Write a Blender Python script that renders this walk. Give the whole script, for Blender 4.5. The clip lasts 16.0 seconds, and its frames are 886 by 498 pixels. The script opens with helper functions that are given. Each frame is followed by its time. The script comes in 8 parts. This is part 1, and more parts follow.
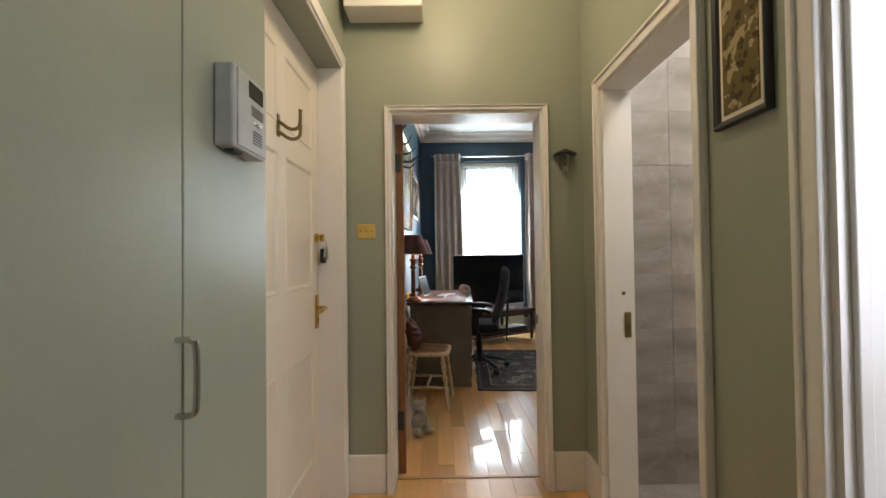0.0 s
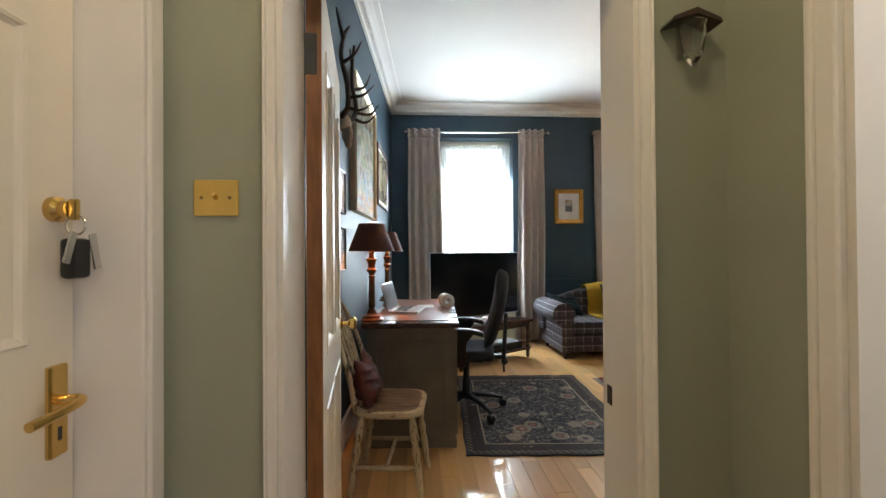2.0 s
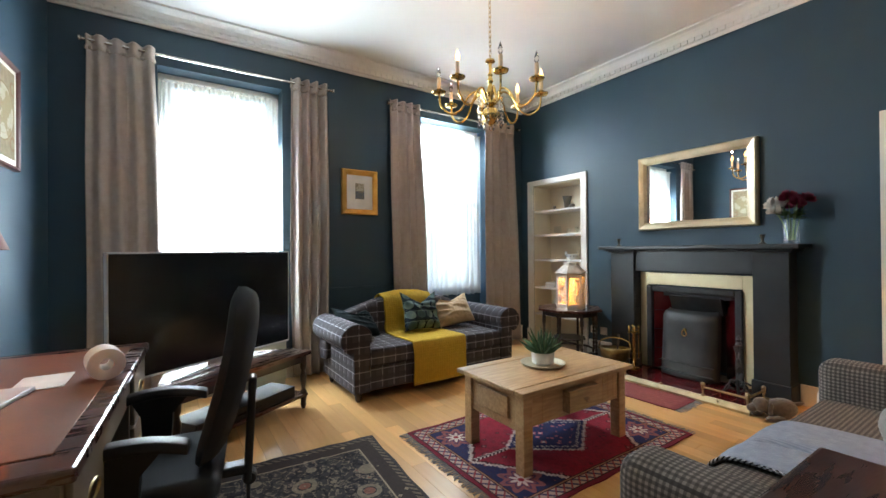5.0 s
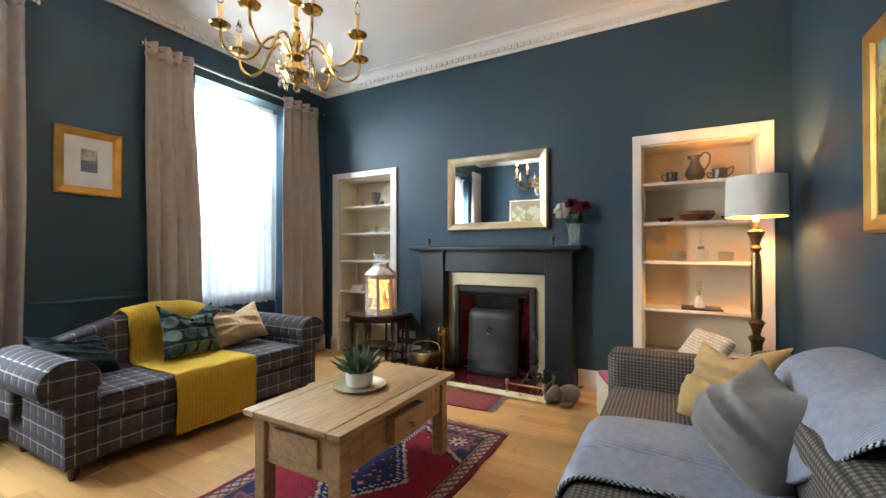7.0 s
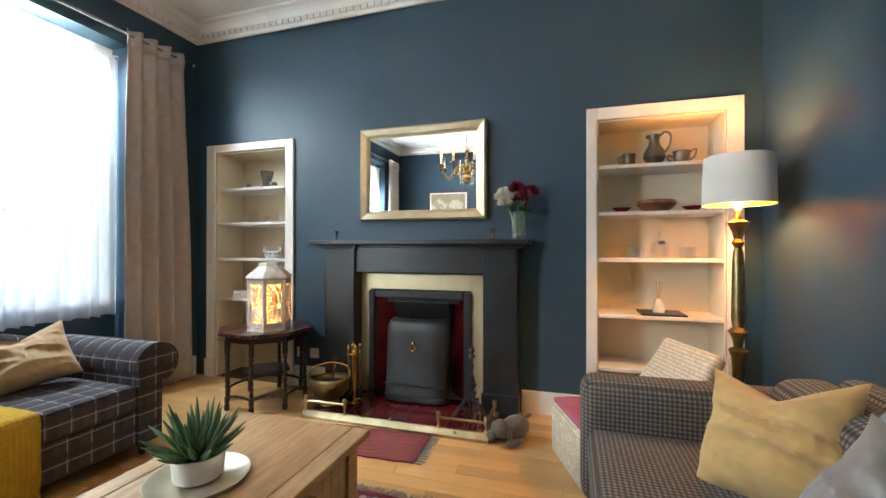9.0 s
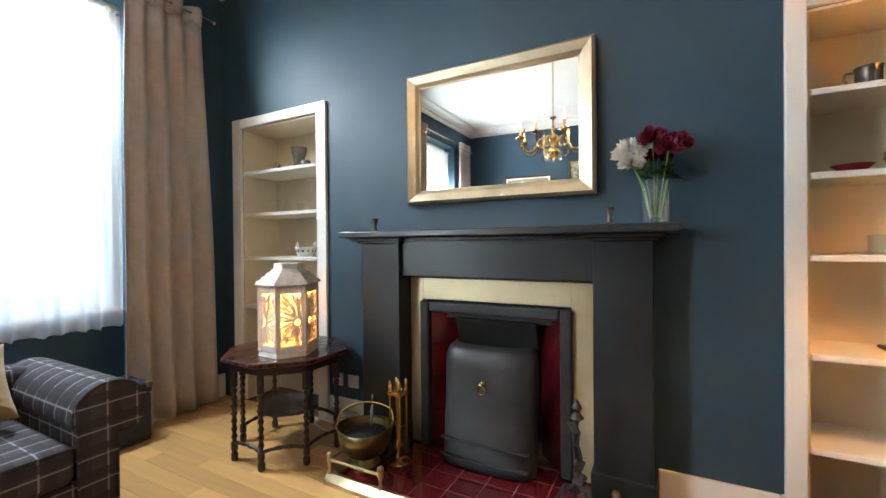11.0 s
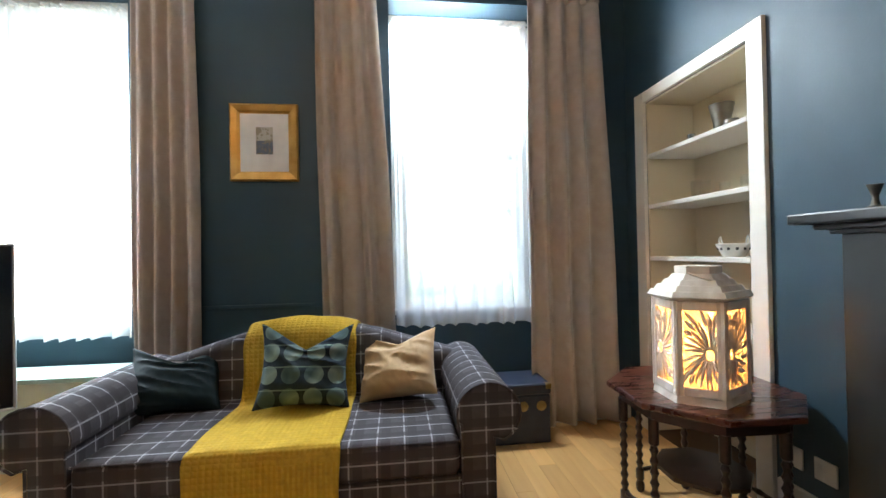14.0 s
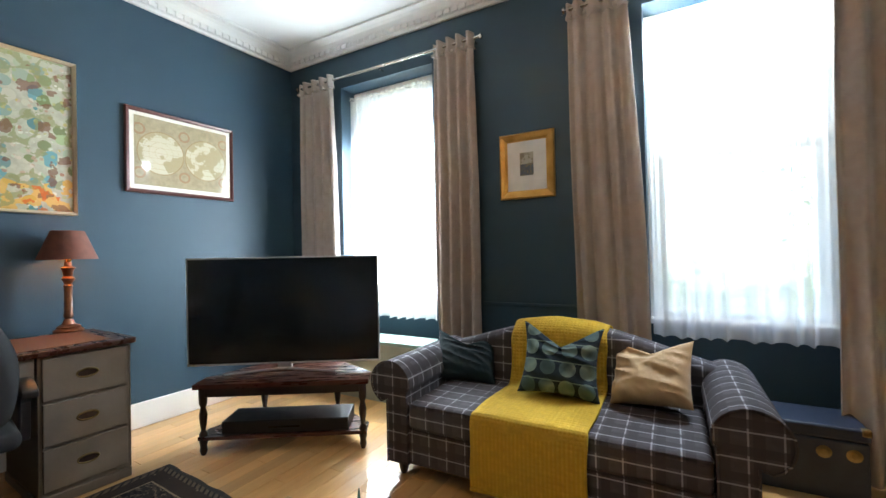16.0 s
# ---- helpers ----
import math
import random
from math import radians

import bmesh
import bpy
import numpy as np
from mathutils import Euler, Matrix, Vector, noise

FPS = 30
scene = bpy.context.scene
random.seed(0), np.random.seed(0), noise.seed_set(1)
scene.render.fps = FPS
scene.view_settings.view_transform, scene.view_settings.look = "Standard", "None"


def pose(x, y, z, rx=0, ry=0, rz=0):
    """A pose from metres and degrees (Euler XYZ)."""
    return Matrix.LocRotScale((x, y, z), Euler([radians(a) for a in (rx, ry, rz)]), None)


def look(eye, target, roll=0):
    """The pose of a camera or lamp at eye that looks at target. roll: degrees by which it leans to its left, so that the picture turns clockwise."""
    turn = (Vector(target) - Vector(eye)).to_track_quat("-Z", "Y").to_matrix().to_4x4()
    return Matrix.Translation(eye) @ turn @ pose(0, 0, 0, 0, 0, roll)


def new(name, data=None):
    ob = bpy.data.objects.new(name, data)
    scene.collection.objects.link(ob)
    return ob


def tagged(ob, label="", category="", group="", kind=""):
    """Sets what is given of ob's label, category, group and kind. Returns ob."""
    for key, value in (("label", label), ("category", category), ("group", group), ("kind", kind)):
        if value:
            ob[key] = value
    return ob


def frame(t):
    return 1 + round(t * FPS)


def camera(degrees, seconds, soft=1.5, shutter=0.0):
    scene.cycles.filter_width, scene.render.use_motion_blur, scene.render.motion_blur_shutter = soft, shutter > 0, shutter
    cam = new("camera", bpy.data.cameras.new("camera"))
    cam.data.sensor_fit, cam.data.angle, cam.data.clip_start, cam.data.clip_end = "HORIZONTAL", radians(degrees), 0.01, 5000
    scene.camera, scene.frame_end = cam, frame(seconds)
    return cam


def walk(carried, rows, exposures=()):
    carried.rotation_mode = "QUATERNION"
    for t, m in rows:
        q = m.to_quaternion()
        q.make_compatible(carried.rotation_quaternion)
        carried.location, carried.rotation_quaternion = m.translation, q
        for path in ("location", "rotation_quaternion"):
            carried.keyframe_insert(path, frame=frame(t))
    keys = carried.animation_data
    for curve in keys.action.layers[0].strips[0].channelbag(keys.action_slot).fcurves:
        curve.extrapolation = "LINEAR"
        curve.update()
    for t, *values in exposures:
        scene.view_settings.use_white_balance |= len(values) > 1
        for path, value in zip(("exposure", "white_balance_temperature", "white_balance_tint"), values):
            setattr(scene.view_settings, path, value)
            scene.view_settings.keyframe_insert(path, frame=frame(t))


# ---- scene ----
cam = camera(94.1, 16.0)
PATH = [
    (0, (0.059, -0.132, 1.264), (0.076, 1.867, 1.298), -0.7),
    (0.5, (0.067, 0.142, 1.26), (0.08, 2.141, 1.292), -0.5),
    (1, (0.079, 0.442, 1.266), (0.101, 2.442, 1.291), -0.6),
    (1.5, (0.109, 0.794, 1.274), (0.158, 2.793, 1.293), -0.5),
    (2, (0.104, 1.165, 1.279), (0.229, 3.161, 1.295), -0.4),
    (2.5, (0.103, 1.463, 1.28), (0.337, 3.45, 1.295), -0.2),
    (3, (0.148, 1.744, 1.285), (0.529, 3.707, 1.292), -0.3),
    (5.5, (0.65, 2.837, 1.264), (1.936, 4.368, 1.277), -0.3),
    (6, (0.743, 2.956, 1.259), (2.204, 4.322, 1.273), -0.1),
    (6.5, (0.802, 3.04, 1.256), (2.418, 4.218, 1.268), -0.1),
    (7, (0.856, 3.125, 1.243), (2.607, 4.093, 1.259), -0.0),
    (7.5, (0.971, 3.198, 1.218), (2.832, 3.931, 1.235), 0.2),
    (8, (1.178, 3.268, 1.214), (3.098, 3.83, 1.23), 0.3),
    (9.25, (1.765, 3.585, 1.229), (3.672, 4.186, 1.229), 0.0),
    (10.5, (2.434, 3.747, 1.244), (4.29, 4.492, 1.219), -0.4),
    (11, (2.634, 3.866, 1.219), (4.402, 4.8, 1.203), -0.5),
    (11.5, (2.822, 3.94, 1.212), (4.45, 5.102, 1.198), -0.7),
    (12, (2.95, 3.987, 1.191), (4.363, 5.403, 1.186), -0.9),
    (12.5, (3.001, 4.087, 1.167), (4.161, 5.717, 1.177), -0.8),
    (13, (3.093, 4.18, 1.169), (3.949, 5.988, 1.188), -0.9),
    (13.5, (3.132, 4.249, 1.183), (3.677, 6.173, 1.198), -1.1),
    (14, (3.146, 4.258, 1.197), (3.371, 6.245, 1.215), -1.1),
    (14.5, (3.153, 4.223, 1.228), (3.084, 6.221, 1.242), -1.3),
    (15, (3.204, 4.135, 1.256), (2.827, 6.099, 1.268), -1.3),
    (15.2, (3.211, 4.084, 1.262), (2.72, 6.023, 1.275), -0.9),
    (15.5, (3.257, 4.067, 1.291), (2.558, 5.942, 1.297), -1.1),
    (16, (3.261, 3.986, 1.281), (2.29, 5.735, 1.3), -1.2),
]
walk(cam, [(t, look(eye, target, roll)) for t, eye, target, roll in PATH], [(0.0, 2.9), (1.5, 2.9), (2.5, 3.1), (3.2, 3.0), (6.0, 3.3), (9.0, 3.35), (12.0, 3.5), (14.2, 3.4), (16.0, 3.2)])
# ---- world, light ----
world = bpy.data.worlds.new("sky")
scene.world = world
world.use_nodes = True
_wn = world.node_tree
_bg = _wn.nodes["Background"]
_sky = _wn.nodes.new("ShaderNodeTexSky")
_sky.sky_type = "NISHITA"
_sky.sun_disc = False
_sky.sun_elevation = radians(48)
_sky.sun_rotation = radians(150)
_wn.links.new(_sky.outputs[0], _bg.inputs[0])
_bg.inputs[1].default_value = 0.15


INDOOR = 0.345  # all lamps indoors, against the sky


def lamp(name, kind, where, energy, color=(1, 1, 1), size=0.1, target=None, size_y=None):
    data = bpy.data.lights.new(name, kind)
    data.energy, data.color = energy * (1.0 if kind == "SUN" else INDOOR), color
    ob = new(name, data)
    if kind == "AREA":
        data.size = size
        if size_y:
            data.shape, data.size_y = "RECTANGLE", size_y
    elif kind == "SUN":
        data.angle = size
    else:
        data.shadow_soft_size = size
    ob.matrix_world = look(where, target) if target else pose(*where)
    return ob


SUN = lamp("sun", "SUN", (0, 0, 20), 5.0, (1, 0.96, 0.9), radians(3), (-6, 12, 0))
# daylight in the openings, behind the net curtains
lamp("window_daylight", "AREA", (0.97, 7.215, 1.62), 72, (0.80, 0.92, 1.0), 0.94, (0.97, 5.0, 1.62), 1.5)
lamp("window_daylight", "AREA", (3.50, 7.215, 2.80), 48, (0.80, 0.92, 1.0), 0.62, (3.4, 6.85, 1.4), 0.10)

# ---- materials ----


def material(name, color, rough=0.6, metal=0.0, color2=None, scale=8.0, bump=0.0, bump_scale=60.0, coat=0.0, spec=0.5, stretch=None, detail=4.0, sheen=0.0):
    """A plain surface with two scales of variation in colour, and fine relief."""
    m = bpy.data.materials.new(name)
    m.use_nodes = True
    nt = m.node_tree
    b = nt.nodes["Principled BSDF"]
    b.inputs["Roughness"].default_value = rough
    b.inputs["Metallic"].default_value = metal
    b.inputs["Coat Weight"].default_value = coat
    b.inputs["Specular IOR Level"].default_value = spec
    b.inputs["Sheen Weight"].default_value = sheen
    tc = nt.nodes.new("ShaderNodeTexCoord")
    mp = nt.nodes.new("ShaderNodeMapping")
    nt.links.new(tc.outputs["Object"], mp.inputs[0])
    if stretch:
        mp.inputs["Scale"].default_value = stretch
    c2 = color2 or tuple(c * 0.86 for c in color)
    n1 = nt.nodes.new("ShaderNodeTexNoise")
    n1.inputs["Scale"].default_value, n1.inputs["Detail"].default_value = scale, detail
    nt.links.new(mp.outputs[0], n1.inputs["Vector"])
    rp = nt.nodes.new("ShaderNodeValToRGB")
    rp.color_ramp.elements[0].position, rp.color_ramp.elements[1].position = 0.35, 0.68
    rp.color_ramp.elements[0].color, rp.color_ramp.elements[1].color = (*c2, 1), (*color, 1)
    nt.links.new(n1.outputs["Fac"], rp.inputs[0])
    nt.links.new(rp.outputs[0], b.inputs["Base Color"])
    mr = nt.nodes.new("ShaderNodeMapRange")
    mr.inputs["To Min"].default_value, mr.inputs["To Max"].default_value = max(0.02, rough - 0.08), min(1, rough + 0.08)
    nt.links.new(n1.outputs["Fac"], mr.inputs[0])
    nt.links.new(mr.outputs[0], b.inputs["Roughness"])
    if bump:
        n2 = nt.nodes.new("ShaderNodeTexNoise")
        n2.inputs["Scale"].default_value, n2.inputs["Detail"].default_value = bump_scale, 3
        nt.links.new(mp.outputs[0], n2.inputs["Vector"])
        bp = nt.nodes.new("ShaderNodeBump")
        bp.inputs["Strength"].default_value, bp.inputs["Distance"].default_value = bump, 0.004
        nt.links.new(n2.outputs["Fac"], bp.inputs["Height"])
        nt.links.new(bp.outputs[0], b.inputs["Normal"])
    return m


def bsdf(m):
    return m.node_tree.nodes["Principled BSDF"]


def node(m, kind, **sets):
    n = m.node_tree.nodes.new(kind)
    for k, v in sets.items():
        n.inputs[k.replace("_", " ")].default_value = v
    return n


def link(m, a, b):
    m.node_tree.links.new(a, b)


def glowing(name, color, strength):
    m = bpy.data.materials.new(name)
    m.use_nodes = True
    b = m.node_tree.nodes["Principled BSDF"]
    b.inputs["Base Color"].default_value = (*color, 1)
    b.inputs["Emission Color"].default_value = (*color, 1)
    b.inputs["Emission Strength"].default_value = strength * INDOOR
    return m


def glowing_glass(name, color, strength):
    """A lit bulb: clear glass that glows round the lamp inside it."""
    m = bpy.data.materials.new(name)
    m.use_nodes = True
    nt = m.node_tree
    em, tr, mx = nt.nodes.new("ShaderNodeEmission"), nt.nodes.new("ShaderNodeBsdfTransparent"), nt.nodes.new("ShaderNodeMixShader")
    em.inputs[0].default_value, em.inputs[1].default_value = (*color, 1), strength * INDOOR
    tr.inputs[0].default_value = (1.0, 0.72, 0.42, 1)
    mx.inputs[0].default_value = 0.5
    nt.links.new(em.outputs[0], mx.inputs[1]), nt.links.new(tr.outputs[0], mx.inputs[2])
    nt.links.new(mx.outputs[0], nt.nodes["Material Output"].inputs[0])
    return m


def glassy(name, color=(1, 1, 1), rough=0.02, ior=1.45):
    m = bpy.data.materials.new(name)
    m.use_nodes = True
    b = m.node_tree.nodes["Principled BSDF"]
    b.inputs["Base Color"].default_value = (*color, 1)
    b.inputs["Transmission Weight"].default_value = 1
    b.inputs["Roughness"].default_value, b.inputs["IOR"].default_value = rough, ior
    return m


BLUE = material("navy_wall_paint", (0.024, 0.060, 0.092), 0.55, 0, (0.021, 0.053, 0.083), 1.2, 0.15, 90)
SAGE = material("sage_wall_paint", (0.33, 0.35, 0.27), 0.42, 0, (0.30, 0.32, 0.245), 1.5, 0.12, 80)
CREAM = material("cream_shelf_paint", (0.74, 0.66, 0.50), 0.6, 0, (0.70, 0.61, 0.45), 2, 0.1, 70)
WHITE = material("white_gloss_paint", (0.80, 0.77, 0.72), 0.32, 0, (0.76, 0.72, 0.67), 3, 0.06, 50)
PLASTER = material("ceiling_white", (0.75, 0.745, 0.73), 0.85, 0, (0.72, 0.715, 0.70), 1.5, 0.1, 60)
BLACK = material("black_painted_wood", (0.020, 0.023, 0.026), 0.36, 0, (0.015, 0.017, 0.019), 6, 0.08, 40)
IRON = material("cast_iron", (0.034, 0.036, 0.038), 0.48, 0.2, (0.022, 0.023, 0.025), 12, 0.25, 150)
BRASS = material("polished_brass", (0.72, 0.50, 0.18), 0.22, 1.0, (0.60, 0.40, 0.13), 9, 0.05, 60)
OLDBRASS = material("antique_brass", (0.33, 0.26, 0.13), 0.38, 1.0, (0.22, 0.16, 0.07), 14, 0.1, 80)
CREAMMETAL = material("brushed_champagne_metal", (0.66, 0.57, 0.37), 0.42, 0.7, (0.60, 0.51, 0.32), 6, 0.05, 120)
SILVERGILT = material("silver_gilt_frame", (0.66, 0.56, 0.40), 0.38, 0.75, (0.55, 0.45, 0.30), 7, 0.1, 60)
GILT = material("gilded_frame", (0.62, 0.36, 0.10), 0.36, 0.75, (0.50, 0.26, 0.06), 10, 0.15, 70)
MAHOG = material("mahogany", (0.085, 0.022, 0.012), 0.28, 0, (0.045, 0.012, 0.008), 5, 0.1, 40, coat=0.4, stretch=(1, 6, 6))
DARKWOOD = material("dark_stained_wood", (0.035, 0.016, 0.011), 0.33, 0, (0.020, 0.010, 0.008), 6, 0.1, 40, coat=0.3, stretch=(1, 5, 5))
PINE = material("waxed_pine", (0.50, 0.325, 0.165), 0.40, 0, (0.36, 0.21, 0.095), 5, 0.15, 40, stretch=(1.5, 12, 12))
CURTAIN = material("taupe_linen_curtain", (0.43, 0.375, 0.340), 0.9, 0, (0.39, 0.335, 0.300), 18, 0.35, 400, sheen=0.2)
CHROME = material("dull_chrome", (0.62, 0.60, 0.56), 0.25, 1.0, scale=20)
PEWTER = material("pewter", (0.22, 0.20, 0.17), 0.38, 0.9, (0.15, 0.14, 0.12), 14, 0.1, 60)
PORCELAIN = material("white_ceramic", (0.80, 0.78, 0.74), 0.25, 0, scale=10)
PLASTICBLACK = material("black_plastic", (0.012, 0.013, 0.015), 0.42, 0, scale=20, bump=0.1, bump_scale=200)
RUBBER = material("dark_grey_fabric", (0.020, 0.022, 0.026), 0.85, 0, scale=40, bump=0.3, bump_scale=500)
TVBLACK = material("tv_glass_black", (0.007, 0.011, 0.015), 0.16, 0, scale=3)
MIRROR = bpy.data.materials.new("mirror_silver")
MIRROR.use_nodes = True
bsdf(MIRROR).inputs["Metallic"].default_value = 1
bsdf(MIRROR).inputs["Base Color"].default_value = (0.86, 0.87, 0.86, 1)
bsdf(MIRROR).inputs["Roughness"].default_value = 0.015
GLASS = glassy("clear_glass")
GLASSWARE = bpy.data.materials.new("thin_clear_glass")
GLASSWARE.use_nodes = True
_p = GLASSWARE.node_tree
_t, _g, _x = _p.nodes.new("ShaderNodeBsdfTransparent"), _p.nodes.new("ShaderNodeBsdfGlossy"), _p.nodes.new("ShaderNodeMixShader")
_t.inputs[0].default_value = (0.98, 0.99, 0.985, 1)
_g.inputs["Roughness"].default_value = 0.03
_x.inputs[0].default_value = 0.07
_p.links.new(_t.outputs[0], _x.inputs[1]), _p.links.new(_g.outputs[0], _x.inputs[2])
_p.links.new(_x.outputs[0], _p.nodes["Material Output"].inputs[0])
PANE = bpy.data.materials.new("window_pane")
PANE.use_nodes = True
_p = PANE.node_tree
_t, _g, _x = _p.nodes.new("ShaderNodeBsdfTransparent"), _p.nodes.new("ShaderNodeBsdfGlossy"), _p.nodes.new("ShaderNodeMixShader")
_g.inputs["Roughness"].default_value = 0.02
_x.inputs[0].default_value = 0.06
_p.links.new(_t.outputs[0], _x.inputs[1]), _p.links.new(_g.outputs[0], _x.inputs[2])
_p.links.new(_x.outputs[0], _p.nodes["Material Output"].inputs[0])
SHEER = bpy.data.materials.new("white_voile")
SHEER.use_nodes = True
_p = SHEER.node_tree
_t, _g, _x = _p.nodes.new("ShaderNodeBsdfTransparent"), _p.nodes.new("ShaderNodeBsdfTranslucent"), _p.nodes.new("ShaderNodeMixShader")
_d, _x2 = _p.nodes.new("ShaderNodeBsdfDiffuse"), _p.nodes.new("ShaderNodeMixShader")
_g.inputs[0].default_value = _d.inputs[0].default_value = (0.93, 0.93, 0.92, 1)
_x2.inputs[0].default_value = 0.35
_x.inputs[0].default_value = 0.70
_p.links.new(_g.outputs[0], _x2.inputs[1]), _p.links.new(_d.outputs[0], _x2.inputs[2])
_p.links.new(_t.outputs[0], _x.inputs[1]), _p.links.new(_x2.outputs[0], _x.inputs[2])
_p.links.new(_x.outputs[0], _p.nodes["Material Output"].inputs[0])

# ---- mesh helpers ----


def mesh_of(bm, name, mat=None, smooth=False):
    me = bpy.data.meshes.new(name)
    bm.normal_update()
    bm.to_mesh(me)
    bm.free()
    if mat:
        for mm in (mat if isinstance(mat, (list, tuple)) else [mat]):
            me.materials.append(mm)
    if smooth:
        me.shade_smooth()
        me.set_sharp_from_angle(angle=radians(38))
    return me


def part(name, bm, mat, parent=None, label="", m=None, smooth=False):
    ob = new(name, mesh_of(bm, name, mat, smooth))
    if parent:
        ob.parent = parent
    if m:
        ob.matrix_basis = m
    if label:
        ob["label"] = label
    return ob


def thing(name, where, label, category, group="", kind="", rz=0):
    ob = new(name)
    ob.empty_display_size = 0.1
    ob.matrix_basis = pose(*where, 0, 0, rz)
    return tagged(ob, label, category, group, kind)


def box(x0, x1, y0, y1, z0, z1, bevel=0.0, seg=2, bm=None):
    out = bm or bmesh.new()
    r = bmesh.ops.create_cube(out, size=1, matrix=Matrix.LocRotScale(((x0 + x1) / 2, (y0 + y1) / 2, (z0 + z1) / 2), None, (abs(x1 - x0), abs(y1 - y0), abs(z1 - z0))))
    if bevel:
        vs = set(r["verts"])
        es = [e for e in out.edges if e.verts[0] in vs]
        bmesh.ops.bevel(out, geom=es, offset=bevel, segments=seg, affect="EDGES", profile=0.5)
    return out


def lathe(profile, seg=24, bm=None, at=(0, 0, 0), close=True):
    """A turned shape: profile of (radius, height) from the bottom up."""
    out = bm or bmesh.new()
    rings = []
    for r, z in profile:
        rings.append([out.verts.new((at[0] + r * math.cos(2 * math.pi * i / seg), at[1] + r * math.sin(2 * math.pi * i / seg), at[2] + z)) for i in range(seg)])
    for a, b in zip(rings, rings[1:]):
        for i in range(seg):
            out.faces.new((a[i], a[(i + 1) % seg], b[(i + 1) % seg], b[i]))
    if close:
        out.faces.new(rings[0][::-1])
        out.faces.new(rings[-1])
    return out


def tube(points, radius, seg=10, bm=None, closed=False):
    """A round bar along points; radius is a number or a list."""
    out = bm or bmesh.new()
    pts = [Vector(p) for p in points]
    n = len(pts)
    rad = radius if isinstance(radius, (list, tuple)) else [radius] * n
    rings = []
    side = None
    for i, p in enumerate(pts):
        a, b = pts[(i - 1) % n if closed else max(i - 1, 0)], pts[(i + 1) % n if closed else min(i + 1, n - 1)]
        d = (b - a).normalized()
        if side is None:
            side = d.orthogonal().normalized()
        side = (side - d * side.dot(d)).normalized()
        up = d.cross(side)
        rings.append([out.verts.new(p + rad[i] * (math.cos(2 * math.pi * k / seg) * side + math.sin(2 * math.pi * k / seg) * up)) for k in range(seg)])
    for i in range(n if closed else n - 1):
        a, b = rings[i], rings[(i + 1) % n]
        for k in range(seg):
            out.faces.new((a[k], a[(k + 1) % seg], b[(k + 1) % seg], b[k]))
    if not closed:
        out.faces.new(rings[0][::-1])
        out.faces.new(rings[-1])
    return out


def prism(outline, z0, z1, bm=None, axis="z"):
    """A flat outline pulled out along an axis."""
    out = bm or bmesh.new()

    def put(u, v, w):
        return (u, v, w) if axis == "z" else ((w, u, v) if axis == "x" else (u, w, v))
    lo = [out.verts.new(put(u, v, z0)) for u, v in outline]
    hi = [out.verts.new(put(u, v, z1)) for u, v in outline]
    n = len(outline)
    for i in range(n):
        out.faces.new((lo[i], lo[(i + 1) % n], hi[(i + 1) % n], hi[i]))
    out.faces.new(lo[::-1])
    out.faces.new(hi)
    bmesh.ops.recalc_face_normals(out, faces=out.faces[:])
    return out


def curve_pts(pts, steps=6):
    """A smooth line through points."""
    v = [Vector(p) for p in pts]
    v = [2 * v[0] - v[1]] + v + [2 * v[-1] - v[-2]]
    out = []
    for i in range(1, len(v) - 2):
        for s in range(steps):
            t = s / steps
            a, b, c, d = v[i - 1], v[i], v[i + 1], v[i + 2]
            out.append(0.5 * ((2 * b) + (c - a) * t + (2 * a - 5 * b + 4 * c - d) * t * t + (3 * b - a - 3 * c + d) * t ** 3))
    return out + [v[-2]]


def wall(name, mat, boxes, label, category="wall"):
    bm = bmesh.new()
    for b in boxes:
        box(*b, bm=bm)
    return tagged(part(name, bm, mat), label, category, kind="structure")


# ---- the shell: sizes ----
XW, XF, YS, YW, ZC = -0.265, 4.805, 2.33, 7.05, 3.38
HL, HR, YH, HZ = -0.45, 0.845, 2.105, 3.0
DX0, DX1, DZ = -0.205, 0.628, 2.055
W1, W2, WZ = (0.45, 1.49), (3.12, 4.14), 2.92
AL, AR, AZ = (6.003, 6.817), (2.532, 3.346), 2.165
FP = (4.26, 5.125, 0.89)

# walls
wall("wall_south", [BLUE], [(DX1, 5.2, YH + 0.12, 2.278, 0, ZC), (0.70, 5.2, 2.278, YS, 0, ZC), (-0.6, DX0, YH + 0.12, YS, 0, ZC), (DX0, DX1, YH + 0.12, 2.278, DZ, ZC), (DX0, 0.70, 2.278, YS, DZ + 0.06, ZC)], "navy blue painted wall with the hall doorway")
wall("wall_hall_end", SAGE, [(DX1, 0.98, YH, YH + 0.12, 0, ZC), (-0.75, DX0, YH, YH + 0.12, 0, ZC), (DX0, DX1, YH, YH + 0.12, DZ, ZC)], "sage green hall wall round the doorway")
# the west wall runs slightly out of square
WW = pose(-0.255, 7.05, 0, 0, 0, -2.6)
wall("wall_west", BLUE, [(-0.3, 0, -4.85, 0.45, 0, ZC)], "navy blue painted living room wall").matrix_basis = WW
_b = [(XW, W1[0], YW, YW + 0.45, 0, ZC), (W1[1], W2[0], YW, YW + 0.45, 0, ZC), (W2[1], 5.2, YW, YW + 0.45, 0, ZC)]
for w in (W1, W2):
    _b += [(w[0], w[1], YW, YW + 0.45, WZ, ZC), (w[0], w[1], YW + 0.15, YW + 0.45, 0, 0.76)]
wall("wall_north", BLUE, _b, "navy blue window wall with two tall recesses")
_b = []
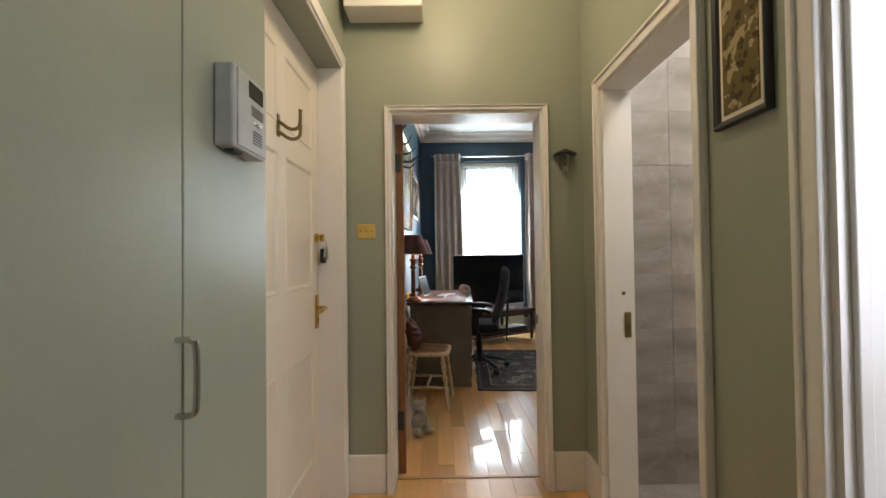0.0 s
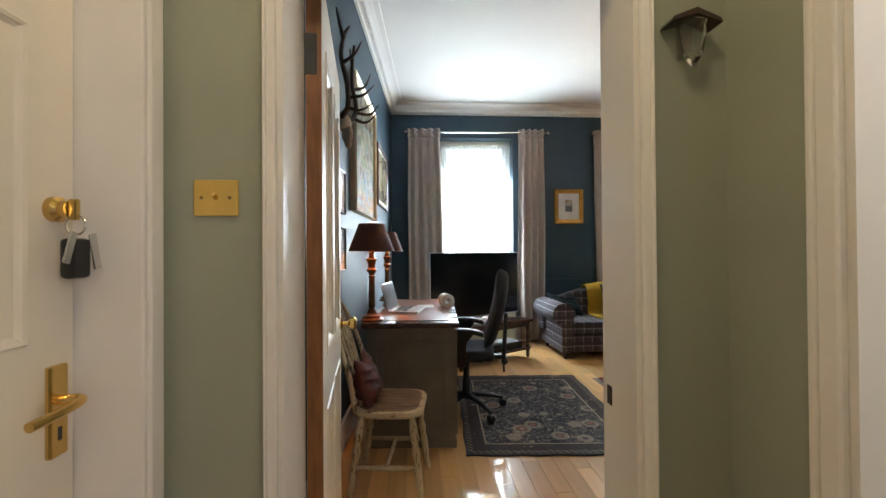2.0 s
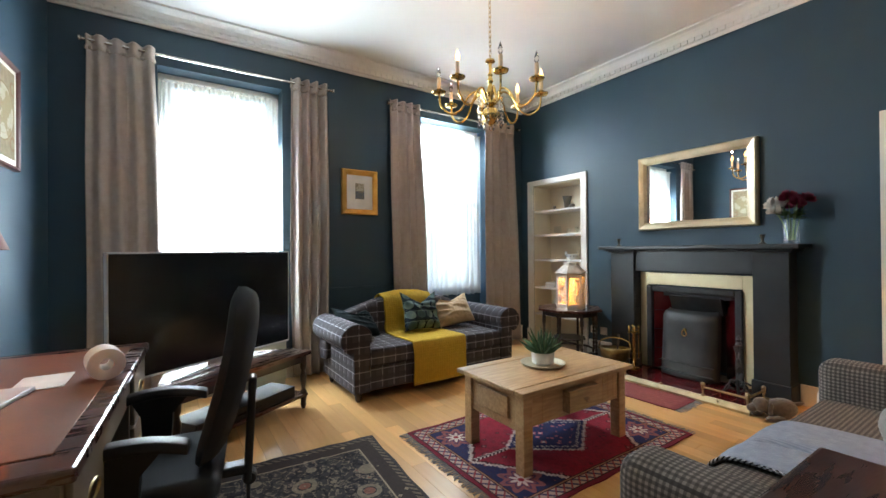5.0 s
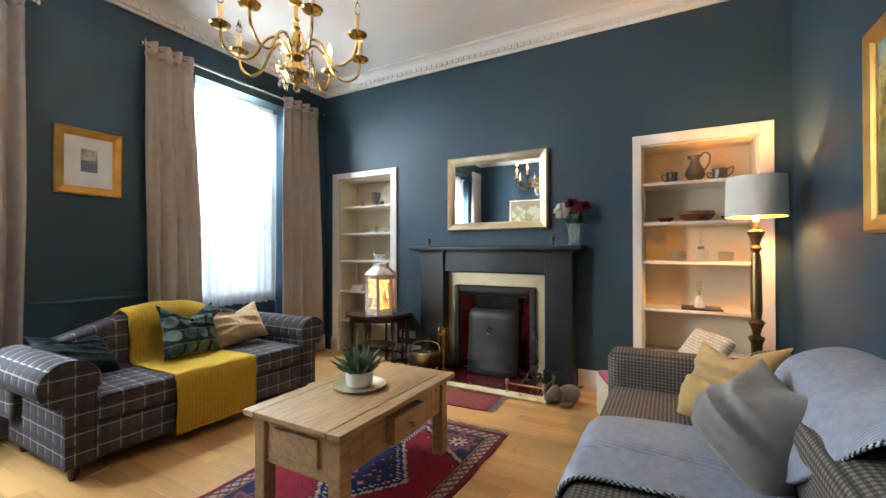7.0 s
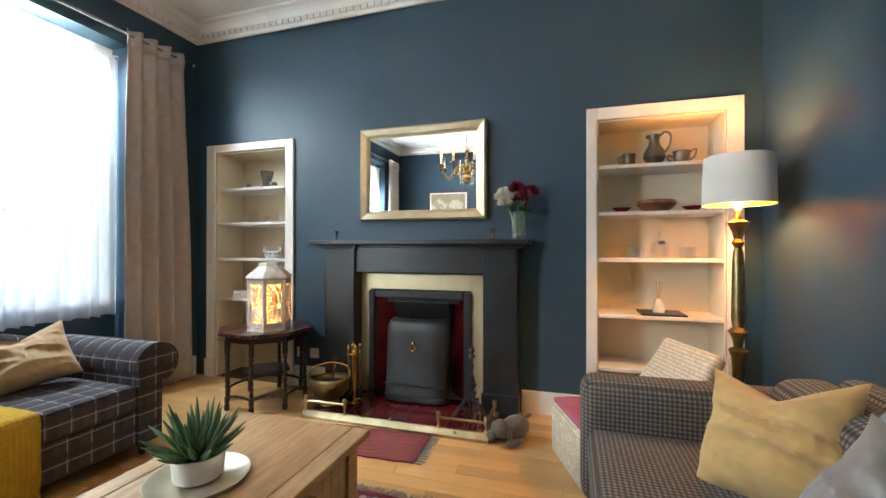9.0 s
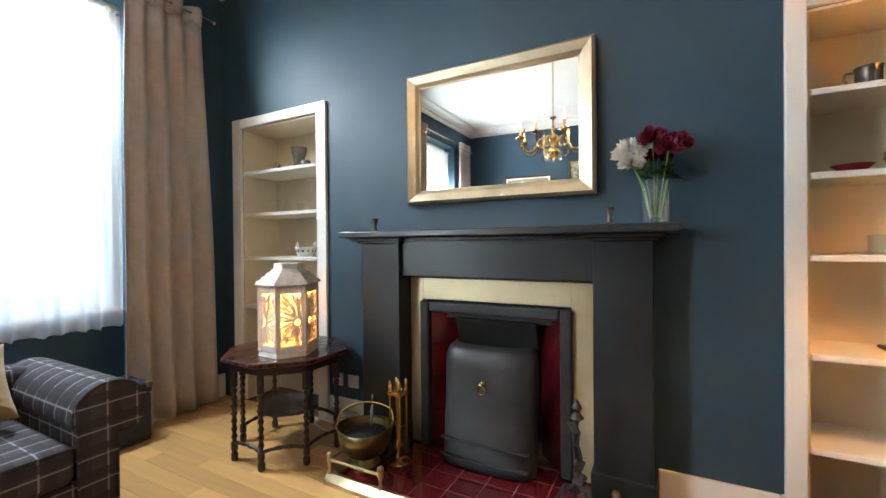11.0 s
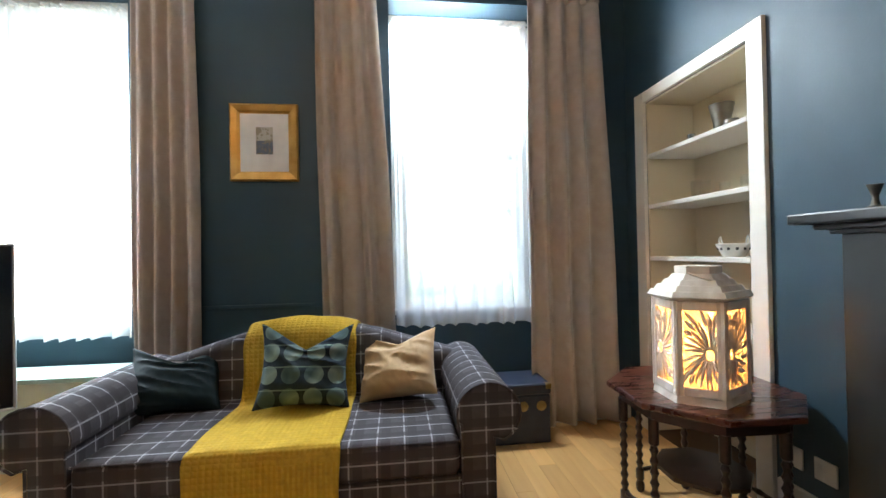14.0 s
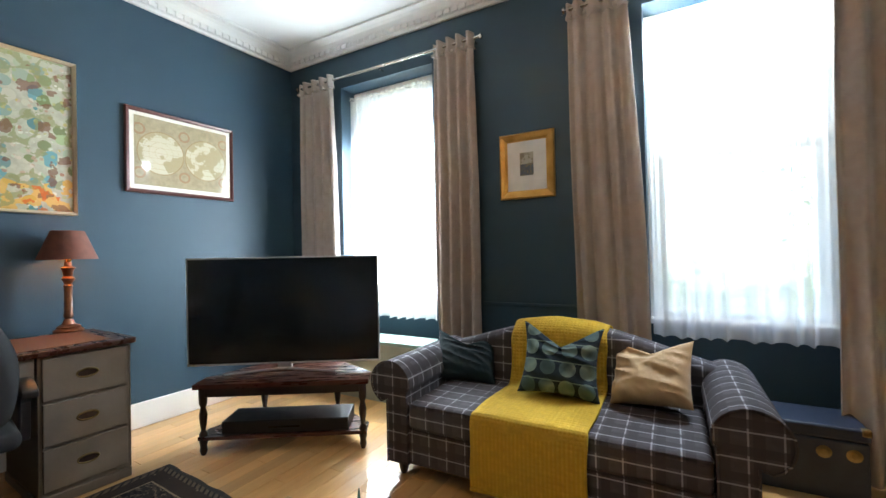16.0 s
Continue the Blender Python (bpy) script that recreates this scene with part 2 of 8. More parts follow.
for a, b in ((YS, AR[0]), (AR[1], FP[0]), (FP[1], AL[0]), (AL[1], YW)):
    _b.append((XF, XF + 0.36, a, b, 0, ZC))
for a, top in ((AL, AZ), (AR, AZ), (FP, FP[2])):
    _b.append((XF, XF + 0.36, a[0], a[1], top, ZC))
wall("wall_east", BLUE, _b, "navy blue chimney wall with two shelf alcoves")
wall("wall_outer", BLUE, [(XF + 0.36, XF + 0.5, YS, YW, 0, ZC)], "plain wall closing the alcoves")
for nm, a in (("alcove_1", AL), ("alcove_2", AR)):
    y0, y1 = a
    al = tagged(part(nm, box(XF + 0.33, XF + 0.356, y0 + 0.004, y1 - 0.004, 0.004, AZ - 0.004), CREAM), "cream painted press alcove with five shelves", "alcove", kind="structure")
    for b in ((XF + 0.004, XF + 0.33, y0 + 0.003, y0 + 0.016, 0.004, AZ - 0.004), (XF + 0.004, XF + 0.33, y1 - 0.016, y1 - 0.003, 0.004, AZ - 0.004)):
        part("side_lining", box(*b), CREAM, al)
    part("head_lining", box(XF + 0.004, XF + 0.33, y0 + 0.016, y1 - 0.016, AZ - 0.016, AZ - 0.003), CREAM, al)
    heights = (1.815, 1.485, 1.145, 0.765, 0.402) if nm == "alcove_1" else (1.835, 1.50, 1.168, 0.768, 0.386)
    for z in heights:
        part("shelf", box(XF - 0.008, XF + 0.33, y0 + 0.017, y1 - 0.017, z - 0.026, z, 0.003, 1), [WHITE], al)
    o0, o1, oz = (5.918, 6.911, 2.234) if nm == "alcove_1" else (2.438, 3.415, 2.247)
    part("frame_side", box(XF - 0.022, XF + 0.004, o0, y0 + 0.002, 0.0, oz, 0.004), WHITE, al)
    part("frame_side", box(XF - 0.022, XF + 0.004, y1 - 0.002, o1, 0.0, oz, 0.004), WHITE, al)
    part("frame_head", box(XF - 0.020, XF + 0.004, y0 + 0.002, y1 - 0.002, AZ - 0.002, oz, 0.004), WHITE, al)
    part("plinth_block", box(XF - 0.034, XF + 0.004, y1 - 0.006, o1 + 0.012, 0.0, 0.17, 0.004), WHITE, al)

# ceiling with its cornice
CEIL = part("ceiling", box(XW - 0.5, 5.2, YS - 0.05, YW + 0.45, ZC, ZC + 0.1), PLASTER)
tagged(CEIL, "white plaster ceiling with a moulded egg-and-dart cornice", "ceiling", kind="structure")


def cornice():
    prof = ((0, 0.0), (0.022, 0.0), (0.03, 0.018), (0.045, 0.024), (0.05, 0.058), (0.062, 0.066), (0.085, 0.10), (0.115, 0.116), (0.16, 0.122), (0.165, 0.138), (0, 0.138))
    bm = bmesh.new()
    x1, y0, y1 = XF, YS, YW
    xs, xn = -0.255 - (YW - YS) * 0.0454, -0.255
    rings = []
    for d, h in prof:
        z = ZC - 0.138 + h
        rings.append([bm.verts.new(p) for p in ((xs + d, y0 + d, z), (x1 - d, y0 + d, z), (x1 - d, y1 - d, z), (xn + d, y1 - d, z))])
    for a, b in zip(rings, rings[1:]):
        for i in range(4):
            bm.faces.new((a[i], a[(i + 1) % 4], b[(i + 1) % 4], b[i]))
    bmesh.ops.recalc_face_normals(bm, faces=bm.faces[:])
    # the row of small eggs
    for side, n, length in ((0, 72, y1 - y0), (1, 72, x1 - xn), (2, 72, y1 - y0), (3, 72, x1 - xn)):
        for i in range(n):
            s = (i + 0.5) * length / n
            if s < 0.06 or s > length - 0.06:
                continue
            d, z = 0.052, ZC - 0.138 + 0.042
            p = ((x1 - d, y0 + s), (xn + s, y1 - d), (xs + (xn - xs) * s / length + d, y0 + s), (xn + s, y0 + d))[side]
            w = length / n * 0.36
            dx, dy = (0.012, w) if side in (0, 2) else (w, 0.012)
            box(p[0] - dx, p[0] + dx, p[1] - dy, p[1] + dy, z - 0.020, z + 0.020, bm=bm)
    return bm


tagged(part("cornice", cornice(), PLASTER), "white plaster cornice with a row of eggs", "cornice", kind="structure")

# skirting
for nm, b in (("baseboard_north", (W1[1], W2[0], YW - 0.022, YW, 0, 0.19)), ("baseboard_north_corner", (W2[1], XF - 0.022, YW - 0.022, YW, 0, 0.19)),
              ("baseboard_east", (XF - 0.022, XF, 5.50, 5.90, 0, 0.19)), ("baseboard_east_right", (XF - 0.022, XF, 3.43, 3.88, 0, 0.17)), ("baseboard_south", (0.68, XF - 0.03, YS, YS + 0.022, 0, 0.19))):
    tagged(part(nm, box(*b, bevel=0.006), WHITE), "white gloss painted skirting board", "skirting board", kind="structure")
tagged(part("baseboard_west", box(0, 0.022, -4.0, -0.02, 0, 0.19, 0.006), WHITE, m=WW), "white gloss painted skirting board", "skirting board", kind="structure")
tagged(part("dado_rail", box(W1[1] + 0.002, W2[0] - 0.002, YW - 0.014, YW, 0.86, 0.885, 0.005), BLUE), "navy painted dado moulding between the windows", "moulding", kind="structure")

# hall
wall("wall_hall_left", SAGE, [(HL - 0.2, HL, 1.95 + 0.08, YH, 0, HZ), (HL - 0.2, HL, 1.03, 2.03, 2.26, HZ), (HL - 0.2, HL, -1.6, 1.0, 0, HZ)], "sage green hall wall with the front door")
wall("wall_hall_right", SAGE, [(HR, HR + 0.13, 1.83, YH, 0, HZ), (HR, HR + 0.13, 1.106, 1.83, 2.06, HZ), (HR, HR + 0.13, 0.69, 1.106, 0, HZ), (HR, HR + 0.13, -0.18, 0.69, 2.06, HZ), (HR, HR + 0.13, -1.6, -0.18, 0, HZ)], "sage green hall wall with two doorways")
wall("wall_hall_back", SAGE, [(HL - 0.2, HR + 0.13, -1.7, -1.6, 0, HZ)], "sage green wall behind the hall")
tagged(part("hall_ceiling", box(HL - 0.2, HR + 0.2, -1.7, YH, HZ, HZ + 0.1), PLASTER), "white hall ceiling", "ceiling", kind="structure")


def architrave(nm, m, half, top, w=0.06, depth=0.02, label="white gloss painted door architrave", base=True):
    """A moulded door surround in the plane y = 0, its face towards -y."""
    e = thing(nm, (0, 0, 0), label, "architrave", kind="structure")
    e.matrix_basis = m
    for s in (-1, 1):
        a, b = sorted((s * half, s * (half + w)))
        bm = box(a, b, -depth, 0, 0, top + w, 0.005)
        c, d = sorted((s * (half + w * 0.72), s * (half + w * 1.0)))
        box(c, d, -depth - 0.010, -depth + 0.002, 0, top + w, 0.004, bm=bm)
        part("jamb_trim", bm, WHITE, e)
        if base:
            part("plinth_block", box(a - 0.004, b + 0.004, -depth - 0.014, 0, 0, 0.22, 0.004), WHITE, e)
    bm = box(-half, half, -depth, 0, top, top + w, 0.005)
    box(-half - w * 0.7, half + w * 0.7, -depth - 0.010, -depth + 0.002, top + w * 0.72, top + w, 0.004, bm=bm)
    part("head_trim", bm, WHITE, e)
    return e


dc, dh = (DX0 + DX1) / 2, (DX1 - DX0) / 2
architrave("architrave_living", pose(dc, YH - 0.001, 0), dh, DZ, 0.026, 0.016)
bm = box(DX0 - 0.002, DX0 + 0.012, YH - 0.001, 2.278, 0, DZ + 0.002)
box(DX1 - 0.012, DX1 + 0.002, YH - 0.001, 2.278, 0, DZ + 0.002, bm=bm)
box(DX0 + 0.012, DX1 - 0.012, YH - 0.001, 2.278, DZ - 0.016, DZ + 0.002, bm=bm)
dj = tagged(part("door_lining", bm, WHITE), "white painted lining of the living room doorway", "door frame", kind="structure")
part("strike_plate", box(DX1 - 0.015, DX1 - 0.0115, 2.228, 2.252, 0.87, 0.92, 0.001, 1), IRON, dj, "black keep plate")
architrave("architrave_bath", pose(HR + 0.001, 1.468, 0, 0, 0, -90), 0.362, 2.06, 0.05)
bm = box(HR - 0.001, HR + 0.135, 1.815, 1.832, 0, 2.06)
box(HR - 0.001, HR + 0.135, 1.104, 1.121, 0, 2.06, bm=bm)
box(HR - 0.001, HR + 0.135, 1.121, 1.815, 2.045, 2.062, bm=bm)
bj = tagged(part("bath_door_lining", bm, WHITE), "white painted lining of the bathroom doorway", "door frame", kind="structure")
part("strike_plate", box(HR + 0.085, HR + 0.115, 1.809, 1.816, 0.87, 0.99, 0.001, 1), OLDBRASS, bj, "worn metal keep plate")
part("screw_hole", box(HR + 0.075, HR + 0.09, 1.811, 1.816, 1.07, 1.085, 0.002, 1), IRON, bj)
architrave("architrave_side", pose(HR + 0.001, 0.255, 0, 0, 0, -90), 0.435, 2.06, 0.058, 0.024)
bm = box(HR - 0.001, HR + 0.135, 0.673, 0.692, 0, 2.06)
box(HR - 0.001, HR + 0.135, -0.182, -0.163, 0, 2.06, bm=bm)
box(HR - 0.001, HR + 0.135, -0.163, 0.673, 2.043, 2.062, bm=bm)
sj = tagged(part("side_door_lining", bm, WHITE), "white painted lining of the side doorway", "door frame", kind="structure")
part("door_stop", box(HR + 0.022, HR + 0.05, 0.660, 0.673, 0, 2.043, 0.003), WHITE, sj)
tagged(part("baseboard_hall_1", box(HL, DX0 - 0.034, YH - 0.02, YH, 0, 0.205, 0.006), WHITE), "tall white hall skirting board", "skirting board", kind="structure")
tagged(part("baseboard_hall_2", box(DX1 + 0.034, HR, YH - 0.02, YH, 0, 0.205, 0.006), WHITE), "tall white hall skirting board", "skirting board", kind="structure")
tagged(part("baseboard_hall_3", box(HR - 0.02, HR, 1.885, YH - 0.021, 0, 0.205, 0.006), WHITE), "tall white hall skirting board", "skirting board", kind="structure")
tagged(part("baseboard_hall_4", box(HR - 0.02, HR, 0.77, 1.05, 0, 0.205, 0.006), WHITE), "tall white hall skirting board", "skirting board", kind="structure")


def panelled_leaf(nm, w, h, rows, mat, label, thick=0.042, rail=0.1, edge_mat=None, both=False, sunk=0.007, slope=0.016):
    """A framed door, hinge edge at x = 0, leaf along +x, front face towards -y. rows: (z0, z1) of its panel rows."""
    e = thing(nm, (0, 0, 0), label, "door", kind="structure")
    back = thick - sunk if both else thick - 0.002
    part("leaf", box(0, w, sunk, back, 0, h, 0.002, 1), [edge_mat or mat], e)
    mid = rail * 0.45
    cols = ((rail, w / 2 - mid), (w / 2 + mid, w - rail))
    faces = ((0.0, sunk + 0.0005, -1), (thick - sunk - 0.0005, thick, 1)) if both else ((0.0, sunk + 0.0005, -1),)
    for y0, y1, s in faces:
        bm = bmesh.new()
        box(0.001, rail, y0, y1, 0.001, h - 0.001, bm=bm)
        box(w - rail, w - 0.001, y0, y1, 0.001, h - 0.001, bm=bm)
        box(w / 2 - mid, w / 2 + mid, y0, y1, 0.001, h - 0.001, bm=bm)
        zs = [0.001] + [z for r in rows for z in r] + [h - 0.001]
        for a, b in zip(zs[::2], zs[1::2]):
            for c0, c1 in cols:
                box(c0, c1, y0, y1, a, b, bm=bm)
        part("stiles_and_rails", bm, mat, e)
        for z0, z1 in rows:
            for c0, c1 in cols:
                face, deep = (y0, y1 - 0.0025) if s < 0 else (y1, y0 + 0.0025)
                bm = bmesh.new()
                loops = []
                for inset, y in ((-0.004, face), (0.0, face + s * 0.004), (slope * 0.45, face + s * 0.002), (slope * 0.6, face - s * 0.3 * sunk), (slope, deep)):
                    loops.append([bm.verts.new(p) for p in ((c0 + inset, y, z0 + inset), (c1 - inset, y, z0 + inset), (c1 - inset, y, z1 - inset), (c0 + inset, y, z1 - inset))])
                for a, b in zip(loops, loops[1:]):
                    for i in range(4):
                        bm.faces.new((a[i], a[(i + 1) % 4], b[(i + 1) % 4], b[i]))
                bmesh.ops.recalc_face_normals(bm, faces=bm.faces[:])
                part("panel_moulding", bm, mat, e)
                part("panel", box(c0 + slope * 0.6, c1 - slope * 0.6, *sorted((deep - s * 0.0004, deep - s * 0.0016)), z0 + slope * 0.6, z1 - slope * 0.6), mat, e)
    return e


DOORWHITE = material("cream_white_gloss", (0.78, 0.71, 0.59), 0.36, 0, (0.765, 0.694, 0.573), 2.5, 0.0, 30)
BROWNWOOD = material("bare_brown_door_edge", (0.26, 0.11, 0.04), 0.5, 0, (0.17, 0.07, 0.025), 9, 0.2, 60, stretch=(8, 8, 1))
fd = panelled_leaf("front_door", 0.99, 2.255, ((0.26, 0.80), (1.12, 1.68), (1.80, 2.10)), DOORWHITE, "cream gloss panelled front door with brass lock")
fd.matrix_basis = pose(-0.575, 1.035, 0.004, 0, 0, 90)
lv = part("lever_handle", box(0.925, 0.965, -0.012, 0.0, 0.90, 1.07, 0.004), BRASS, fd, "brass lever handle on a long plate")
part("lever", tube(curve_pts([(0.945, -0.012, 1.005), (0.945, -0.05, 1.005), (0.90, -0.055, 1.0), (0.84, -0.05, 0.995)]), 0.009), BRASS, lv)
part("keyhole", box(0.941, 0.949, -0.0135, -0.011, 0.93, 0.955, 0.001, 1), IRON, lv)
lk = part("night_lock", lathe([(0.024, 0), (0.024, 0.012), (0.016, 0.018), (0.016, 0.03)], 20), BRASS, fd, m=pose(0.945, 0, 1.36, 90, 0, 0))
part("thumb_turn", box(-0.006, 0.006, -0.02, 0.02, 0.03, 0.045, 0.003), BRASS, lk)
hk = part("coat_hook", box(0.445, 0.475, -0.006, 0, 1.74, 1.83, 0.004), OLDBRASS, fd, "dark metal double coat hook")
for dz in ((1.80, 1.86), (1.76, 1.80)):
    part("prong", tube(curve_pts([(0.46, -0.004, dz[0]), (0.46, -0.05, dz[0] - 0.03), (0.46, -0.085, dz[0] - 0.02), (0.46, -0.09, dz[1] - 0.015)]), [0.007] * 18 + [0.009], 8), OLDBRASS, hk)
keys = thing("key_bunch", (-0.535, 1.98, 1.335), "bunch of keys with a black fob hanging from the lock", "keys")
part("key_ring", tube([(0.018 * math.cos(a), 0, 0.018 * math.sin(a)) for a in np.linspace(0, 2 * math.pi, 16, endpoint=False)], 0.002, 6, closed=True), CHROME, keys)
part("fob", box(-0.012, 0.012, -0.024, 0.024, -0.10, -0.025, 0.008), PLASTICBLACK, keys)
part("key", box(-0.002, 0.002, -0.012, 0.006, -0.085, -0.015, 0.0015, 1), CHROME, keys, m=pose(0.014, 0.02, 0, 12, 0, 0))
part("key", box(-0.002, 0.002, -0.010, 0.006, -0.075, -0.015, 0.0015, 1), CHROME, keys, m=pose(0.018, -0.02, 0, -18, 0, 0))
bm = box(-0.62, HL + 0.006, 2.028, 2.088, 0, 2.32, 0.004)
box(-0.62, HL + 0.006, 1.03, 2.028, 2.262, 2.34, 0.004, bm=bm)
box(HL - 0.002, HL + 0.014, 2.04, YH - 0.022, 0, 2.34, 0.004, bm=bm)
box(HL - 0.002, HL + 0.014, 1.03, 2.04, 2.275, 2.34, 0.004, bm=bm)
tagged(part("front_door_frame", bm, WHITE), "white gloss frame of the front door", "door frame", kind="structure")
wall("wall_stair", SAGE, [(-0.75, -0.63, 0.95, 2.2, 0, HZ)], "plain wall behind the front door")

ld = panelled_leaf("living_room_door", 0.77, 2.03, ((0.22, 0.82), (0.98, 1.86)), DOORWHITE, "white panelled living room door standing open", edge_mat=BROWNWOOD, both=True, sunk=0.015, slope=0.026)
for x0, x1 in ((-0.003, 0.0), (0.77, 0.773)):
    part("bare_edge", box(x0, x1, 0.001, 0.041, 0.001, 2.029), BROWNWOOD, ld, "bare brown wood edge of the door")
ld.matrix_basis = pose(-0.148, 2.286, 0.006, 0, 0, 97.0)
for s, y in ((-1, -0.0), (1, 0.042)):
    kn = part("knob", lathe([(0.026, 0), (0.026, 0.006), (0.010, 0.012), (0.010, 0.035), (0.026, 0.045), (0.028, 0.06), (0.018, 0.07)], 20), BRASS, ld, "brass door knob", m=pose(0.715, y, 0.965, 90 if s < 0 else -90, 0, 0))
for z in (0.25, 1.75):
    part("hinge", box(-0.005, 0.004, 0.012, 0.046, z, z + 0.11, 0.001, 1), IRON, ld)
sd = panelled_leaf("side_door", 0.76, 2.04, ((0.25, 0.85), (1.05, 1.85)), WHITE, "white painted panelled door standing open into a side room")
sd.matrix_basis = pose(HR + 0.14, -0.235, 0.004, 0, 0, 0)

# cupboard flush with the hall wall
cb = thing("hall_cupboard", (HL, 0, 0), "sage green flush hall cupboard with a chrome bow handle", "cupboard")
part("side_panel", box(0.002, 0.022, 0.657, 1.03, 0, HZ - 0.3, 0.003), SAGE, cb)
cd = part("cupboard_door", box(0.002, 0.022, -0.3, 0.653, 0, HZ - 0.3, 0.003), SAGE, cb)
part("handle", tube(curve_pts([(0.02, 0.635, 0.975), (0.05, 0.637, 0.977), (0.056, 0.64, 1.0), (0.056, 0.64, 1.09), (0.05, 0.637, 1.113), (0.02, 0.635, 1.115)]), 0.006), CHROME, cd, "chrome bow handle")
part("cupboard_door", box(0.002, 0.022, -1.3, -0.304, 0, HZ - 0.3, 0.003), SAGE, cb)
# ---- patterned materials ----


class Pat:
    """Small helper to build pattern masks from object coordinates."""

    def __init__(self, name, base, rough=0.9):
        self.m = material(name, base, rough, 0, tuple(c * 0.8 for c in base), 30, 0.35, 350, spec=0.2)
        self.nt = self.m.node_tree
        tc = self.nt.nodes.new("ShaderNodeTexCoord")
        self.vec = tc.outputs["Object"]
        sp = self.nt.nodes.new("ShaderNodeSeparateXYZ")
        self.nt.links.new(self.vec, sp.inputs[0])
        self.x, self.y, self.z = sp.outputs
        ng = self.nt.nodes.new("ShaderNodeNewGeometry")
        sn = self.nt.nodes.new("ShaderNodeSeparateXYZ")
        self.nt.links.new(ng.outputs["Normal"], sn.inputs[0])
        self.n = sn.outputs

    def op(self, kind, *args):
        n = self.nt.nodes.new("ShaderNodeMath")
        n.operation = kind
        for i, a in enumerate(args):
            if isinstance(a, (int, float)):
                n.inputs[i].default_value = a
            else:
                self.nt.links.new(a, n.inputs[i])
        return n.outputs[0]

    def abs(self, a, shift=0.0):
        return self.op("ABSOLUTE", self.op("SUBTRACT", a, shift))

    def lines(self, a, period, width, shift=0.0):
        f = self.op("FRACT", self.op("ADD", self.op("DIVIDE", a, period), shift))
        return self.op("LESS_THAN", f, width / period)

    def band(self, a, lo, hi):
        return self.op("MULTIPLY", self.op("GREATER_THAN", a, lo), self.op("LESS_THAN", a, hi))

    def noise(self, scale, detail=3.0):
        n = self.nt.nodes.new("ShaderNodeTexNoise")
        n.inputs["Scale"].default_value, n.inputs["Detail"].default_value = scale, detail
        self.nt.links.new(self.vec, n.inputs["Vector"])
        return n.outputs["Fac"]

    def cells(self, scale, metric="MANHATTAN", feature="F1"):
        n = self.nt.nodes.new("ShaderNodeTexVoronoi")
        n.distance, n.feature = metric, feature
        n.inputs["Scale"].default_value = scale
        self.nt.links.new(self.vec, n.inputs["Vector"])
        return n.outputs["Distance"], n.outputs["Color"]

    def paint(self, mask, color, strength=1.0):
        b = bsdf(self.m)
        src = b.inputs["Base Color"].links[0].from_socket
        mx = self.nt.nodes.new("ShaderNodeMix")
        mx.data_type = "RGBA"
        if strength != 1.0:
            mask = self.op("MULTIPLY", mask, strength)
        self.nt.links.new(mask, mx.inputs[0])
        self.nt.links.new(src, mx.inputs[6])
        if isinstance(color, tuple):
            mx.inputs[7].default_value = (*color, 1)
        else:
            self.nt.links.new(color, mx.inputs[7])
        self.nt.links.new(mx.outputs[2], b.inputs["Base Color"])
        return self

    def ramp(self, fac, stops):
        r = self.nt.nodes.new("ShaderNodeValToRGB")
        el = r.color_ramp.elements
        while len(el) < len(stops):
            el.new(0.5)
        for e, (p, c) in zip(el, stops):
            e.position, e.color = p, (*c, 1)
        self.nt.links.new(fac, r.inputs[0])
        return r.outputs[0]


def plaid_fabric(name, base, line, period, width):
    p = Pat(name, base)
    for ax in range(3):
        a = (p.x, p.y, p.z)[ax]
        facing = p.op("LESS_THAN", p.op("ABSOLUTE", p.n[ax]), 0.75)
        p.paint(p.op("MULTIPLY", p.lines(a, period, period * 0.34, 0.33), facing), tuple(c * 0.62 for c in base), 0.8)
        p.paint(p.op("MULTIPLY", p.lines(a, period, width, 0.5), facing), line, 0.62)
    return p.m


PLAID = plaid_fabric("plaid_wool", (0.080, 0.073, 0.083), (0.38, 0.38, 0.42), 0.104, 0.0065)


def checked_fabric(name, base, dark, period):
    p = Pat(name, base)
    for ax in range(3):
        a = (p.x, p.y, p.z)[ax]
        facing = p.op("LESS_THAN", p.op("ABSOLUTE", p.n[ax]), 0.8)
        p.paint(p.op("MULTIPLY", p.lines(a, period, period * 0.5), facing), dark, 0.62)
    return p.m


CHECK = checked_fabric("brown_check_weave", (0.25, 0.215, 0.185), (0.035, 0.03, 0.028), 0.019)
RIB = Pat("blue_grey_throw_weave", (0.36, 0.39, 0.47))
RIB.paint(RIB.lines(RIB.x, 0.012, 0.005), (0.20, 0.22, 0.29), 0.6)
RIB = RIB.m
YELLOW = Pat("mustard_throw", (0.50, 0.32, 0.035))
_q = YELLOW.op("MULTIPLY", YELLOW.lines(YELLOW.x, 0.02, 0.01), YELLOW.lines(YELLOW.y, 0.02, 0.01))
YELLOW.paint(_q, (0.40, 0.245, 0.02), 0.7)
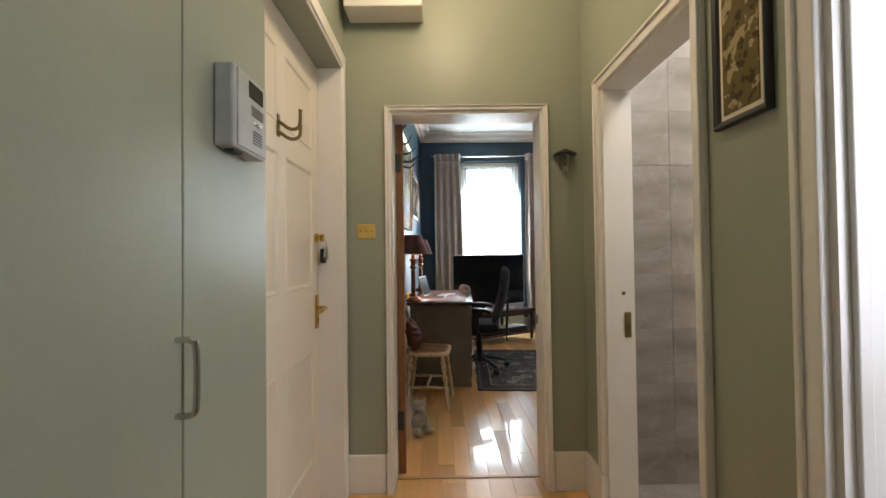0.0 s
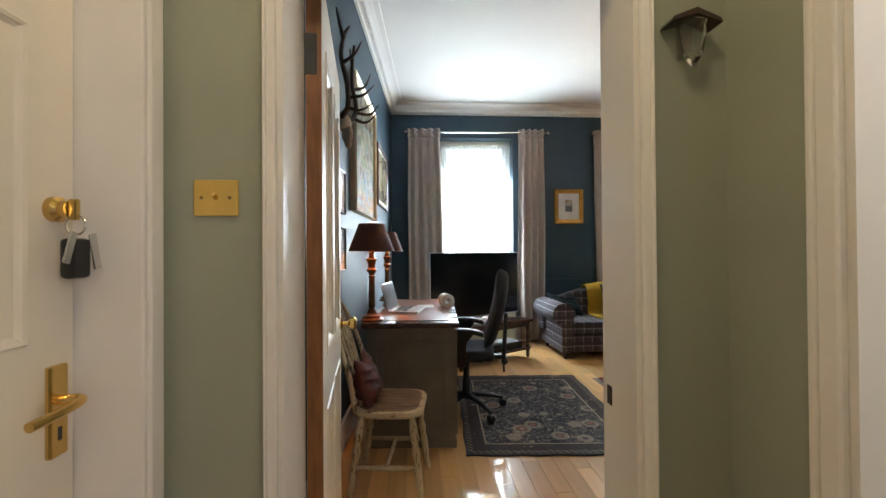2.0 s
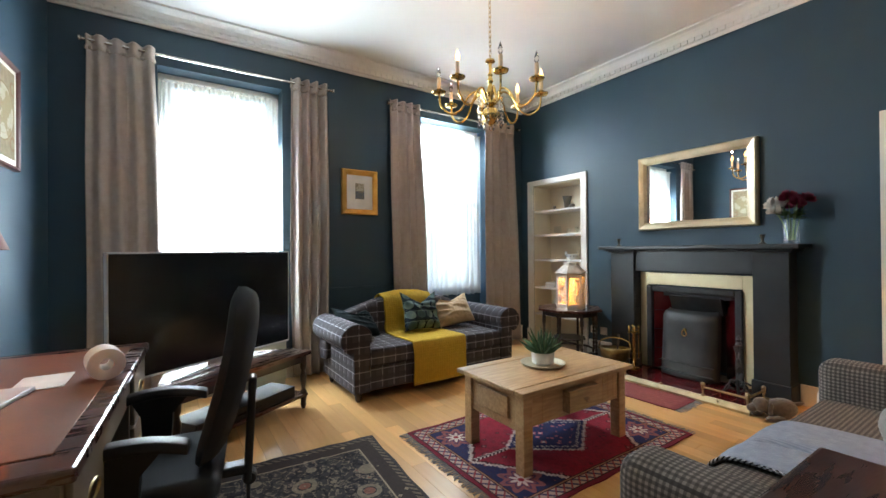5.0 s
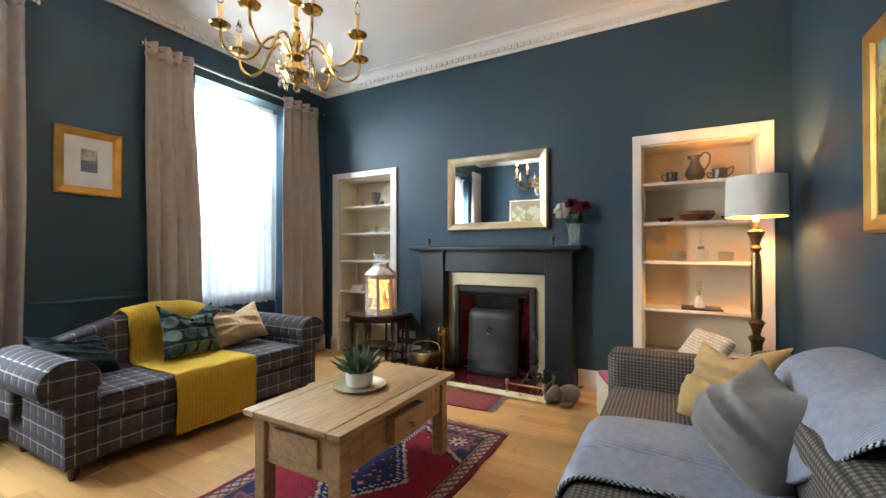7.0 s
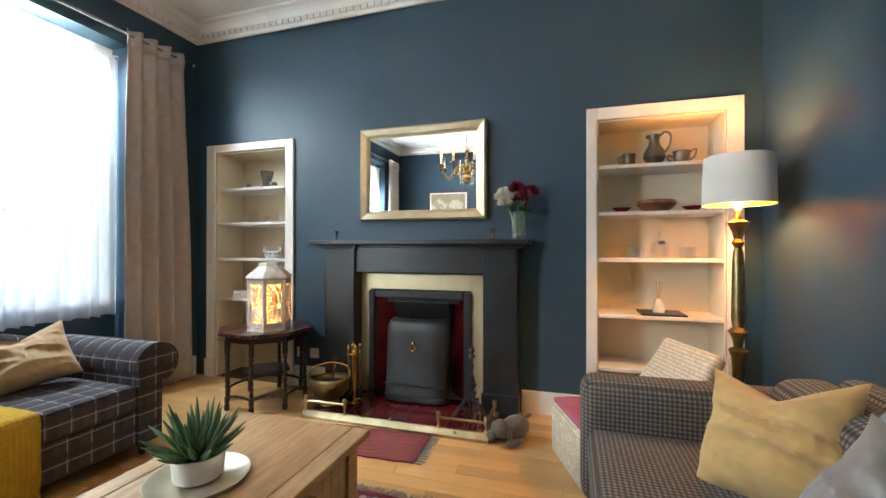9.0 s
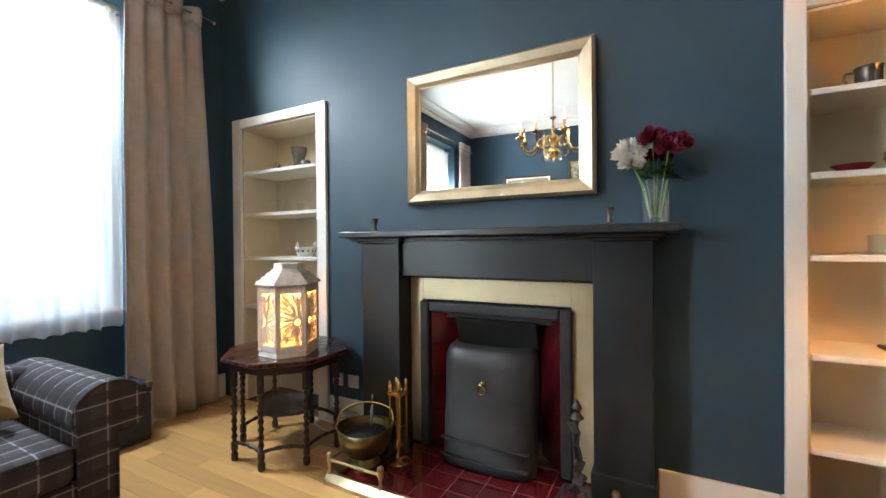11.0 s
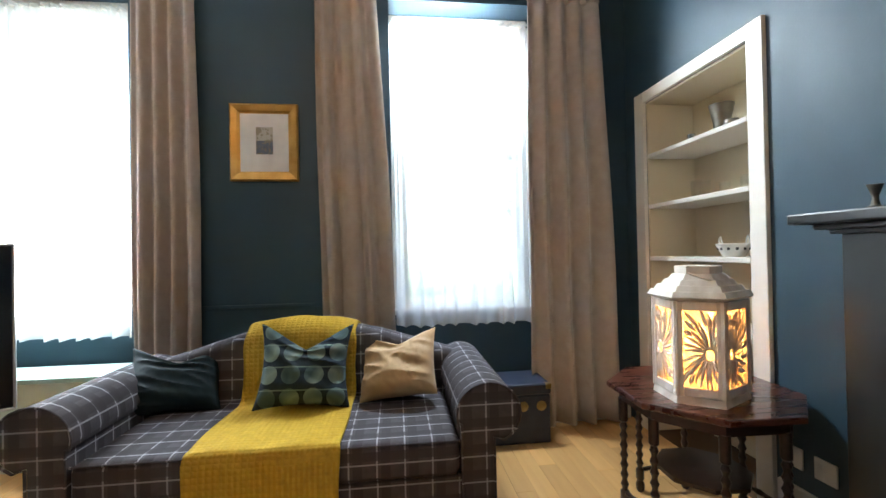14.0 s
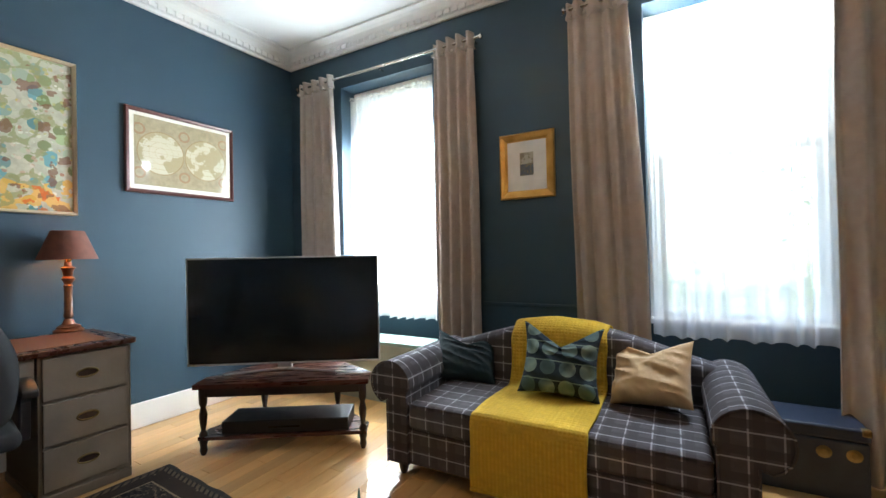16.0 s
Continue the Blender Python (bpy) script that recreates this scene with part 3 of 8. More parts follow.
# waffle weave relief
_wx = YELLOW.op("ABSOLUTE", YELLOW.op("SINE", YELLOW.op("MULTIPLY", YELLOW.x, 125.0)))
_wy = YELLOW.op("ABSOLUTE", YELLOW.op("SINE", YELLOW.op("MULTIPLY", YELLOW.op("ADD", YELLOW.y, YELLOW.z), 125.0)))
_wb = YELLOW.nt.nodes.new("ShaderNodeBump")
_wb.inputs["Strength"].default_value, _wb.inputs["Distance"].default_value = 0.45, 0.005
YELLOW.nt.links.new(YELLOW.op("MULTIPLY", _wx, _wy), _wb.inputs["Height"])
YELLOW.nt.links.new(bsdf(YELLOW.m).inputs["Normal"].links[0].from_socket, _wb.inputs["Normal"])
YELLOW.nt.links.new(_wb.outputs[0], bsdf(YELLOW.m).inputs["Normal"])
YELLOW = YELLOW.m
DOTS = Pat("teal_dotted_cushion", (0.018, 0.030, 0.042))
_fx = DOTS.op("SUBTRACT", DOTS.op("FRACT", DOTS.op("DIVIDE", DOTS.x, 0.105)), 0.5)
_fz = DOTS.op("SUBTRACT", DOTS.op("FRACT", DOTS.op("DIVIDE", DOTS.z, 0.105)), 0.5)
_r = DOTS.op("ADD", DOTS.op("MULTIPLY", _fx, _fx), DOTS.op("MULTIPLY", _fz, _fz))
_s = DOTS.noise(7, 0)
DOTS.paint(DOTS.op("LESS_THAN", _r, 0.17), DOTS.ramp(_s, [(0.35, (0.05, 0.085, 0.085)), (0.5, (0.17, 0.23, 0.20)), (0.65, (0.075, 0.12, 0.125))]))
DOTS.paint(DOTS.lines(DOTS.z, 0.105, 0.006, 0.2), (0.18, 0.26, 0.22), 0.6)
DOTS = DOTS.m
MUSTARD = material("ochre_cotton", (0.52, 0.34, 0.13), 0.85, 0, (0.45, 0.28, 0.10), 12, 0.3, 300, sheen=0.2)
TAN = material("tan_satin_cotton", (0.44, 0.30, 0.155), 0.7, 0, (0.37, 0.24, 0.12), 12, 0.25, 250, sheen=0.2)
TEALDARK = material("dark_teal_velvet", (0.008, 0.020, 0.026), 0.75, 0, scale=10, bump=0.2, bump_scale=300, spec=0.25)
GREYFAB = material("grey_cotton", (0.27, 0.25, 0.24), 0.85, 0, (0.20, 0.185, 0.178), 8, 0.3, 260, sheen=0.2)

# ---- windows and curtains ----


def sash_window(nm, x0, x1):
    w = thing(nm, ((x0 + x1) / 2, YW + 0.24, 0), "white painted sash and case window", "window", kind="structure")
    h, a, b = (x1 - x0) / 2, 0.79, WZ - 0.02
    mid = 1.92
    for s in (-1, 1):
        part("window_frame", box(*sorted((s * h, s * (h - 0.06))), -0.05, 0.06, 0.76, WZ, 0.004), WHITE, w)
    part("window_frame", box(-h + 0.06, h - 0.06, -0.05, 0.06, WZ - 0.05, WZ, 0.004), WHITE, w)
    part("window_sill", box(-h, h, -0.09, 0.06, 0.76, 0.80, 0.006), WHITE, w)
    for z0, z1, y in ((0.80, mid + 0.03, -0.02), (mid - 0.03, WZ - 0.05, 0.015)):
        bm = bmesh.new()
        hh = h - 0.06
        for q in ((-hh, -hh + 0.05, z0, z1), (hh - 0.05, hh, z0, z1), (-hh + 0.05, hh - 0.05, z0, z0 + (0.06 if y < 0 else 0.045)), (-hh + 0.05, hh - 0.05, z1 - 0.045, z1)):
            box(q[0], q[1], y - 0.02, y + 0.012, q[2], q[3], 0.004, 1, bm=bm)
        sh = part("sash", bm, WHITE, w)
        pn = part("pane", box(-hh + 0.04, hh - 0.04, y - 0.004, y, z0 + 0.03, z1 - 0.03), PANE, sh)
        pn.visible_shadow = False
    return w


sash_window("window_1", *W1)
sash_window("window_2", *W2)


def cloth_sheet(width_at, z0, z1, n, amp_at, cols=120, rows=28, header=0.0, seed=0):
    """A hanging pleated sheet. width_at(v): (left, right) at the height v from 0 at the bottom to 1; amp_at(v): fold depth."""
    rnd = random.Random(seed)
    ph = [rnd.uniform(-0.9, 0.9) for _ in range(n + 2)]
    bm = bmesh.new()
    grid = []
    for r in range(rows + 1):
        v = r / rows
        z = z0 + (z1 - z0) * v
        a, b = width_at(v)
        line = []
        for c in range(cols + 1):
            u = c / cols
            k = u * n
            f = k - math.floor(k)
            loc = ph[int(k)] * (1 - f) + ph[int(k) + 1] * f
            s = math.sin(2 * math.pi * (k + 0.27 * loc * (1 - 0.6 * v)))
            y = amp_at(v) * (0.75 + 0.5 * loc) * (s + 0.14 * math.sin(4 * math.pi * k + loc * 3) * (1 - v))
            if header and z > z1 - header:
                q = (z - (z1 - header)) / header
                y *= 0.55 + 0.9 * q
                y -= 0.012 * q * abs(math.sin(math.pi * k))
            line.append(bm.verts.new((a + (b - a) * u + 0.008 * math.sin(9 * v + 5 * loc) * (1 - v), y, z)))
        grid.append(line)
    for r in range(rows):
        for c in range(cols):
            bm.faces.new((grid[r][c], grid[r][c + 1], grid[r + 1][c + 1], grid[r + 1][c]))
    return bm


def solid(ob, t):
    md = ob.modifiers.new("thickness", "SOLIDIFY")
    md.thickness, md.offset = t, 0
    return ob


def curtain(x0, x1, b0, b1, folds, seed, y=6.955):
    c = thing("curtain", (0, y, 0), "taupe linen pinch-pleat curtain reaching the floor", "curtain", "living room curtains")

    def width(v):
        bulge = 0.012 * math.sin(math.pi * v)
        return (b0 + (x0 - b0) * v - bulge, b1 + (x1 - b1) * v + bulge)
    drop = part("drape", cloth_sheet(width, 0.025, 2.90, folds, lambda v: 0.050 - 0.020 * v, seed=seed), CURTAIN, c, smooth=True)
    solid(drop, 0.006)
    head = part("pleated_heading", cloth_sheet(lambda v: (x0 - 0.004, x1 + 0.004), 2.895, 3.02, folds, lambda v: 0.032 + 0.016 * v, rows=6, seed=seed), CURTAIN, c, smooth=True)
    solid(head, 0.010)
    for i in range(folds):
        xx = x0 + (i + 0.25) * (x1 - x0) / folds
        part("pleat_pinch", box(xx - 0.012, xx + 0.012, -0.062, -0.03, 2.885, 2.905, 0.005), CURTAIN, c)
    return c


curtain(-0.01, 0.43, 0.0, 0.50, 4, 3)
curtain(1.56, 1.92, 1.56, 1.93, 4, 5)
curtain(2.655, 3.04, 2.70, 3.16, 4, 8)
curtain(4.06, 4.56, 4.04, 4.66, 4, 13)

for x0, x1 in ((-0.03, 1.965), (2.65, 4.645)):
    rod = thing("curtain_rod", ((x0 + x1) / 2, 6.96, 2.975), "slim brushed metal curtain rod with button finials", "curtain rod", "curtain rods")
    h = (x1 - x0) / 2
    part("pole", tube([(-h, 0, 0), (0, 0, 0), (h, 0, 0)], 0.012, 12), CHROME, rod)
    for s in (-1, 1):
        part("finial", tube([(s * h, 0, 0), (s * (h + 0.012), 0, 0), (s * (h + 0.014), 0, 0), (s * (h + 0.03), 0, 0)], [0.012, 0.012, 0.021, 0.021], 14), CHROME, rod)
    for xx in (-h + 0.05, 0, h - 0.05):
        part("bracket", tube([(xx, YW - 6.96, -0.004), (xx, 0.03, -0.006), (xx, 0, -0.012)], 0.007, 8), CHROME, rod)

def net_sheet(h, z0, z1, seed, rows=14, flat=False):
    """A thin gathered net: fine gathers at the top that fall into broad uneven folds, with a scalloped hem."""
    rnd = random.Random(seed)
    n = 10
    mids = [(i + 0.5 + rnd.uniform(-0.3, 0.3)) / n for i in range(n)]
    deep = [rnd.uniform(0.022, 0.048) for _ in range(n)]
    wide = [rnd.uniform(0.018, 0.034) for _ in range(n)]
    bm = bmesh.new()
    cols = 240
    grid = []
    for r in range(rows + 1):
        v = 0.0 if flat else r / rows
        row = []
        for c in range(cols + 1):
            u = c / cols
            broad = sum(d * math.exp(-((u - m) / w) ** 2) for m, d, w in zip(mids, deep, wide))
            pull = sum(-0.35 * (u - m) * math.exp(-((u - m) / (w * 1.6)) ** 2) for m, w in zip(mids, wide))
            fine = 0.012 * math.sin(u * math.tau * 26 + 2 * math.sin(u * 31))
            z = z0 + (z1 - z0) * r / rows - 0.30 * broad * (1 - v) ** 3
            row.append(bm.verts.new(((u + pull * (1 - v)) * 2 * h - h, 0.02 - 1.25 * broad * (1 - 0.75 * v) + fine * v, z)))
        grid.append(row)
    for r in range(rows):
        for c in range(cols):
            bm.faces.new((grid[r][c], grid[r][c + 1], grid[r + 1][c + 1], grid[r + 1][c]))
    return bm


for (x0, x1), sd in ((W1, 2), (W2, 6)):
    s = thing("sheer_curtain", ((x0 + x1) / 2, YW + 0.095, 0), "white voile net curtain hanging in the window recess", "net curtain", "net curtains")
    h = (x1 - x0) / 2 - 0.015
    part("voile", net_sheet(h, 0.725, 2.82, sd), SHEER, s, smooth=True)
    part("top_hem", cloth_sheet(lambda v: (-h, h), 2.82, 2.84, 17, lambda v: 0.02, cols=120, rows=2, seed=sd), SHEER, s, smooth=True)
    part("bottom_hem", net_sheet(h, 0.695, 0.727, sd, rows=2, flat=True), SHEER, s, smooth=True)

# ---- fireplace ----
REDTILE = material("oxblood_glazed_tile", (0.13, 0.010, 0.014), 0.14, 0, (0.085, 0.006, 0.009), 5, 0.08, 30, coat=0.6)
GROUT = material("dark_grout", (0.05, 0.03, 0.03), 0.9, scale=20)
HEARTHGROUT = material("pink_grey_grout", (0.26, 0.13, 0.12), 0.9, scale=20)
PALEBRASS = material("worn_pale_brass", (0.56, 0.46, 0.28), 0.30, 0.95, (0.42, 0.33, 0.19), 12, 0.1, 80)
COVERIRON = material("scuffed_black_iron", (0.055, 0.056, 0.056), 0.5, 0.1, (0.026, 0.027, 0.028), 4, 0.3, 120)
fp = thing("fireplace", (XF, 4.69, 0), "black painted wooden fireplace with a cast iron insert", "fireplace")
Y = 4.69
SX = 4.488 - XF
bm = box(SX, 0.0, 3.795 - Y, 5.542 - Y, 1.268, 1.304, 0.006)
part("mantel_shelf", bm, BLACK, fp)
for a, b in ((5.213, 5.482), (3.896, 4.144)):
    part("pilaster", box(-0.175, 0.0, a - Y, b - Y, 0.0, 1.235, 0.004), BLACK, fp)
    cp = box(-0.20, 0.0, a - Y - 0.02, b - Y + 0.02, 1.235, 1.25, 0.004)
    box(-0.235, 0.0, a - Y - 0.045, b - Y + 0.045, 1.25, 1.268, 0.005, bm=cp)
    part("capital", cp, BLACK, fp)
    part("plinth", box(-0.19, 0.0, a - Y - 0.012, b - Y + 0.012, 0, 0.17, 0.006), BLACK, fp)
part("frieze", box(-0.145, 0.0, 4.144 - Y, 5.213 - Y, 1.044, 1.268, 0.004), BLACK, fp)
part("bed_moulding", box(-0.185, -0.145, 4.144 - Y, 5.213 - Y, 1.245, 1.268, 0.006), BLACK, fp)
for a, b, c, d in ((4.15, 4.262, 0.045, 1.03), (5.12, 5.208, 0.045, 1.03), (4.262, 5.12, 0.905, 1.03)):
    part("surround_panel", box(-0.055, -0.004, a - Y, b - Y, c, d, 0.002, 1), CREAMMETAL, fp, "brushed champagne metal panel")
ins = part("insert_frame", bmesh.new(), IRON, fp, "cast iron frame")
bm = bmesh.new()
for a, b, c, d in ((4.255, 4.315, 0.045, 0.895), (5.07, 5.13, 0.045, 0.895), (4.315, 5.07, 0.835, 0.895)):
    box(-0.085, -0.05, a - Y, b - Y, c, d, 0.012, 2, bm=bm)
part("frame_moulding", bm, IRON, ins)
bm = box(0.30, 0.33, FP[0] - Y, FP[1] - Y, 0.045, FP[2])
part("fireback", bm, IRON, fp)
for s in (-1, 1):
    # splayed tile slips, three tiles a side
    for k in range(4):
        z0 = 0.05 + k * 0.196
        q = prism([(-0.05, s * 0.378), (0.10, s * 0.235), (0.115, s * 0.245), (-0.035, s * 0.390)], z0 + 0.0015, z0 + 0.194)
        part("tile", q, REDTILE, fp)
    part("cheek", prism([(0.10, s * 0.235), (0.30, s * 0.22), (0.30, s * 0.38), (0.112, s * 0.26)], 0.045, 0.84), IRON, fp)
part("hood", prism([(-0.02, 0.80), (0.10, 0.80), (0.10, 0.64), (0.045, 0.64)], -0.235, 0.235, axis="y"), IRON, fp, "cast iron canopy")
bm = prism([(0.02, 0.84), (0.30, 0.84), (0.30, 0.79), (0.02, 0.79)], -0.32, 0.32, axis="y")
part("throat", bm, IRON, fp)

cover = thing("fire_cover", (XF - 0.10, 4.69, 0.046), "black iron summer fire cover with a brass ring pull", "fire screen")
bm = bmesh.new()
cols, rows = 22, 18
grid = []
for r in range(rows + 1):
    v = r / rows
    line = []
    for c in range(cols + 1):
        u = c / cols * 2 - 1
        round_top = 0.0 if v < 0.86 else (v - 0.86) / 0.14
        w = 0.264 - 0.04 * (1 - math.sqrt(max(0, 1 - round_top ** 2)))
        bow = 0.040 * (1 - abs(u) ** 3) + 0.05 * (1 - v) ** 2
        edge = max(abs(u), 0) ** 10
        line.append(bm.verts.new((-0.02 - bow + 0.05 * edge + 0.06 * round_top ** 2, u * w, v * 0.63)))
    grid.append(line)
for r in range(rows):
    for c in range(cols):
        bm.faces.new((grid[r][c], grid[r][c + 1], grid[r + 1][c + 1], grid[r + 1][c]))
bmesh.ops.recalc_face_normals(bm, faces=bm.faces[:])
solid(part("shield", bm, COVERIRON, cover, smooth=True), 0.008)
part("relief_bar", box(-0.118, -0.085, -0.245, 0.245, 0.045, 0.052, 0.003), IRON, cover)
part("relief_bar", box(-0.105, -0.075, -0.245, 0.245, 0.13, 0.137, 0.003), IRON, cover)
pl = part("pull_boss", lathe([(0.017, 0), (0.017, 0.006), (0.012, 0.014), (0.0, 0.018)], 16, close=False), BRASS, cover, m=pose(-0.085, 0, 0.455, 0, -90, 0))
part("ring_pull", tube([(-0.102 - 0.004 * math.sin(a), 0.021 * math.cos(a), 0.425 + 0.026 * math.sin(a)) for a in np.linspace(0, 2 * math.pi, 20, endpoint=False)], 0.0055, 8, closed=True), BRASS, cover, "brass ring")

hearth = tagged(part("hearth", box(4.25, XF + 0.02, 4.04, 5.40, 0.0, 0.034), HEARTHGROUT), "oxblood glazed tile hearth", "hearth", kind="structure")
HT = {}
for i in range(4):
    for j in range(9):
        if "t" not in HT:
            HT["t"] = mesh_of(box(-0.0655, 0.0655, -0.0725, 0.0725, 0, 0.003, 0.001, 1), "hearth_tile", REDTILE)
        o = new("tile", HT["t"])
        o.parent = hearth
        o.location = (4.325 + i * 0.135, 4.117 + j * 0.149, 0.033)

fender = thing("fender", (4.23, 4.71, 0), "polished brass hearth fender with low end rails", "fender")
ln = 0.69
bm = prism([(-0.028, 0.0), (0.03, 0.0), (0.03, 0.03), (0.012, 0.055), (-0.005, 0.055), (-0.028, 0.02)], -ln, ln, axis="y")
part("front_kerb", bm, PALEBRASS, fender)
for s in (-1, 1):
    y0, y1 = sorted((s * ln, s * (ln - 0.045)))
    part("end_kerb", box(0.03, 0.42, y0, y1, 0.0, 0.05, 0.006), PALEBRASS, fender)
    for yy, xx in ((s * (ln - 0.02), 0.0), (s * (ln - 0.34), 0.0), (s * (ln - 0.02), 0.30)):
        part("post", lathe([(0.012, 0.05), (0.016, 0.06), (0.008, 0.07), (0.008, 0.10), (0.014, 0.11), (0.014, 0.135), (0.018, 0.145), (0.014, 0.158), (0.004, 0.164)], 14, at=(xx, yy, 0)), PALEBRASS, fender)
    part("rail", tube([(0.0, s * (ln - 0.02), 0.122), (0, s * (ln - 0.18), 0.122), (0.0, s * (ln - 0.34), 0.122)], 0.008, 10), PALEBRASS, fender)
    part("rail", tube([(0.0, s * (ln - 0.02), 0.122), (0.15, s * (ln - 0.02), 0.122), (0.30, s * (ln - 0.02), 0.122)], 0.008, 10), PALEBRASS, fender)
part("boss", lathe([(0.012, 0.0), (0.012, 0.01), (0.006, 0.018)], 14, at=(-0.0, 0.0, 0.055)), PALEBRASS, fender)

# mirror over the mantel


def framed(nm, w, h, bar, depth, frame_mat, label, cat, m, face_mat=None, mount=0.0, mount_mat=None, face_name="picture", lip=0.3, group=""):
    """A framed flat thing in the plane x-z, its face towards -y, centred on the origin."""
    e = thing(nm, (0, 0, 0), label, cat, group)
    e.matrix_basis = m
    W, H = w / 2, h / 2
    for k, (a, b) in enumerate((((-W, -H), (W, -H)), ((W, -H), (W, H)), ((W, H), (-W, H)), ((-W, H), (-W, -H)))):
        bm = bmesh.new()
        prof = ((0, 0), (0, -depth * 0.75), (bar * 0.18, -depth), (bar * (1 - lip), -depth * 0.75), (bar * 0.9, -depth * 0.5), (bar, -depth * 0.45), (bar, 0))
        dirs = [(1 if a[0] < 0 else -1, 1 if a[1] < 0 else -1), (1 if b[0] < 0 else -1, 1 if b[1] < 0 else -1)]
        rows_ = []
        for (cx, cz), (sx, sz) in zip((a, b), dirs):
            rows_.append([bm.verts.new((cx + sx * u, y, cz + sz * u)) for u, y in prof])
        n = len(prof)
        for i in range(n):
            bm.faces.new((rows_[0][i], rows_[0][(i + 1) % n], rows_[1][(i + 1) % n], rows_[1][i]))
        bm.faces.new(rows_[0]), bm.faces.new(rows_[1][::-1])
        bmesh.ops.recalc_face_normals(bm, faces=bm.faces[:])
        part("frame_bar", bm, frame_mat, e)
    f = -depth * 0.40
    if mount:
        part("mount", box(-W + bar * 0.9, W - bar * 0.9, f, f + 0.004, -H + bar * 0.9, H - bar * 0.9), mount_mat, e)
        part(face_name, box(-W + bar + mount, W - bar - mount, f - 0.0025, f - 0.0005, -H + bar + mount * 1.15, H - bar - mount * 0.9), face_mat, e)
    else:
        part(face_name, box(-W + bar * 0.9, W - bar * 0.9, f, f + 0.004, -H + bar * 0.9, H - bar * 0.9), face_mat, e)
    return e


mir = framed("mirror", 1.08, 0.77, 0.082, 0.066, SILVERGILT, "rectangular mirror in a silver gilt frame over the mantel", "mirror", pose(XF - 0.001, 4.684, 1.854, 0, 0, -90), MIRROR, face_name="mirror_glass")

# ---- big checked sofa along the south wall ----
bs = thing("checked_sofa", (2.76, 2.40, 0), "brown checked fabric sofa with rounded arms", "sofa")
part("base", box(-0.86, 0.86, 0.05, 1.0, 0.06, 0.27, 0.02), CHECK, bs)
for s in (-1, 1):
    part("seat_cushion", box(*sorted((s * 0.002, s * 0.845)), 0.22, 1.055, 0.27, 0.435, 0.05, 4), CHECK, bs, smooth=True)
    part("back_cushion", box(*sorted((s * 0.004, s * 0.85)), 0.10, 0.34, 0.42, 0.755, 0.09, 5), CHECK, bs, smooth=True, m=pose(0, 0, 0, -4, 0, 0))
    part("arm", box(*sorted((s * 0.85, s * 1.06)), 0.04, 1.08, 0.06, 0.635, 0.07, 5), CHECK, bs, smooth=True)
part("backrest", box(-0.86, 0.86, 0.02, 0.16, 0.06, 0.74, 0.06, 4), CHECK, bs, smooth=True)
for sx in (-0.98, 0.98):
    for sy in (0.1, 1.0):
        part("foot", lathe([(0.022, 0), (0.03, 0.02), (0.026, 0.06)], 12, at=(sx, sy, 0)), DARKWOOD, bs)


def drape(nm, outline, x0, x1, mat, label, thick=0.012, wave=0.006, seed=1, where=(0, 0, 0), skew=0.0, crown=0.0, near=None, groove=None, bound=False):
    """A cloth laid over something: outline of (y, z) points, pulled along x."""
    e = thing(nm, where, label, "throw")
    pts = curve_pts([(0, y, z) for y, z in outline], 8)
    bm = bmesh.new()
    n = 40
    g = []
    for i, p in enumerate(pts):
        f = i / (len(pts) - 1)
        xa = near(f) if near else x0 + skew * f
        row = []
        for k in range(n + 1):
            x = xa + (x1 + skew * f - xa) * k / n
            c = k * 0.4
            w = wave * (math.sin(c * 0.9 + i * 0.3 + seed) + 1.3 * noise.noise(Vector((x * 7, f * 4, seed))))
            dip = 0.028 * math.exp(-((k / n - groove) / 0.035) ** 2) if groove else 0
            drop = crown * (x / 0.84) ** 2 * max(0, min(1, (p.z - 0.5) / 0.3))
            row.append(bm.verts.new((x + wave * math.sin(i * 0.5 + c * 0.2), p.y + wave * 0.5 * math.sin(c * 1.3 + i * 0.35), p.z + w - dip - drop)))
        g.append(row)
    edge = [v.co.copy() for v in (r[0] for r in g)]
    ends = [[tuple(v.co) for v in g[k][::4]] for k in (0, -1)]
    for i in range(len(g) - 1):
        for k in range(n):
            bm.faces.new((g[i][k], g[i][k + 1], g[i + 1][k + 1], g[i + 1][k]))
    o = part("cloth", bm, mat, e, smooth=True)
    md = o.modifiers.new("thickness", "SOLIDIFY")
    md.thickness, md.offset = thick, 1
    for q in ends:
        part("hem", tube(q, thick * 0.75, 6), mat, e, smooth=True)
    if bound:
        # two twisted strands along the near edge
        fine = curve_pts([tuple(q) for q in edge[::3]], 14)
        run = 0.0
        strands = ([], [])
        for i, q in enumerate(fine):
            run += (q - fine[i - 1]).length if i else 0
            for j in (0, 1):
                a = run / 0.018 * math.tau + j * math.pi
                strands[j].append((q.x + 0.0045 * math.cos(a) - 0.004, q.y + 0.003, q.z + 0.0045 * math.sin(a) + 0.008))
        part("binding_strand", tube(strands[0], 0.0032, 5), BINDDARK, e, "black twisted edging")
        part("binding_strand", tube(strands[1], 0.0032, 5), BINDPALE, e, "white twisted edging")
    return e


BINDDARK = material("black_edging_yarn", (0.02, 0.02, 0.024), 0.9)
BINDPALE = material("white_edging_yarn", (0.62, 0.64, 0.68), 0.9)


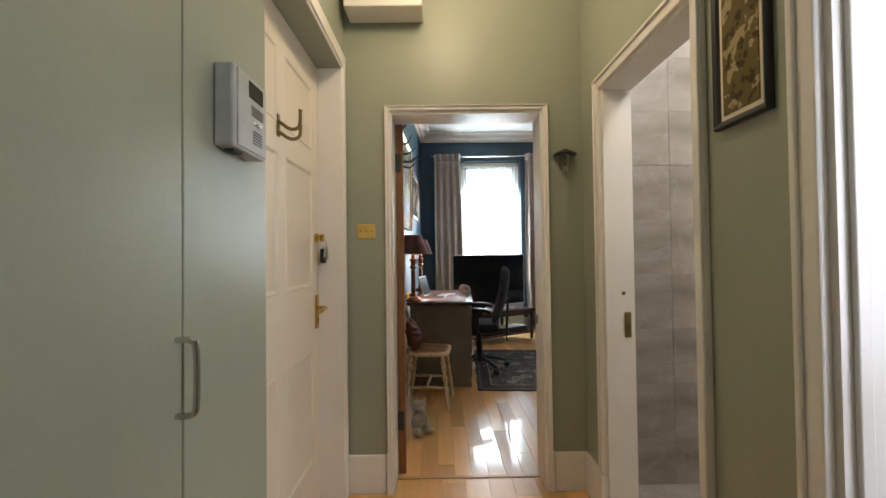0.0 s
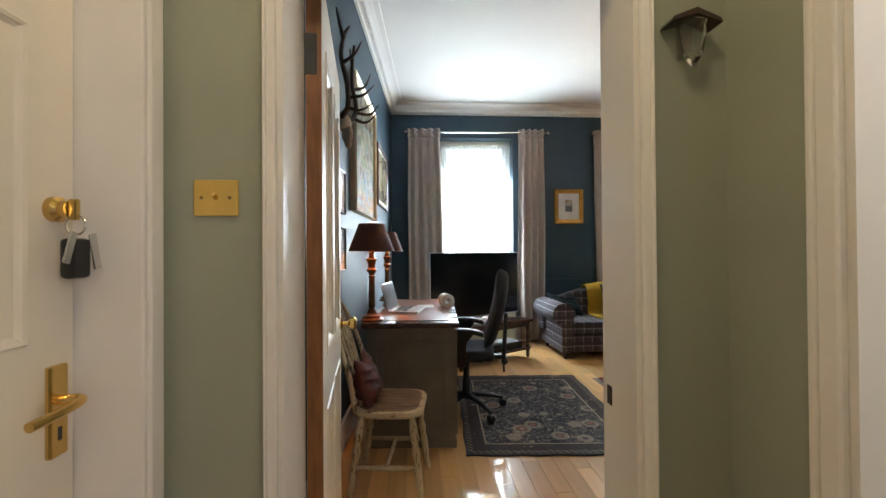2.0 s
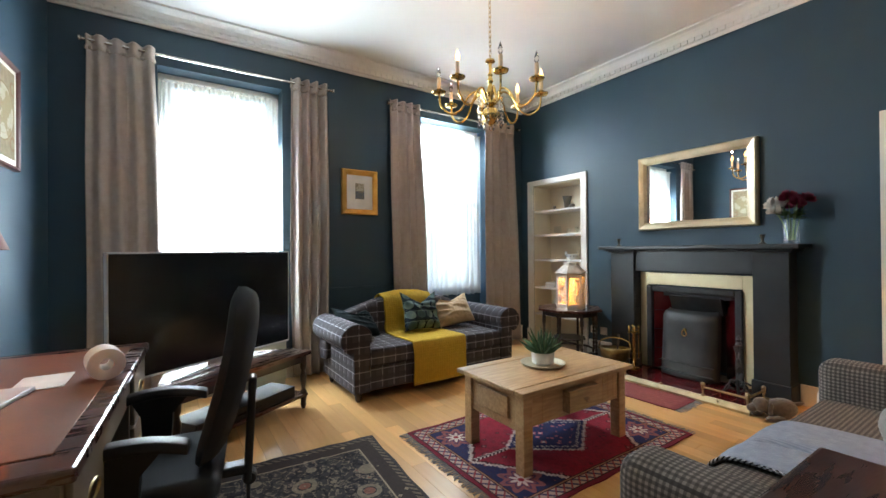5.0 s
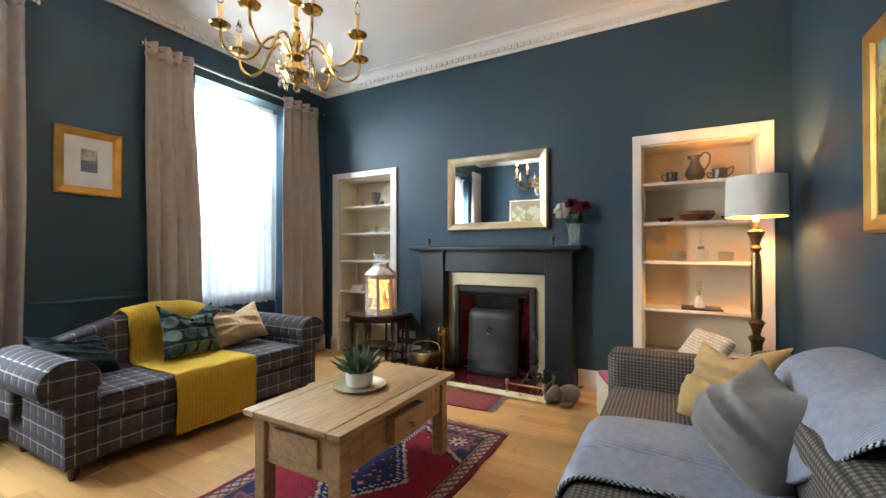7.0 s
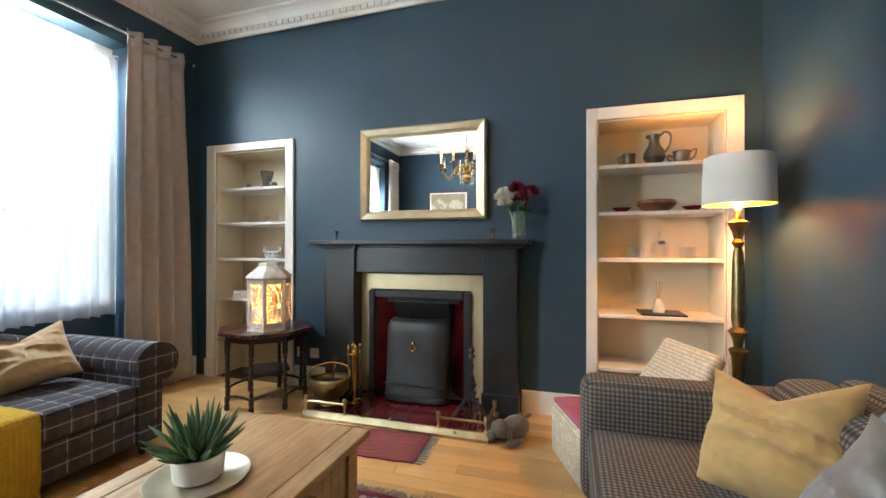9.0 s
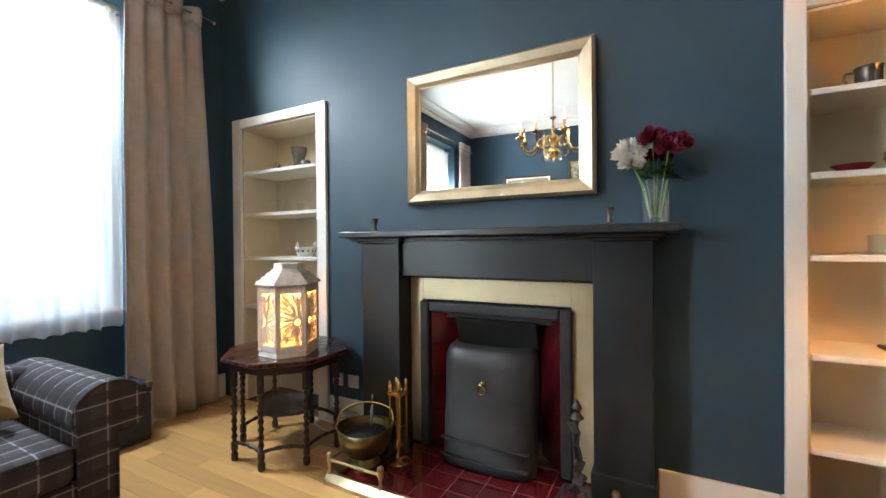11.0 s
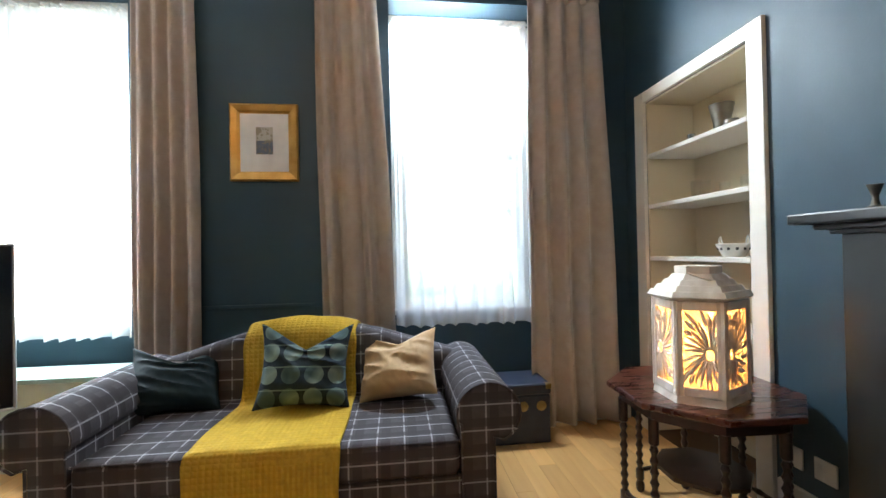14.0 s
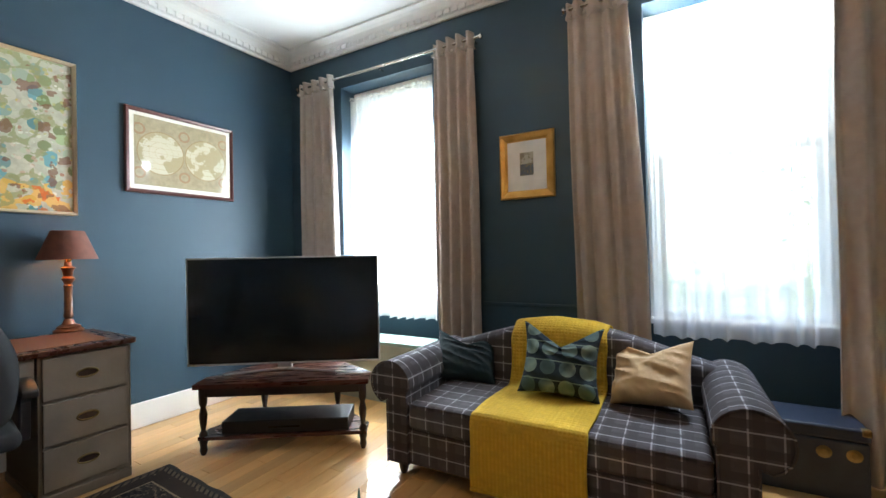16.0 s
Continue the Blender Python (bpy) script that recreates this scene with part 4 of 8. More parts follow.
drape("seat_throw", [(0.36, 0.445), (0.6, 0.452), (0.95, 0.447), (1.05, 0.425), (1.082, 0.36), (1.08, 0.20)], -0.33, 0.29, RIB, "pale blue-grey ribbed throw over the sofa seat", where=(2.76, 2.40, 0), wave=0.003, seed=2, skew=-0.15, groove=0.46, bound=True)
drape("back_throw", [(-0.045, 0.50), (-0.03, 0.74), (0.04, 0.835), (0.16, 0.855), (0.30, 0.79), (0.375, 0.62), (0.40, 0.47)], -0.70, 0.28, RIB, "pale blue-grey ribbed throw over the sofa back", where=(2.76, 2.40, 0), wave=0.004, seed=4, near=lambda f: -0.63 + 0.50 * max(0.0, (f - 0.5) / 0.5) ** 1.9, bound=True)


def cushion(nm, w, h, t, mat, label, m, dent=0.10, seed=0, ears=1.0, crumple=1.0, round_=3.0):
    """A stuffed square cushion standing on its edge in the plane x-z, base at z = 0, with drawn-out corners."""
    rr = random.Random(seed)
    off = rr.uniform(0, 20)
    bm = bmesh.new()
    n = 44
    sheets = []
    for side in (-1, 1):
        g = []
        for i in range(n + 1):
            row = []
            for k in range(n + 1):
                u, v = k / n * 2 - 1, i / n * 2 - 1
                full = max(0, (1 - abs(u) ** round_) * (1 - abs(v) ** round_)) ** 0.62 * (1 - 0.34 * v)
                x = w / 2 * u * (1 - 0.13 * ears * (1 - v * v) * abs(u) ** 2)
                z = h / 2 * v * (1 - 0.12 * ears * (1 - u * u) * abs(v) ** 2) + h / 2
                if v > 0:
                    z -= dent * v ** 1.5 * max(0, 1 - abs(u) * 1.05) ** 1.2
                # folds run from the dent towards the corners
                du = u * 0.9 + 0.35 * v
                fold = 1 - abs(noise.noise(Vector((du * 0.9 + v * 2.4 + off, (du - v) * 0.55, side * 2)))) * 2.7
                fine = 1 - abs(noise.noise(Vector((u * 5.5 + off, v * 4 + u * 2.5, 3 + side)))) * 2
                wr = 0.024 * max(-0.5, fold) + 0.005 * fine - 0.012
                crease = -0.030 * math.exp(-((u * 0.8) ** 2) * 8) * max(0, v) if dent else 0
                row.append(bm.verts.new((x, side * (t / 2 * full + min(1, full * 1.3) * (wr + crease) * crumple), z)))
            g.append(row)
        sheets.append(g)
    for s, g in enumerate(sheets):
        for i in range(n):
            for k in range(n):
                q = (g[i][k], g[i][k + 1], g[i + 1][k + 1], g[i + 1][k])
                bm.faces.new(q if s == 0 else q[::-1])
    bmesh.ops.remove_doubles(bm, verts=bm.verts[:], dist=0.0008)
    bmesh.ops.recalc_face_normals(bm, faces=bm.faces[:])
    ob = part(nm, bm, mat, smooth=True)
    ob.matrix_basis = m
    return tagged(ob, label, "cushion")


cushion("cushion", 0.45, 0.45, 0.24, MUSTARD, "ochre cotton cushion leaning in the sofa corner", pose(3.14, 2.945, 0.42, -34, -8, 228), 0.08, 1, 0.8, 1.2, 2.4)
cushion("cushion", 0.40, 0.42, 0.42, GREYFAB, "large crumpled grey cushion on the checked sofa", pose(2.70, 2.94, 0.435, -30, 8, 205), 0.03, 2, 0.9, 1.1, 1.8)
cushion("cushion", 0.42, 0.42, 0.15, MUSTARD, "ochre cushion at the end of the checked sofa", pose(1.94, 2.88, 0.455, -40, 0, 180), 0.08, 3)

# ---- plaid sofa under the windows ----
ps = thing("plaid_sofa", (2.665, 5.91, 0), "grey plaid camel-back sofa with rolled arms", "sofa")
part("base", box(-0.80, 0.80, 0.03, 0.84, 0.085, 0.29, 0.012), PLAID, ps)
part("seat_cushion", box(-0.685, 0.685, 0.0, 0.70, 0.29, 0.445, 0.035, 4), PLAID, ps, smooth=True)
bk = [(-0.86, 0.28)] + [(x, 0.655 + 0.195 * max(0, math.cos(min(1, abs(x) / 0.84) * math.pi / 2)) ** 1.4) for x in np.linspace(-0.86, 0.86, 25)] + [(0.86, 0.28)]
bm = prism(bk, 0.60, 0.82, axis="y")
bmesh.ops.bevel(bm, geom=[e for e in bm.edges if abs(e.verts[0].co.y - e.verts[1].co.y) < 1e-5], offset=0.045, segments=4, affect="EDGES", profile=0.5)
part("backrest", bm, PLAID, ps, smooth=True, m=pose(0, 0.0, 0, -2, 0, 0))
for s in (-1, 1):
    prof = [(0.69, 0.085), (0.69, 0.50)] + [(0.795 + 0.125 * math.cos(a), 0.538 + 0.125 * math.sin(a)) for a in np.linspace(math.radians(195), math.radians(-62), 18)] + [(0.815, 0.44), (0.815, 0.085)]
    bm = prism([(s * a, b) for a, b in prof], 0.005, 0.82, axis="y")
    bmesh.ops.bevel(bm, geom=[e for e in bm.edges if abs(e.verts[0].co.y - e.verts[1].co.y) < 1e-5 and e.verts[0].co.y < 0.1], offset=0.012, segments=3, affect="EDGES", profile=0.5)
    arm = part("arm", bm, PLAID, ps, smooth=True)
    part("piping", tube([(s * a, 0.004, b) for a, b in prof], 0.005, 6), PLAID, arm)
for sx in (-0.76, 0.76):
    for sy in (0.08, 0.76):
        part("foot", lathe([(0.016, 0), (0.022, 0.015), (0.030, 0.06), (0.034, 0.09)], 14, at=(sx, sy, 0)), DARKWOOD, ps)
ps.scale = (1.062, 1.0, 1.0)
part("seat_piping", tube([(-0.68, 0.004, 0.437), (0, 0.001, 0.437), (0.68, 0.004, 0.437)], 0.005, 6), PLAID, ps)
drape("mustard_throw", [(0.845, 0.55), (0.868, 0.78), (0.79, 0.850), (0.68, 0.852), (0.606, 0.79), (0.582, 0.64), (0.566, 0.475), (0.40, 0.456), (0.07, 0.466), (-0.022, 0.438), (-0.036, 0.25), (-0.030, 0.085)], -0.27, 0.30, YELLOW, "mustard yellow textured throw laid over the plaid sofa", where=(2.63, 5.91, 0), wave=0.003, seed=3, skew=-0.02, crown=0.30)
cushion("cushion", 0.45, 0.41, 0.15, DOTS, "teal cushion with rows of pale green dots", pose(2.685, 6.29, 0.462, -20, 3, 4), 0.11, 5)
cushion("cushion", 0.44, 0.36, 0.16, TEALDARK, "dark teal velvet cushion in the plaid sofa corner", pose(2.06, 6.36, 0.45, -40, 4, 16), 0.09, 6)
cushion("cushion", 0.41, 0.36, 0.17, TAN, "tan satin cushion leaning in the plaid sofa corner", pose(3.14, 6.33, 0.475, -36, -9, -16), 0.06, 7, 0.55, 1.25)

# ---- coffee table ----
ct = thing("coffee_table", (2.645, 4.62, 0), "waxed pine coffee table with a small drawer", "table")
top = part("tabletop", bmesh.new(), PINE, ct)
for a, b in ((-0.31, -0.235), (-0.232, 0.232), (0.235, 0.31)):
    part("board", box(-0.515, 0.515, a, b, 0.462, 0.49, 0.005), PINE, top)
for sx in (-1, 1):
    for sy in (-1, 1):
        a, b = sorted((sx * 0.475, sx * 0.405))
        c, d = sorted((sy * 0.275, sy * 0.205))
        part("leg", box(a, b, c, d, 0, 0.462, 0.005), PINE, ct)
for sy in (-1, 1):
    y0, y1 = sorted((sy * 0.262, sy * 0.24))
    part("apron", box(-0.405, 0.405, y0, y1, 0.27, 0.462, 0.003), PINE, ct)
    for q in (-0.30, 0.26, 0.315, 0.37):
        yy = sy * 0.264
        part("slat", box(q - 0.016, q + 0.016, *sorted((yy, sy * 0.258)), 0.29, 0.445, 0.002, 1), PINE, ct)
dr = part("drawer", box(-0.14, 0.14, -0.315, -0.24, 0.30, 0.43, 0.005), PINE, ct)
part("knob", lathe([(0.008, 0), (0.008, 0.012), (0.017, 0.018), (0.015, 0.03), (0.006, 0.034)], 14), PINE, dr, m=pose(0, -0.315, 0.365, 90, 0, 0))
for sx in (-1, 1):
    x0, x1 = sorted((sx * 0.462, sx * 0.44))
    part("end_panel", box(x0, x1, -0.205, 0.205, 0.24, 0.462, 0.003), PINE, ct)
    part("raised_panel", box(*sorted((sx * 0.472, sx * 0.458)), -0.14, 0.14, 0.29, 0.42, 0.006), PINE, ct)

# ---- rugs ----


def rug(nm, w, h, mat, label, m, fringe=None, t=0.009):
    e = thing(nm, (0, 0, 0), label, "rug")
    e.matrix_basis = m
    bm = bmesh.new()
    nx, ny = 40, 30
    g = [[bm.verts.new((w * (i / nx - 0.5) + 0.004 * math.sin(j * 0.9), h * (j / ny - 0.5) + 0.004 * math.sin(i * 0.7), t + 0.0012 * math.sin(i * 1.1 + j * 0.6))) for i in range(nx + 1)] for j in range(ny + 1)]
    for j in range(ny):
        for i in range(nx):
            bm.faces.new((g[j][i], g[j][i + 1], g[j + 1][i + 1], g[j + 1][i]))
    o = part("rug_body", bm, mat, e)
    md = o.modifiers.new("thickness", "SOLIDIFY")
    md.thickness, md.offset = t - 0.001, -1
    if fringe:
        rr = random.Random(4)
        for s in (-1, 1):
            bm = bmesh.new()
            n = int((h if fringe[0] == "x" else w) / 0.011)
            for i in range(n):
                u = (i + 0.5) / n - 0.5
                L = 0.055 + rr.uniform(-0.012, 0.012)
                if fringe[0] == "x":
                    p = [(s * w / 2, u * h, 0.005), (s * (w / 2 + L * 0.5), u * h + rr.uniform(-0.006, 0.006), 0.004), (s * (w / 2 + L), u * h + rr.uniform(-0.012, 0.012), 0.003)]
                else:
                    p = [(u * w, s * h / 2, 0.005), (u * w + rr.uniform(-0.006, 0.006), s * (h / 2 + L * 0.5), 0.004), (u * w + rr.uniform(-0.012, 0.012), s * (h / 2 + L), 0.003)]
                tube(p, 0.0028, 4, bm=bm)
            part("fringe", bm, fringe[1], e)
    return e


def oriental(name, w, h, field, deep, border, light, accent, diamond=True, scale=16):
    p = Pat(name, field)
    ax, ay = p.abs(p.x), p.abs(p.y)
    edge = p.op("MAXIMUM", p.op("SUBTRACT", ax, w / 2), p.op("SUBTRACT", ay, h / 2))
    d1, c1 = p.cells(scale)
    d2, c2 = p.cells(scale * 1.9)
    nz = p.noise(60, 2)
    motif = p.band(d1, 0.10, 0.24)
    core = p.op("LESS_THAN", d1, 0.10)
    small = p.op("LESS_THAN", d2, 0.17)
    if diamond:
        dm = p.op("ADD", p.op("DIVIDE", ax, w * 0.40), p.op("DIVIDE", ay, h * 0.37))
        step = p.op("MULTIPLY", p.op("FLOOR", p.op("MULTIPLY", p.op("ADD", p.op("DIVIDE", ax, w * 0.40), 0.0), 22.0)), 1 / 22.0)
        dm = p.op("ADD", step, p.op("DIVIDE", ay, h * 0.37))
        p.paint(motif, deep, 0.7).paint(core, light, 0.8)
        p.paint(p.op("GREATER_THAN", p.op("ADD", p.op("DIVIDE", ax, w * 0.5), p.op("DIVIDE", ay, h * 0.5)), 1.22), deep)
        p.paint(p.op("MULTIPLY", p.op("GREATER_THAN", p.op("ADD", p.op("DIVIDE", ax, w * 0.5), p.op("DIVIDE", ay, h * 0.5)), 1.22), motif), accent, 0.9)
        p.paint(p.band(p.op("ADD", p.op("DIVIDE", ax, w * 0.5), p.op("DIVIDE", ay, h * 0.5)), 1.19, 1.225), light)
        p.paint(p.op("LESS_THAN", dm, 0.62), light)
        p.paint(p.op("LESS_THAN", dm, 0.57), deep)
        p.paint(p.op("MULTIPLY", p.op("LESS_THAN", dm, 0.54), motif), light, 0.85)
        p.paint(p.op("LESS_THAN", dm, 0.27), accent)
        p.paint(p.op("MULTIPLY", p.op("LESS_THAN", dm, 0.25), small), light)
    else:
        big, _ = p.cells(scale * 0.45, "EUCLIDEAN")
        wind = p.band(p.noise(13, 3), 0.47, 0.53)
        vine = p.band(p.noise(24, 2), 0.46, 0.52)
        p.paint(vine, light, 0.55).paint(wind, deep, 0.9).paint(p.band(big, 0.22, 0.36), light, 0.6).paint(p.op("LESS_THAN", big, 0.18), accent, 0.8).paint(p.op("LESS_THAN", big, 0.07), light)
        p.paint(motif, light, 0.45).paint(core, accent, 0.8)
    p.paint(p.op("GREATER_THAN", edge, -0.15), light)
    p.paint(p.op("GREATER_THAN", edge, -0.14), border)
    p.paint(p.op("MULTIPLY", p.op("GREATER_THAN", edge, -0.14), motif), light, 0.75)
    p.paint(p.op("MULTIPLY", p.op("GREATER_THAN", edge, -0.14), core), accent, 0.9)
    p.paint(p.op("GREATER_THAN", edge, -0.055), light, 1.0 if diamond else 0.35)
    zig = p.op("FRACT", p.op("MULTIPLY", p.op("ADD", p.x, p.y), 22.0))
    p.paint(p.op("MULTIPLY", p.op("GREATER_THAN", edge, -0.055), p.op("LESS_THAN", zig, 0.4)), deep, 0.9)
    p.paint(p.op("GREATER_THAN", edge, -0.022), field)
    p.paint(p.op("GREATER_THAN", nz, 0.56), deep, 0.18)
    bsdf(p.m).inputs["Roughness"].default_value = 1.0
    return p.m




def tribal_rug():
    """Red field, navy corners with rosettes, a stepped navy medallion, a pole of teeth, a zigzag border."""
    p = Pat("red_tribal_wool", (0.27, 0.016, 0.034))
    ax, ay = p.abs(p.x), p.abs(p.y)
    sx = p.op("MULTIPLY", p.op("FLOOR", p.op("DIVIDE", ax, 0.016)), 0.016)
    sy = p.op("MULTIPLY", p.op("FLOOR", p.op("DIVIDE", ay, 0.016)), 0.016)
    NAVY, CREAM, PINK, DARK = (0.018, 0.021, 0.075), (0.52, 0.45, 0.39), (0.42, 0.12, 0.13), (0.03, 0.012, 0.015)
    d, c = p.cells(11)
    p.paint(p.op("LESS_THAN", d, 0.34), DARK, 0.75)
    p.paint(p.op("LESS_THAN", d, 0.22), PINK, 0.8)
    p.paint(p.op("LESS_THAN", d, 0.09), CREAM, 0.8)
    # corners
    s = p.op("ADD", p.op("DIVIDE", p.op("SUBTRACT", sx, 0.30), 0.36), p.op("DIVIDE", sy, 0.47))
    corner = p.op("GREATER_THAN", s, 1.0)
    p.paint(corner, NAVY)
    d2, _ = p.cells(15)
    p.paint(p.op("MULTIPLY", corner, p.op("LESS_THAN", d2, 0.20)), (0.30, 0.12, 0.10), 0.85)
    p.paint(p.band(s, 0.95, 1.03), CREAM, 0.85)
    p.paint(p.band(s, 0.90, 0.95), DARK, 0.8)
    rx, ry = p.op("SUBTRACT", ax, 0.56), p.op("SUBTRACT", ay, 0.31)
    r = p.op("SQRT", p.op("ADD", p.op("MULTIPLY", rx, rx), p.op("MULTIPLY", ry, ry)))
    petal = p.op("MULTIPLY", p.op("SINE", p.op("MULTIPLY", p.op("ARCTAN2", ry, rx), 8.0)), 0.02)
    rr_ = p.op("ADD", r, petal)
    p.paint(p.op("LESS_THAN", rr_, 0.115), (0.24, 0.075, 0.075), 0.9)
    p.paint(p.band(rr_, 0.062, 0.078), NAVY, 0.8)
    p.paint(p.op("LESS_THAN", rr_, 0.048), CREAM, 0.9)
    p.paint(p.op("LESS_THAN", r, 0.018), (0.25, 0.02, 0.03))
    # medallion
    m = p.op("ADD", p.op("DIVIDE", sx, 0.36), p.op("DIVIDE", sy, 0.26))
    p.paint(p.op("LESS_THAN", m, 1.06), CREAM, 0.9)
    p.paint(p.op("LESS_THAN", m, 0.98), NAVY)
    p.paint(p.op("MULTIPLY", p.band(m, 0.80, 0.88), p.lines(p.x, 0.026, 0.015)), CREAM, 0.8)
    d3, _ = p.cells(17)
    inner = p.op("LESS_THAN", m, 0.66)
    p.paint(p.op("MULTIPLY", inner, p.op("LESS_THAN", d3, 0.46)), PINK, 0.9)
    p.paint(p.op("MULTIPLY", inner, p.op("LESS_THAN", d3, 0.22)), CREAM, 0.9)
    # pole along the middle
    pole = p.op("MULTIPLY", p.op("LESS_THAN", ay, 0.017), p.band(ax, 0.38, 0.64))
    p.paint(pole, DARK)
    p.paint(p.op("MULTIPLY", pole, p.lines(p.op("ADD", p.x, ay), 0.03, 0.015)), CREAM, 0.9)
    # border
    e = p.op("MAXIMUM", p.op("SUBTRACT", ax, 0.685), p.op("SUBTRACT", ay, 0.445))
    p.paint(p.op("GREATER_THAN", e, 0.0), DARK)
    p.paint(p.band(e, 0.006, 0.016), (0.30, 0.16, 0.10), 0.9)
    zone = p.band(e, 0.022, 0.082)
    p.paint(zone, (0.40, 0.30, 0.25), 0.95)
    p.paint(p.op("MULTIPLY", zone, p.lines(p.op("ADD", p.x, p.y), 0.062, 0.022)), NAVY, 0.9)
    p.paint(p.op("MULTIPLY", zone, p.lines(p.op("SUBTRACT", p.x, p.y), 0.062, 0.014)), (0.22, 0.03, 0.04), 0.9)
    p.paint(p.op("GREATER_THAN", e, 0.09), (0.15, 0.012, 0.028))
    p.paint(p.op("GREATER_THAN", p.noise(40, 4), 0.56), (0.05, 0.015, 0.02), 0.25)
    return p.m


REDRUG = tribal_rug()
rug("red_rug", 1.60, 1.12, REDRUG, "red and navy geometric oriental rug under the coffee table", pose(2.705, 4.655, 0.001), ("x", GREYFAB))
DARKRUG = oriental("dark_oriental_wool", 1.20, 1.65, (0.05, 0.047, 0.05), (0.015, 0.016, 0.022), (0.045, 0.035, 0.033), (0.31, 0.25, 0.18), (0.25, 0.105, 0.075), False, 12)
rug("dark_rug", 1.19, 1.66, DARKRUG, "dark faded oriental rug in front of the desk", pose(1.045, 4.53, 0.001, 0, 0, -3.5))
SMALLRUG = Pat("faded_red_wool", (0.27, 0.075, 0.07))
_d, _c = SMALLRUG.cells(26)
SMALLRUG.paint(SMALLRUG.op("LESS_THAN", _d, 0.16), (0.40, 0.20, 0.16), 0.8)
SMALLRUG.paint(SMALLRUG.op("GREATER_THAN", SMALLRUG.op("MAXIMUM", SMALLRUG.op("SUBTRACT", SMALLRUG.abs(SMALLRUG.x), 0.16), SMALLRUG.op("SUBTRACT", SMALLRUG.abs(SMALLRUG.y), 0.30)), 0.0), (0.20, 0.045, 0.05), 0.8)
rug("hearth_rug", 0.36, 0.70, SMALLRUG.m, "small faded red hearth rug with grey fringes", pose(4.0, 4.74, 0.001, 0, 0, 2), ("y", GREYFAB))
# ---- turned work ----


def turned_leg(h, r, beads=7):
    prof = [(r * 0.9, 0), (r * 1.15, 0.02 * h), (r * 1.2, 0.07 * h), (r * 0.8, 0.10 * h)]
    z0, z1 = 0.22 * h, 0.80 * h
    prof += [(r * 1.15, 0.12 * h), (r * 1.15, 0.20 * h), (r * 0.7, 0.215 * h)]
    for i in range(beads):
        a = z0 + (z1 - z0) * i / beads
        b = z0 + (z1 - z0) * (i + 1) / beads
        prof += [(r * 0.65, a + 0.1 * (b - a)), (r * 1.05, (a + b) / 2), (r * 0.65, b - 0.1 * (b - a))]
    prof += [(r * 1.15, 0.81 * h), (r * 1.15, h)]
    return prof


# ---- octagonal table and lantern ----
ot = thing("octagonal_table", (4.434, 5.904, 0), "octagonal mahogany occasional table with bobbin-turned legs", "table")
oc = [(0.375 * math.cos(radians(43 + 22.5 + 45 * i)), 0.375 * math.sin(radians(43 + 22.5 + 45 * i))) for i in range(8)]
bm = prism(oc, 0.572, 0.598)
bmesh.ops.bevel(bm, geom=[e for e in bm.edges if abs(e.verts[0].co.z - e.verts[1].co.z) < 1e-5], offset=0.006, segments=2, affect="EDGES", profile=0.5)
part("tabletop", bm, MAHOG, ot)
part("apron", prism([(x * 0.86, y * 0.86) for x, y in oc], 0.52, 0.572), DARKWOOD, ot)
for x, y in oc:
    part("leg", lathe(turned_leg(0.525, 0.017), 12, at=(x * 0.82, y * 0.82, 0)), DARKWOOD, ot, smooth=True)
for i in range(8):
    if i in (1, 5):
        continue
    a, b = oc[i], oc[(i + 1) % 8]
    pts = [(a[0] * 0.82 + (b[0] - a[0]) * 0.82 * k / 8, a[1] * 0.82 + (b[1] - a[1]) * 0.82 * k / 8, 0.10 + 0.015 * math.sin(k / 8 * math.pi)) for k in range(9)]
    part("stretcher", tube(pts, [0.009, 0.011, 0.009, 0.013, 0.009, 0.013, 0.009, 0.011, 0.009], 8), DARKWOOD, ot)
part("lower_shelf", prism([(x * 0.5, y * 0.5) for x, y in oc], 0.24, 0.256), DARKWOOD, ot)

LANTERN = material("whitewashed_wood", (0.78, 0.73, 0.67), 0.6, 0, (0.60, 0.53, 0.46), 14, 0.25, 50, stretch=(1, 1, 0.3))
GLOWPAPER = bpy.data.materials.new("frosted_lantern_liner")
GLOWPAPER.use_nodes = True
_p = GLOWPAPER.node_tree
_t, _g, _x = _p.nodes.new("ShaderNodeBsdfTranslucent"), _p.nodes.new("ShaderNodeBsdfTransparent"), _p.nodes.new("ShaderNodeMixShader")
_t.inputs[0].default_value = (1.0, 0.80, 0.50, 1)
_x.inputs[0].default_value = 0.35
_p.links.new(_t.outputs[0], _x.inputs[1]), _p.links.new(_g.outputs[0], _x.inputs[2])
_p.links.new(_x.outputs[0], _p.nodes["Material Output"].inputs[0])
LANTERNBULB = glowing_glass("lit_lantern_bulb", (1.0, 0.60, 0.22), 12.0)
lt = thing("lantern", (4.375, 5.825, 0.599), "whitewashed wooden lantern with fretwork panes, lit inside", "lantern", rz=26)
# plan: wide front and back with narrower splayed sides
plan = [(-0.112, -0.15), (0.112, -0.15), (0.198, 0.0), (0.112, 0.15), (-0.112, 0.15), (-0.198, 0.0)]


def ring(s, z0, z1, s1=None):
    out = bmesh.new()
    s1 = s1 or s
    lo = [out.verts.new((x * s, y * s, z0)) for x, y in plan]
    hi = [out.verts.new((x * s1, y * s1, z1)) for x, y in plan]
    for i in range(6):
        out.faces.new((lo[i], lo[(i + 1) % 6], hi[(i + 1) % 6], hi[i]))
    out.faces.new(lo[::-1]), out.faces.new(hi)
    return out


